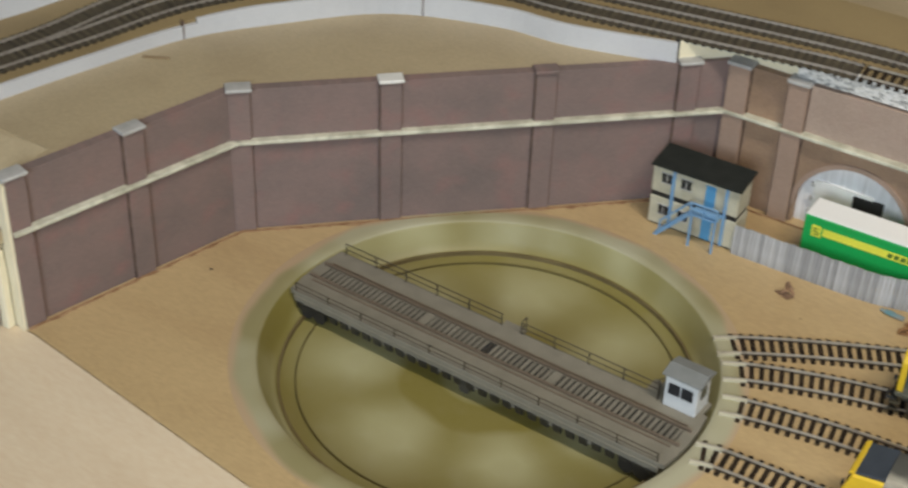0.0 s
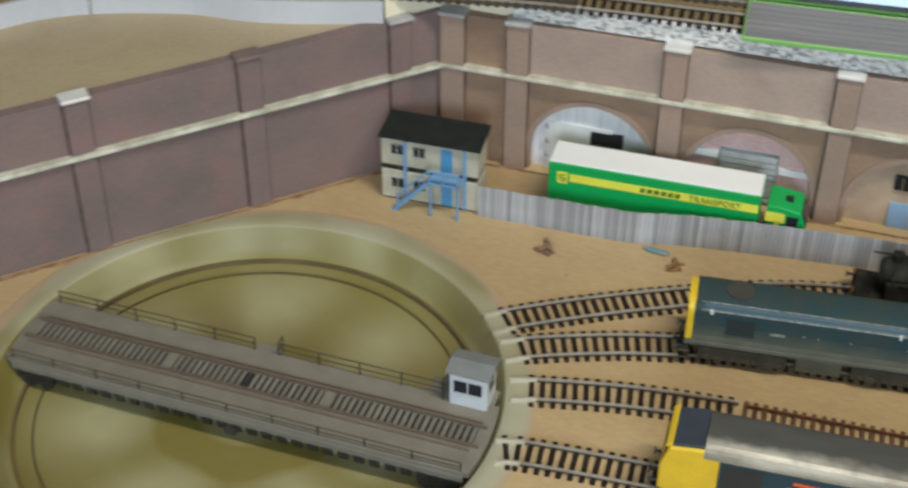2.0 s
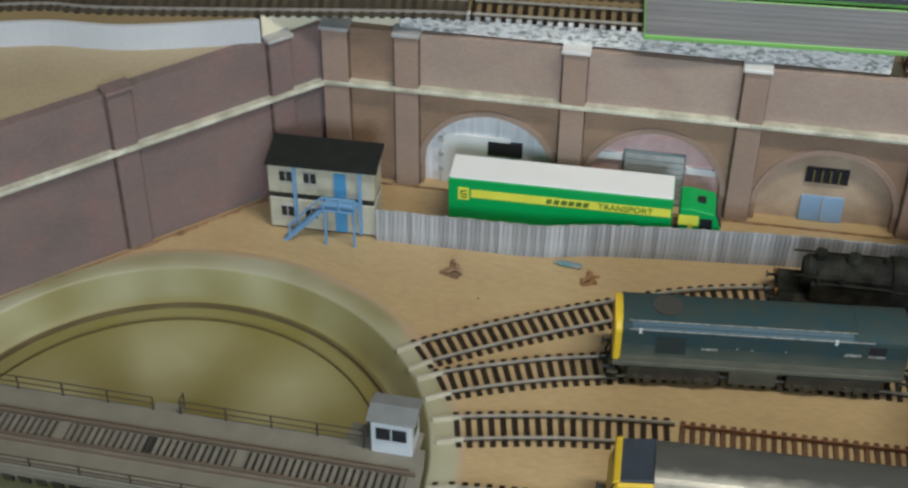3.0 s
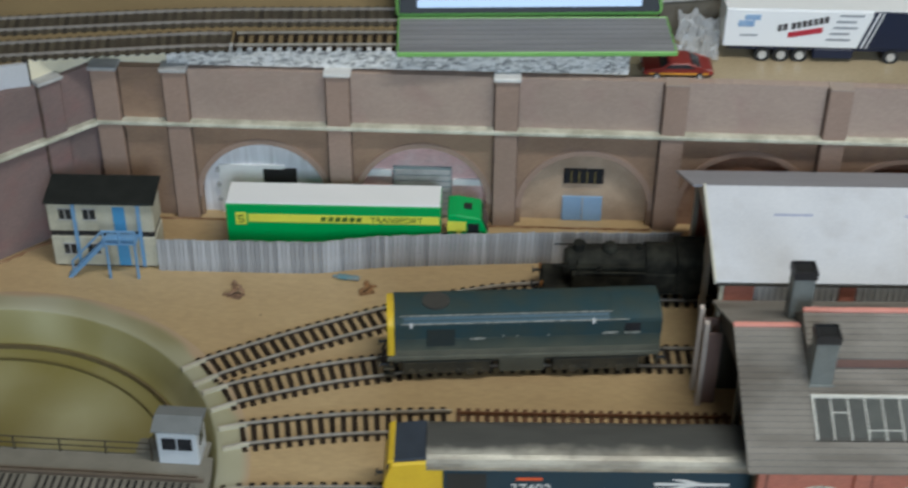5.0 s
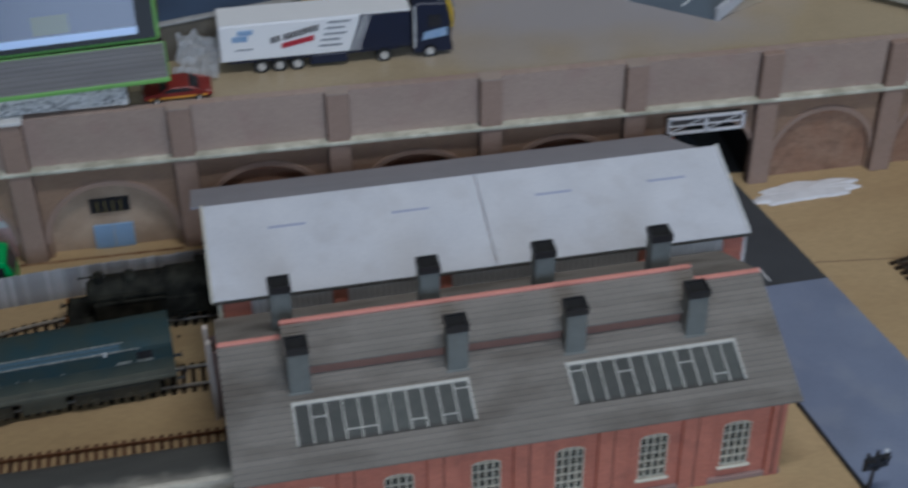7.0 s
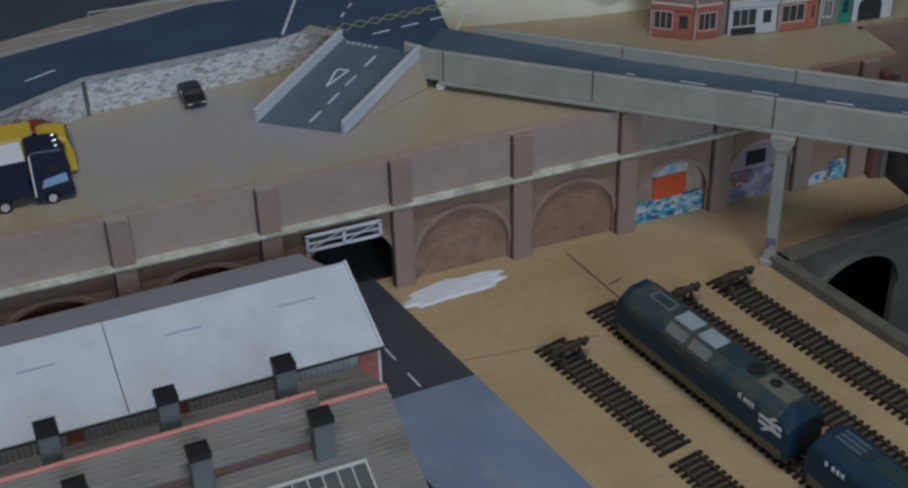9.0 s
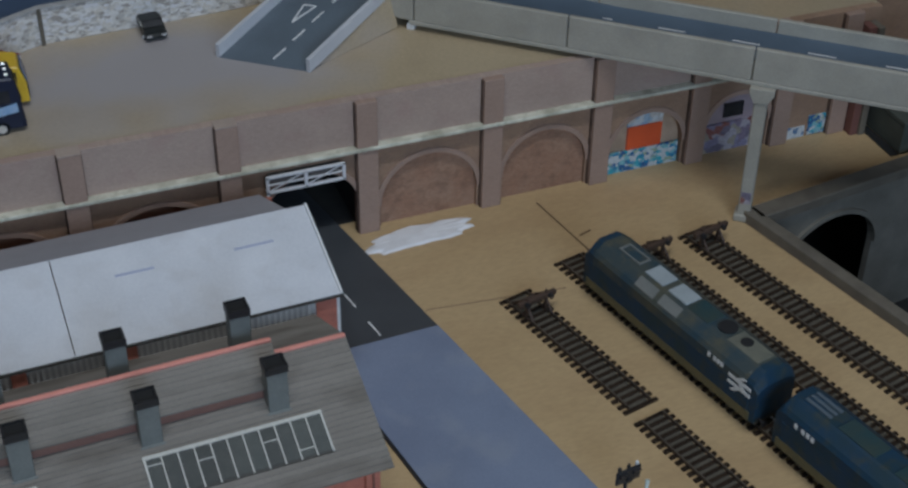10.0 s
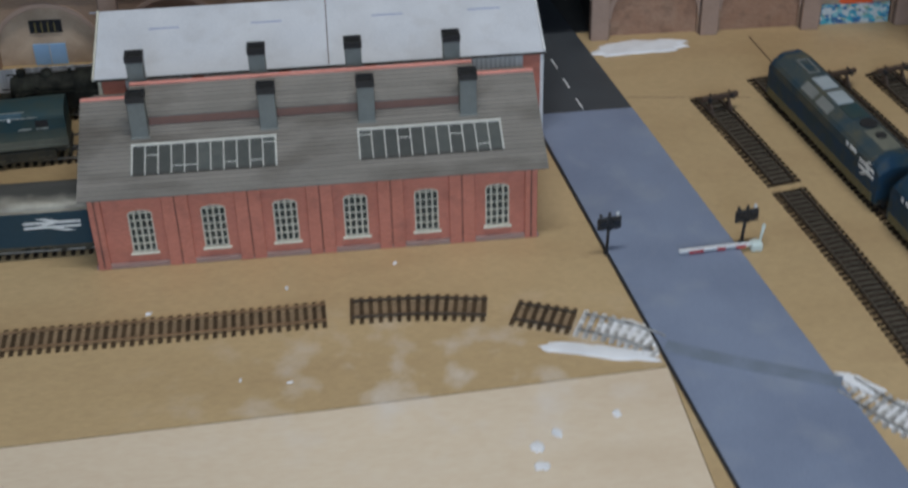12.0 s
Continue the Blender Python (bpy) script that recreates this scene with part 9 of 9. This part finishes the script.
small_car(pose(0.1368, 0.9365, ZP(0.155), 0, 0.34, 2), CARRED, "red sports car with an orange side flash on the wall top", 0.0470, 0.0200, 0.0115, ORANGE)
small_car(pose(0.3640, 1.0420, ZP(0.35), 0, 0.34, 170), CARRED, "red car with a pale roof panel behind the lorries", 0.0480, 0.0200, 0.0170)

# ---- tablet on its stand ----
LIME = mat("case_lime", (0.22, 0.50, 0.13), (0.19, 0.44, 0.11), 0.4, scale=60, bump=0.02)
SLAT = stretched(mat("stand_grey", (0.29, 0.29, 0.30), (0.22, 0.22, 0.23), 0.6, scale=160, amount=1.0, grain=900), 0, 0.05)
stn = thing("tablet_stand", pose(-0.0262, 0.9085, 0.1366, 0, 0, 3.2), "grey ribbed tablet cover with lime green edges", "tablet stand")
SW_, SD_ = 0.1840, 0.0500
part("panel", box(0.0012, SW_ - 0.0012, 0.0012, SD_, 0.0004, 0.0030, 0.0003), SLAT, stn)
for k in range(7):
    part("rib", box(0.0020, SW_ - 0.0020, 0.0050 + k * 0.0068, 0.0060 + k * 0.0068, 0.0029, 0.0032), mat("rib_dark", (0.22, 0.22, 0.225), None, 0.7, scale=200) if k == 0 else bpy.data.materials["rib_dark"], stn)
part("edge", box(0.0, SW_, 0.0, 0.0014, 0.0, 0.0034, 0.0005), LIME, stn, "lime green edge")
part("edge", box(0.0, SW_, SD_, SD_ + 0.0012, 0.0, 0.0034, 0.0005), LIME, stn, "lime green edge")
part("edge", box(0.0, 0.0012, 0.0014, SD_, 0.0, 0.0032, 0.0004), LIME, stn)
part("edge", box(SW_ - 0.0012, SW_, 0.0014, SD_, 0.0, 0.0032, 0.0004), LIME, stn)
tb = thing("tablet", pose(-0.0305, 0.9590, 0.1400, -24, 0, 3.8), "black tablet computer in a lime green bumper, screen lit", "tablet")
TBW, TBH = 0.1830, 0.1180
bmo = box(0.0, TBW, 0.0, 0.0090, 0.0, TBH, 0.0040, seg=3)
part("bumper", bmo, LIME, tb, "lime green rubber bumper")
part("glass_front", box(0.0026, TBW - 0.0026, -0.0008, 0.0004, 0.0026, TBH - 0.0026, 0.0003), mat("tablet_black", (0.008, 0.008, 0.009), None, 0.4, bump=0, spec=0.25), tb, "glossy black bezel")


def glow(name, col, k):
    m = bpy.data.materials.new(name)
    m.use_nodes = True
    b = m.node_tree.nodes["Principled BSDF"]
    b.inputs["Base Color"].default_value = (0.02, 0.02, 0.02, 1)
    b.inputs["Roughness"].default_value = 0.2
    b.inputs["Emission Color"].default_value = (*col, 1)
    b.inputs["Emission Strength"].default_value = k
    return m


part("screen", box(0.0150, TBW - 0.0150, -0.0011, -0.0006, 0.0064, TBH - 0.0120), glow("screen_navy", (0.030, 0.045, 0.12), 0.8), tb, "lit screen with a dark blue page")
part("screen_bar", box(0.0150, TBW - 0.0150, -0.0014, -0.0010, 0.0064, 0.0116), glow("screen_sky", (0.42, 0.62, 1.0), 0.75), tb)
for k, c in enumerate(((0.80, 0.74, 0.66), (0.60, 0.15, 0.18), (0.20, 0.50, 0.25))):
    part("screen_tile", box(0.0170 + k * 0.0140, 0.0305 + k * 0.0140, -0.0014, -0.0010, 0.0120, 0.0240), glow("screen_tile_%d" % k, c, 0.7), tb)
part("screen_tile", box(0.0980, 0.1230, -0.0014, -0.0010, 0.0130, 0.0260), glow("screen_tile_olive", (0.14, 0.17, 0.07), 0.5), tb)
part("prop", box(0.060, 0.122, 0.0090, 0.0110, 0.002, 0.085, 0.0005), SLAT, tb)

# crumpled clear wrap
WRAP = bpy.data.materials.new("clear_wrap")
WRAP.use_nodes = True
wb = WRAP.node_tree.nodes["Principled BSDF"]
wb.inputs["Base Color"].default_value = (0.85, 0.86, 0.88, 1)
wb.inputs["Roughness"].default_value = 0.28
wb.inputs["Alpha"].default_value = 0.42
bm = bmesh.new()
nx, ny = 14, 16
grid = [[None] * (ny + 1) for _ in range(nx + 1)]
for i in range(nx + 1):
    for j in range(ny + 1):
        u, v = i / nx, j / ny
        x, y = 0.1600 + 0.0290 * u + 0.004 * v, 0.948 + 0.032 * v
        z = 0.0030 + 0.0180 * v * (1.15 - 0.5 * u) + 0.013 * abs(noise.noise(Vector((u * 3.1, v * 4.3, 1.7)))) + 0.006 * noise.noise(Vector((u * 9, v * 11, 4)))
        grid[i][j] = bm.verts.new((x + 0.004 * noise.noise(Vector((v * 5, u * 2, 9))), y, max(z, 0.0012)))
for i in range(nx):
    for j in range(ny):
        bm.faces.new((grid[i][j], grid[i + 1][j], grid[i + 1][j + 1], grid[i][j + 1]))
bmesh.ops.solidify(bm, geom=bm.faces[:], thickness=0.0003)
ob = finish("plastic_wrap", bm, WRAP)
ob.matrix_basis = pose(0, 0, ZP(0.17) - 0.001)
tagged(ob, "crumpled clear plastic wrap beside the tablet", "plastic wrap")
# scrap lying on the terrace
ob = finish("twig", box(-0.010, 0.010, -0.0010, 0.0010, 0, 0.0012, 0.0003), mat("twig_brown", (0.26, 0.18, 0.10), (0.18, 0.12, 0.07), 0.8))
ob.matrix_basis = pose(-0.5790, 0.6676, 0.1182, 0, 0, 28)
tagged(ob, "short dark splinter lying on the terrace", "debris")
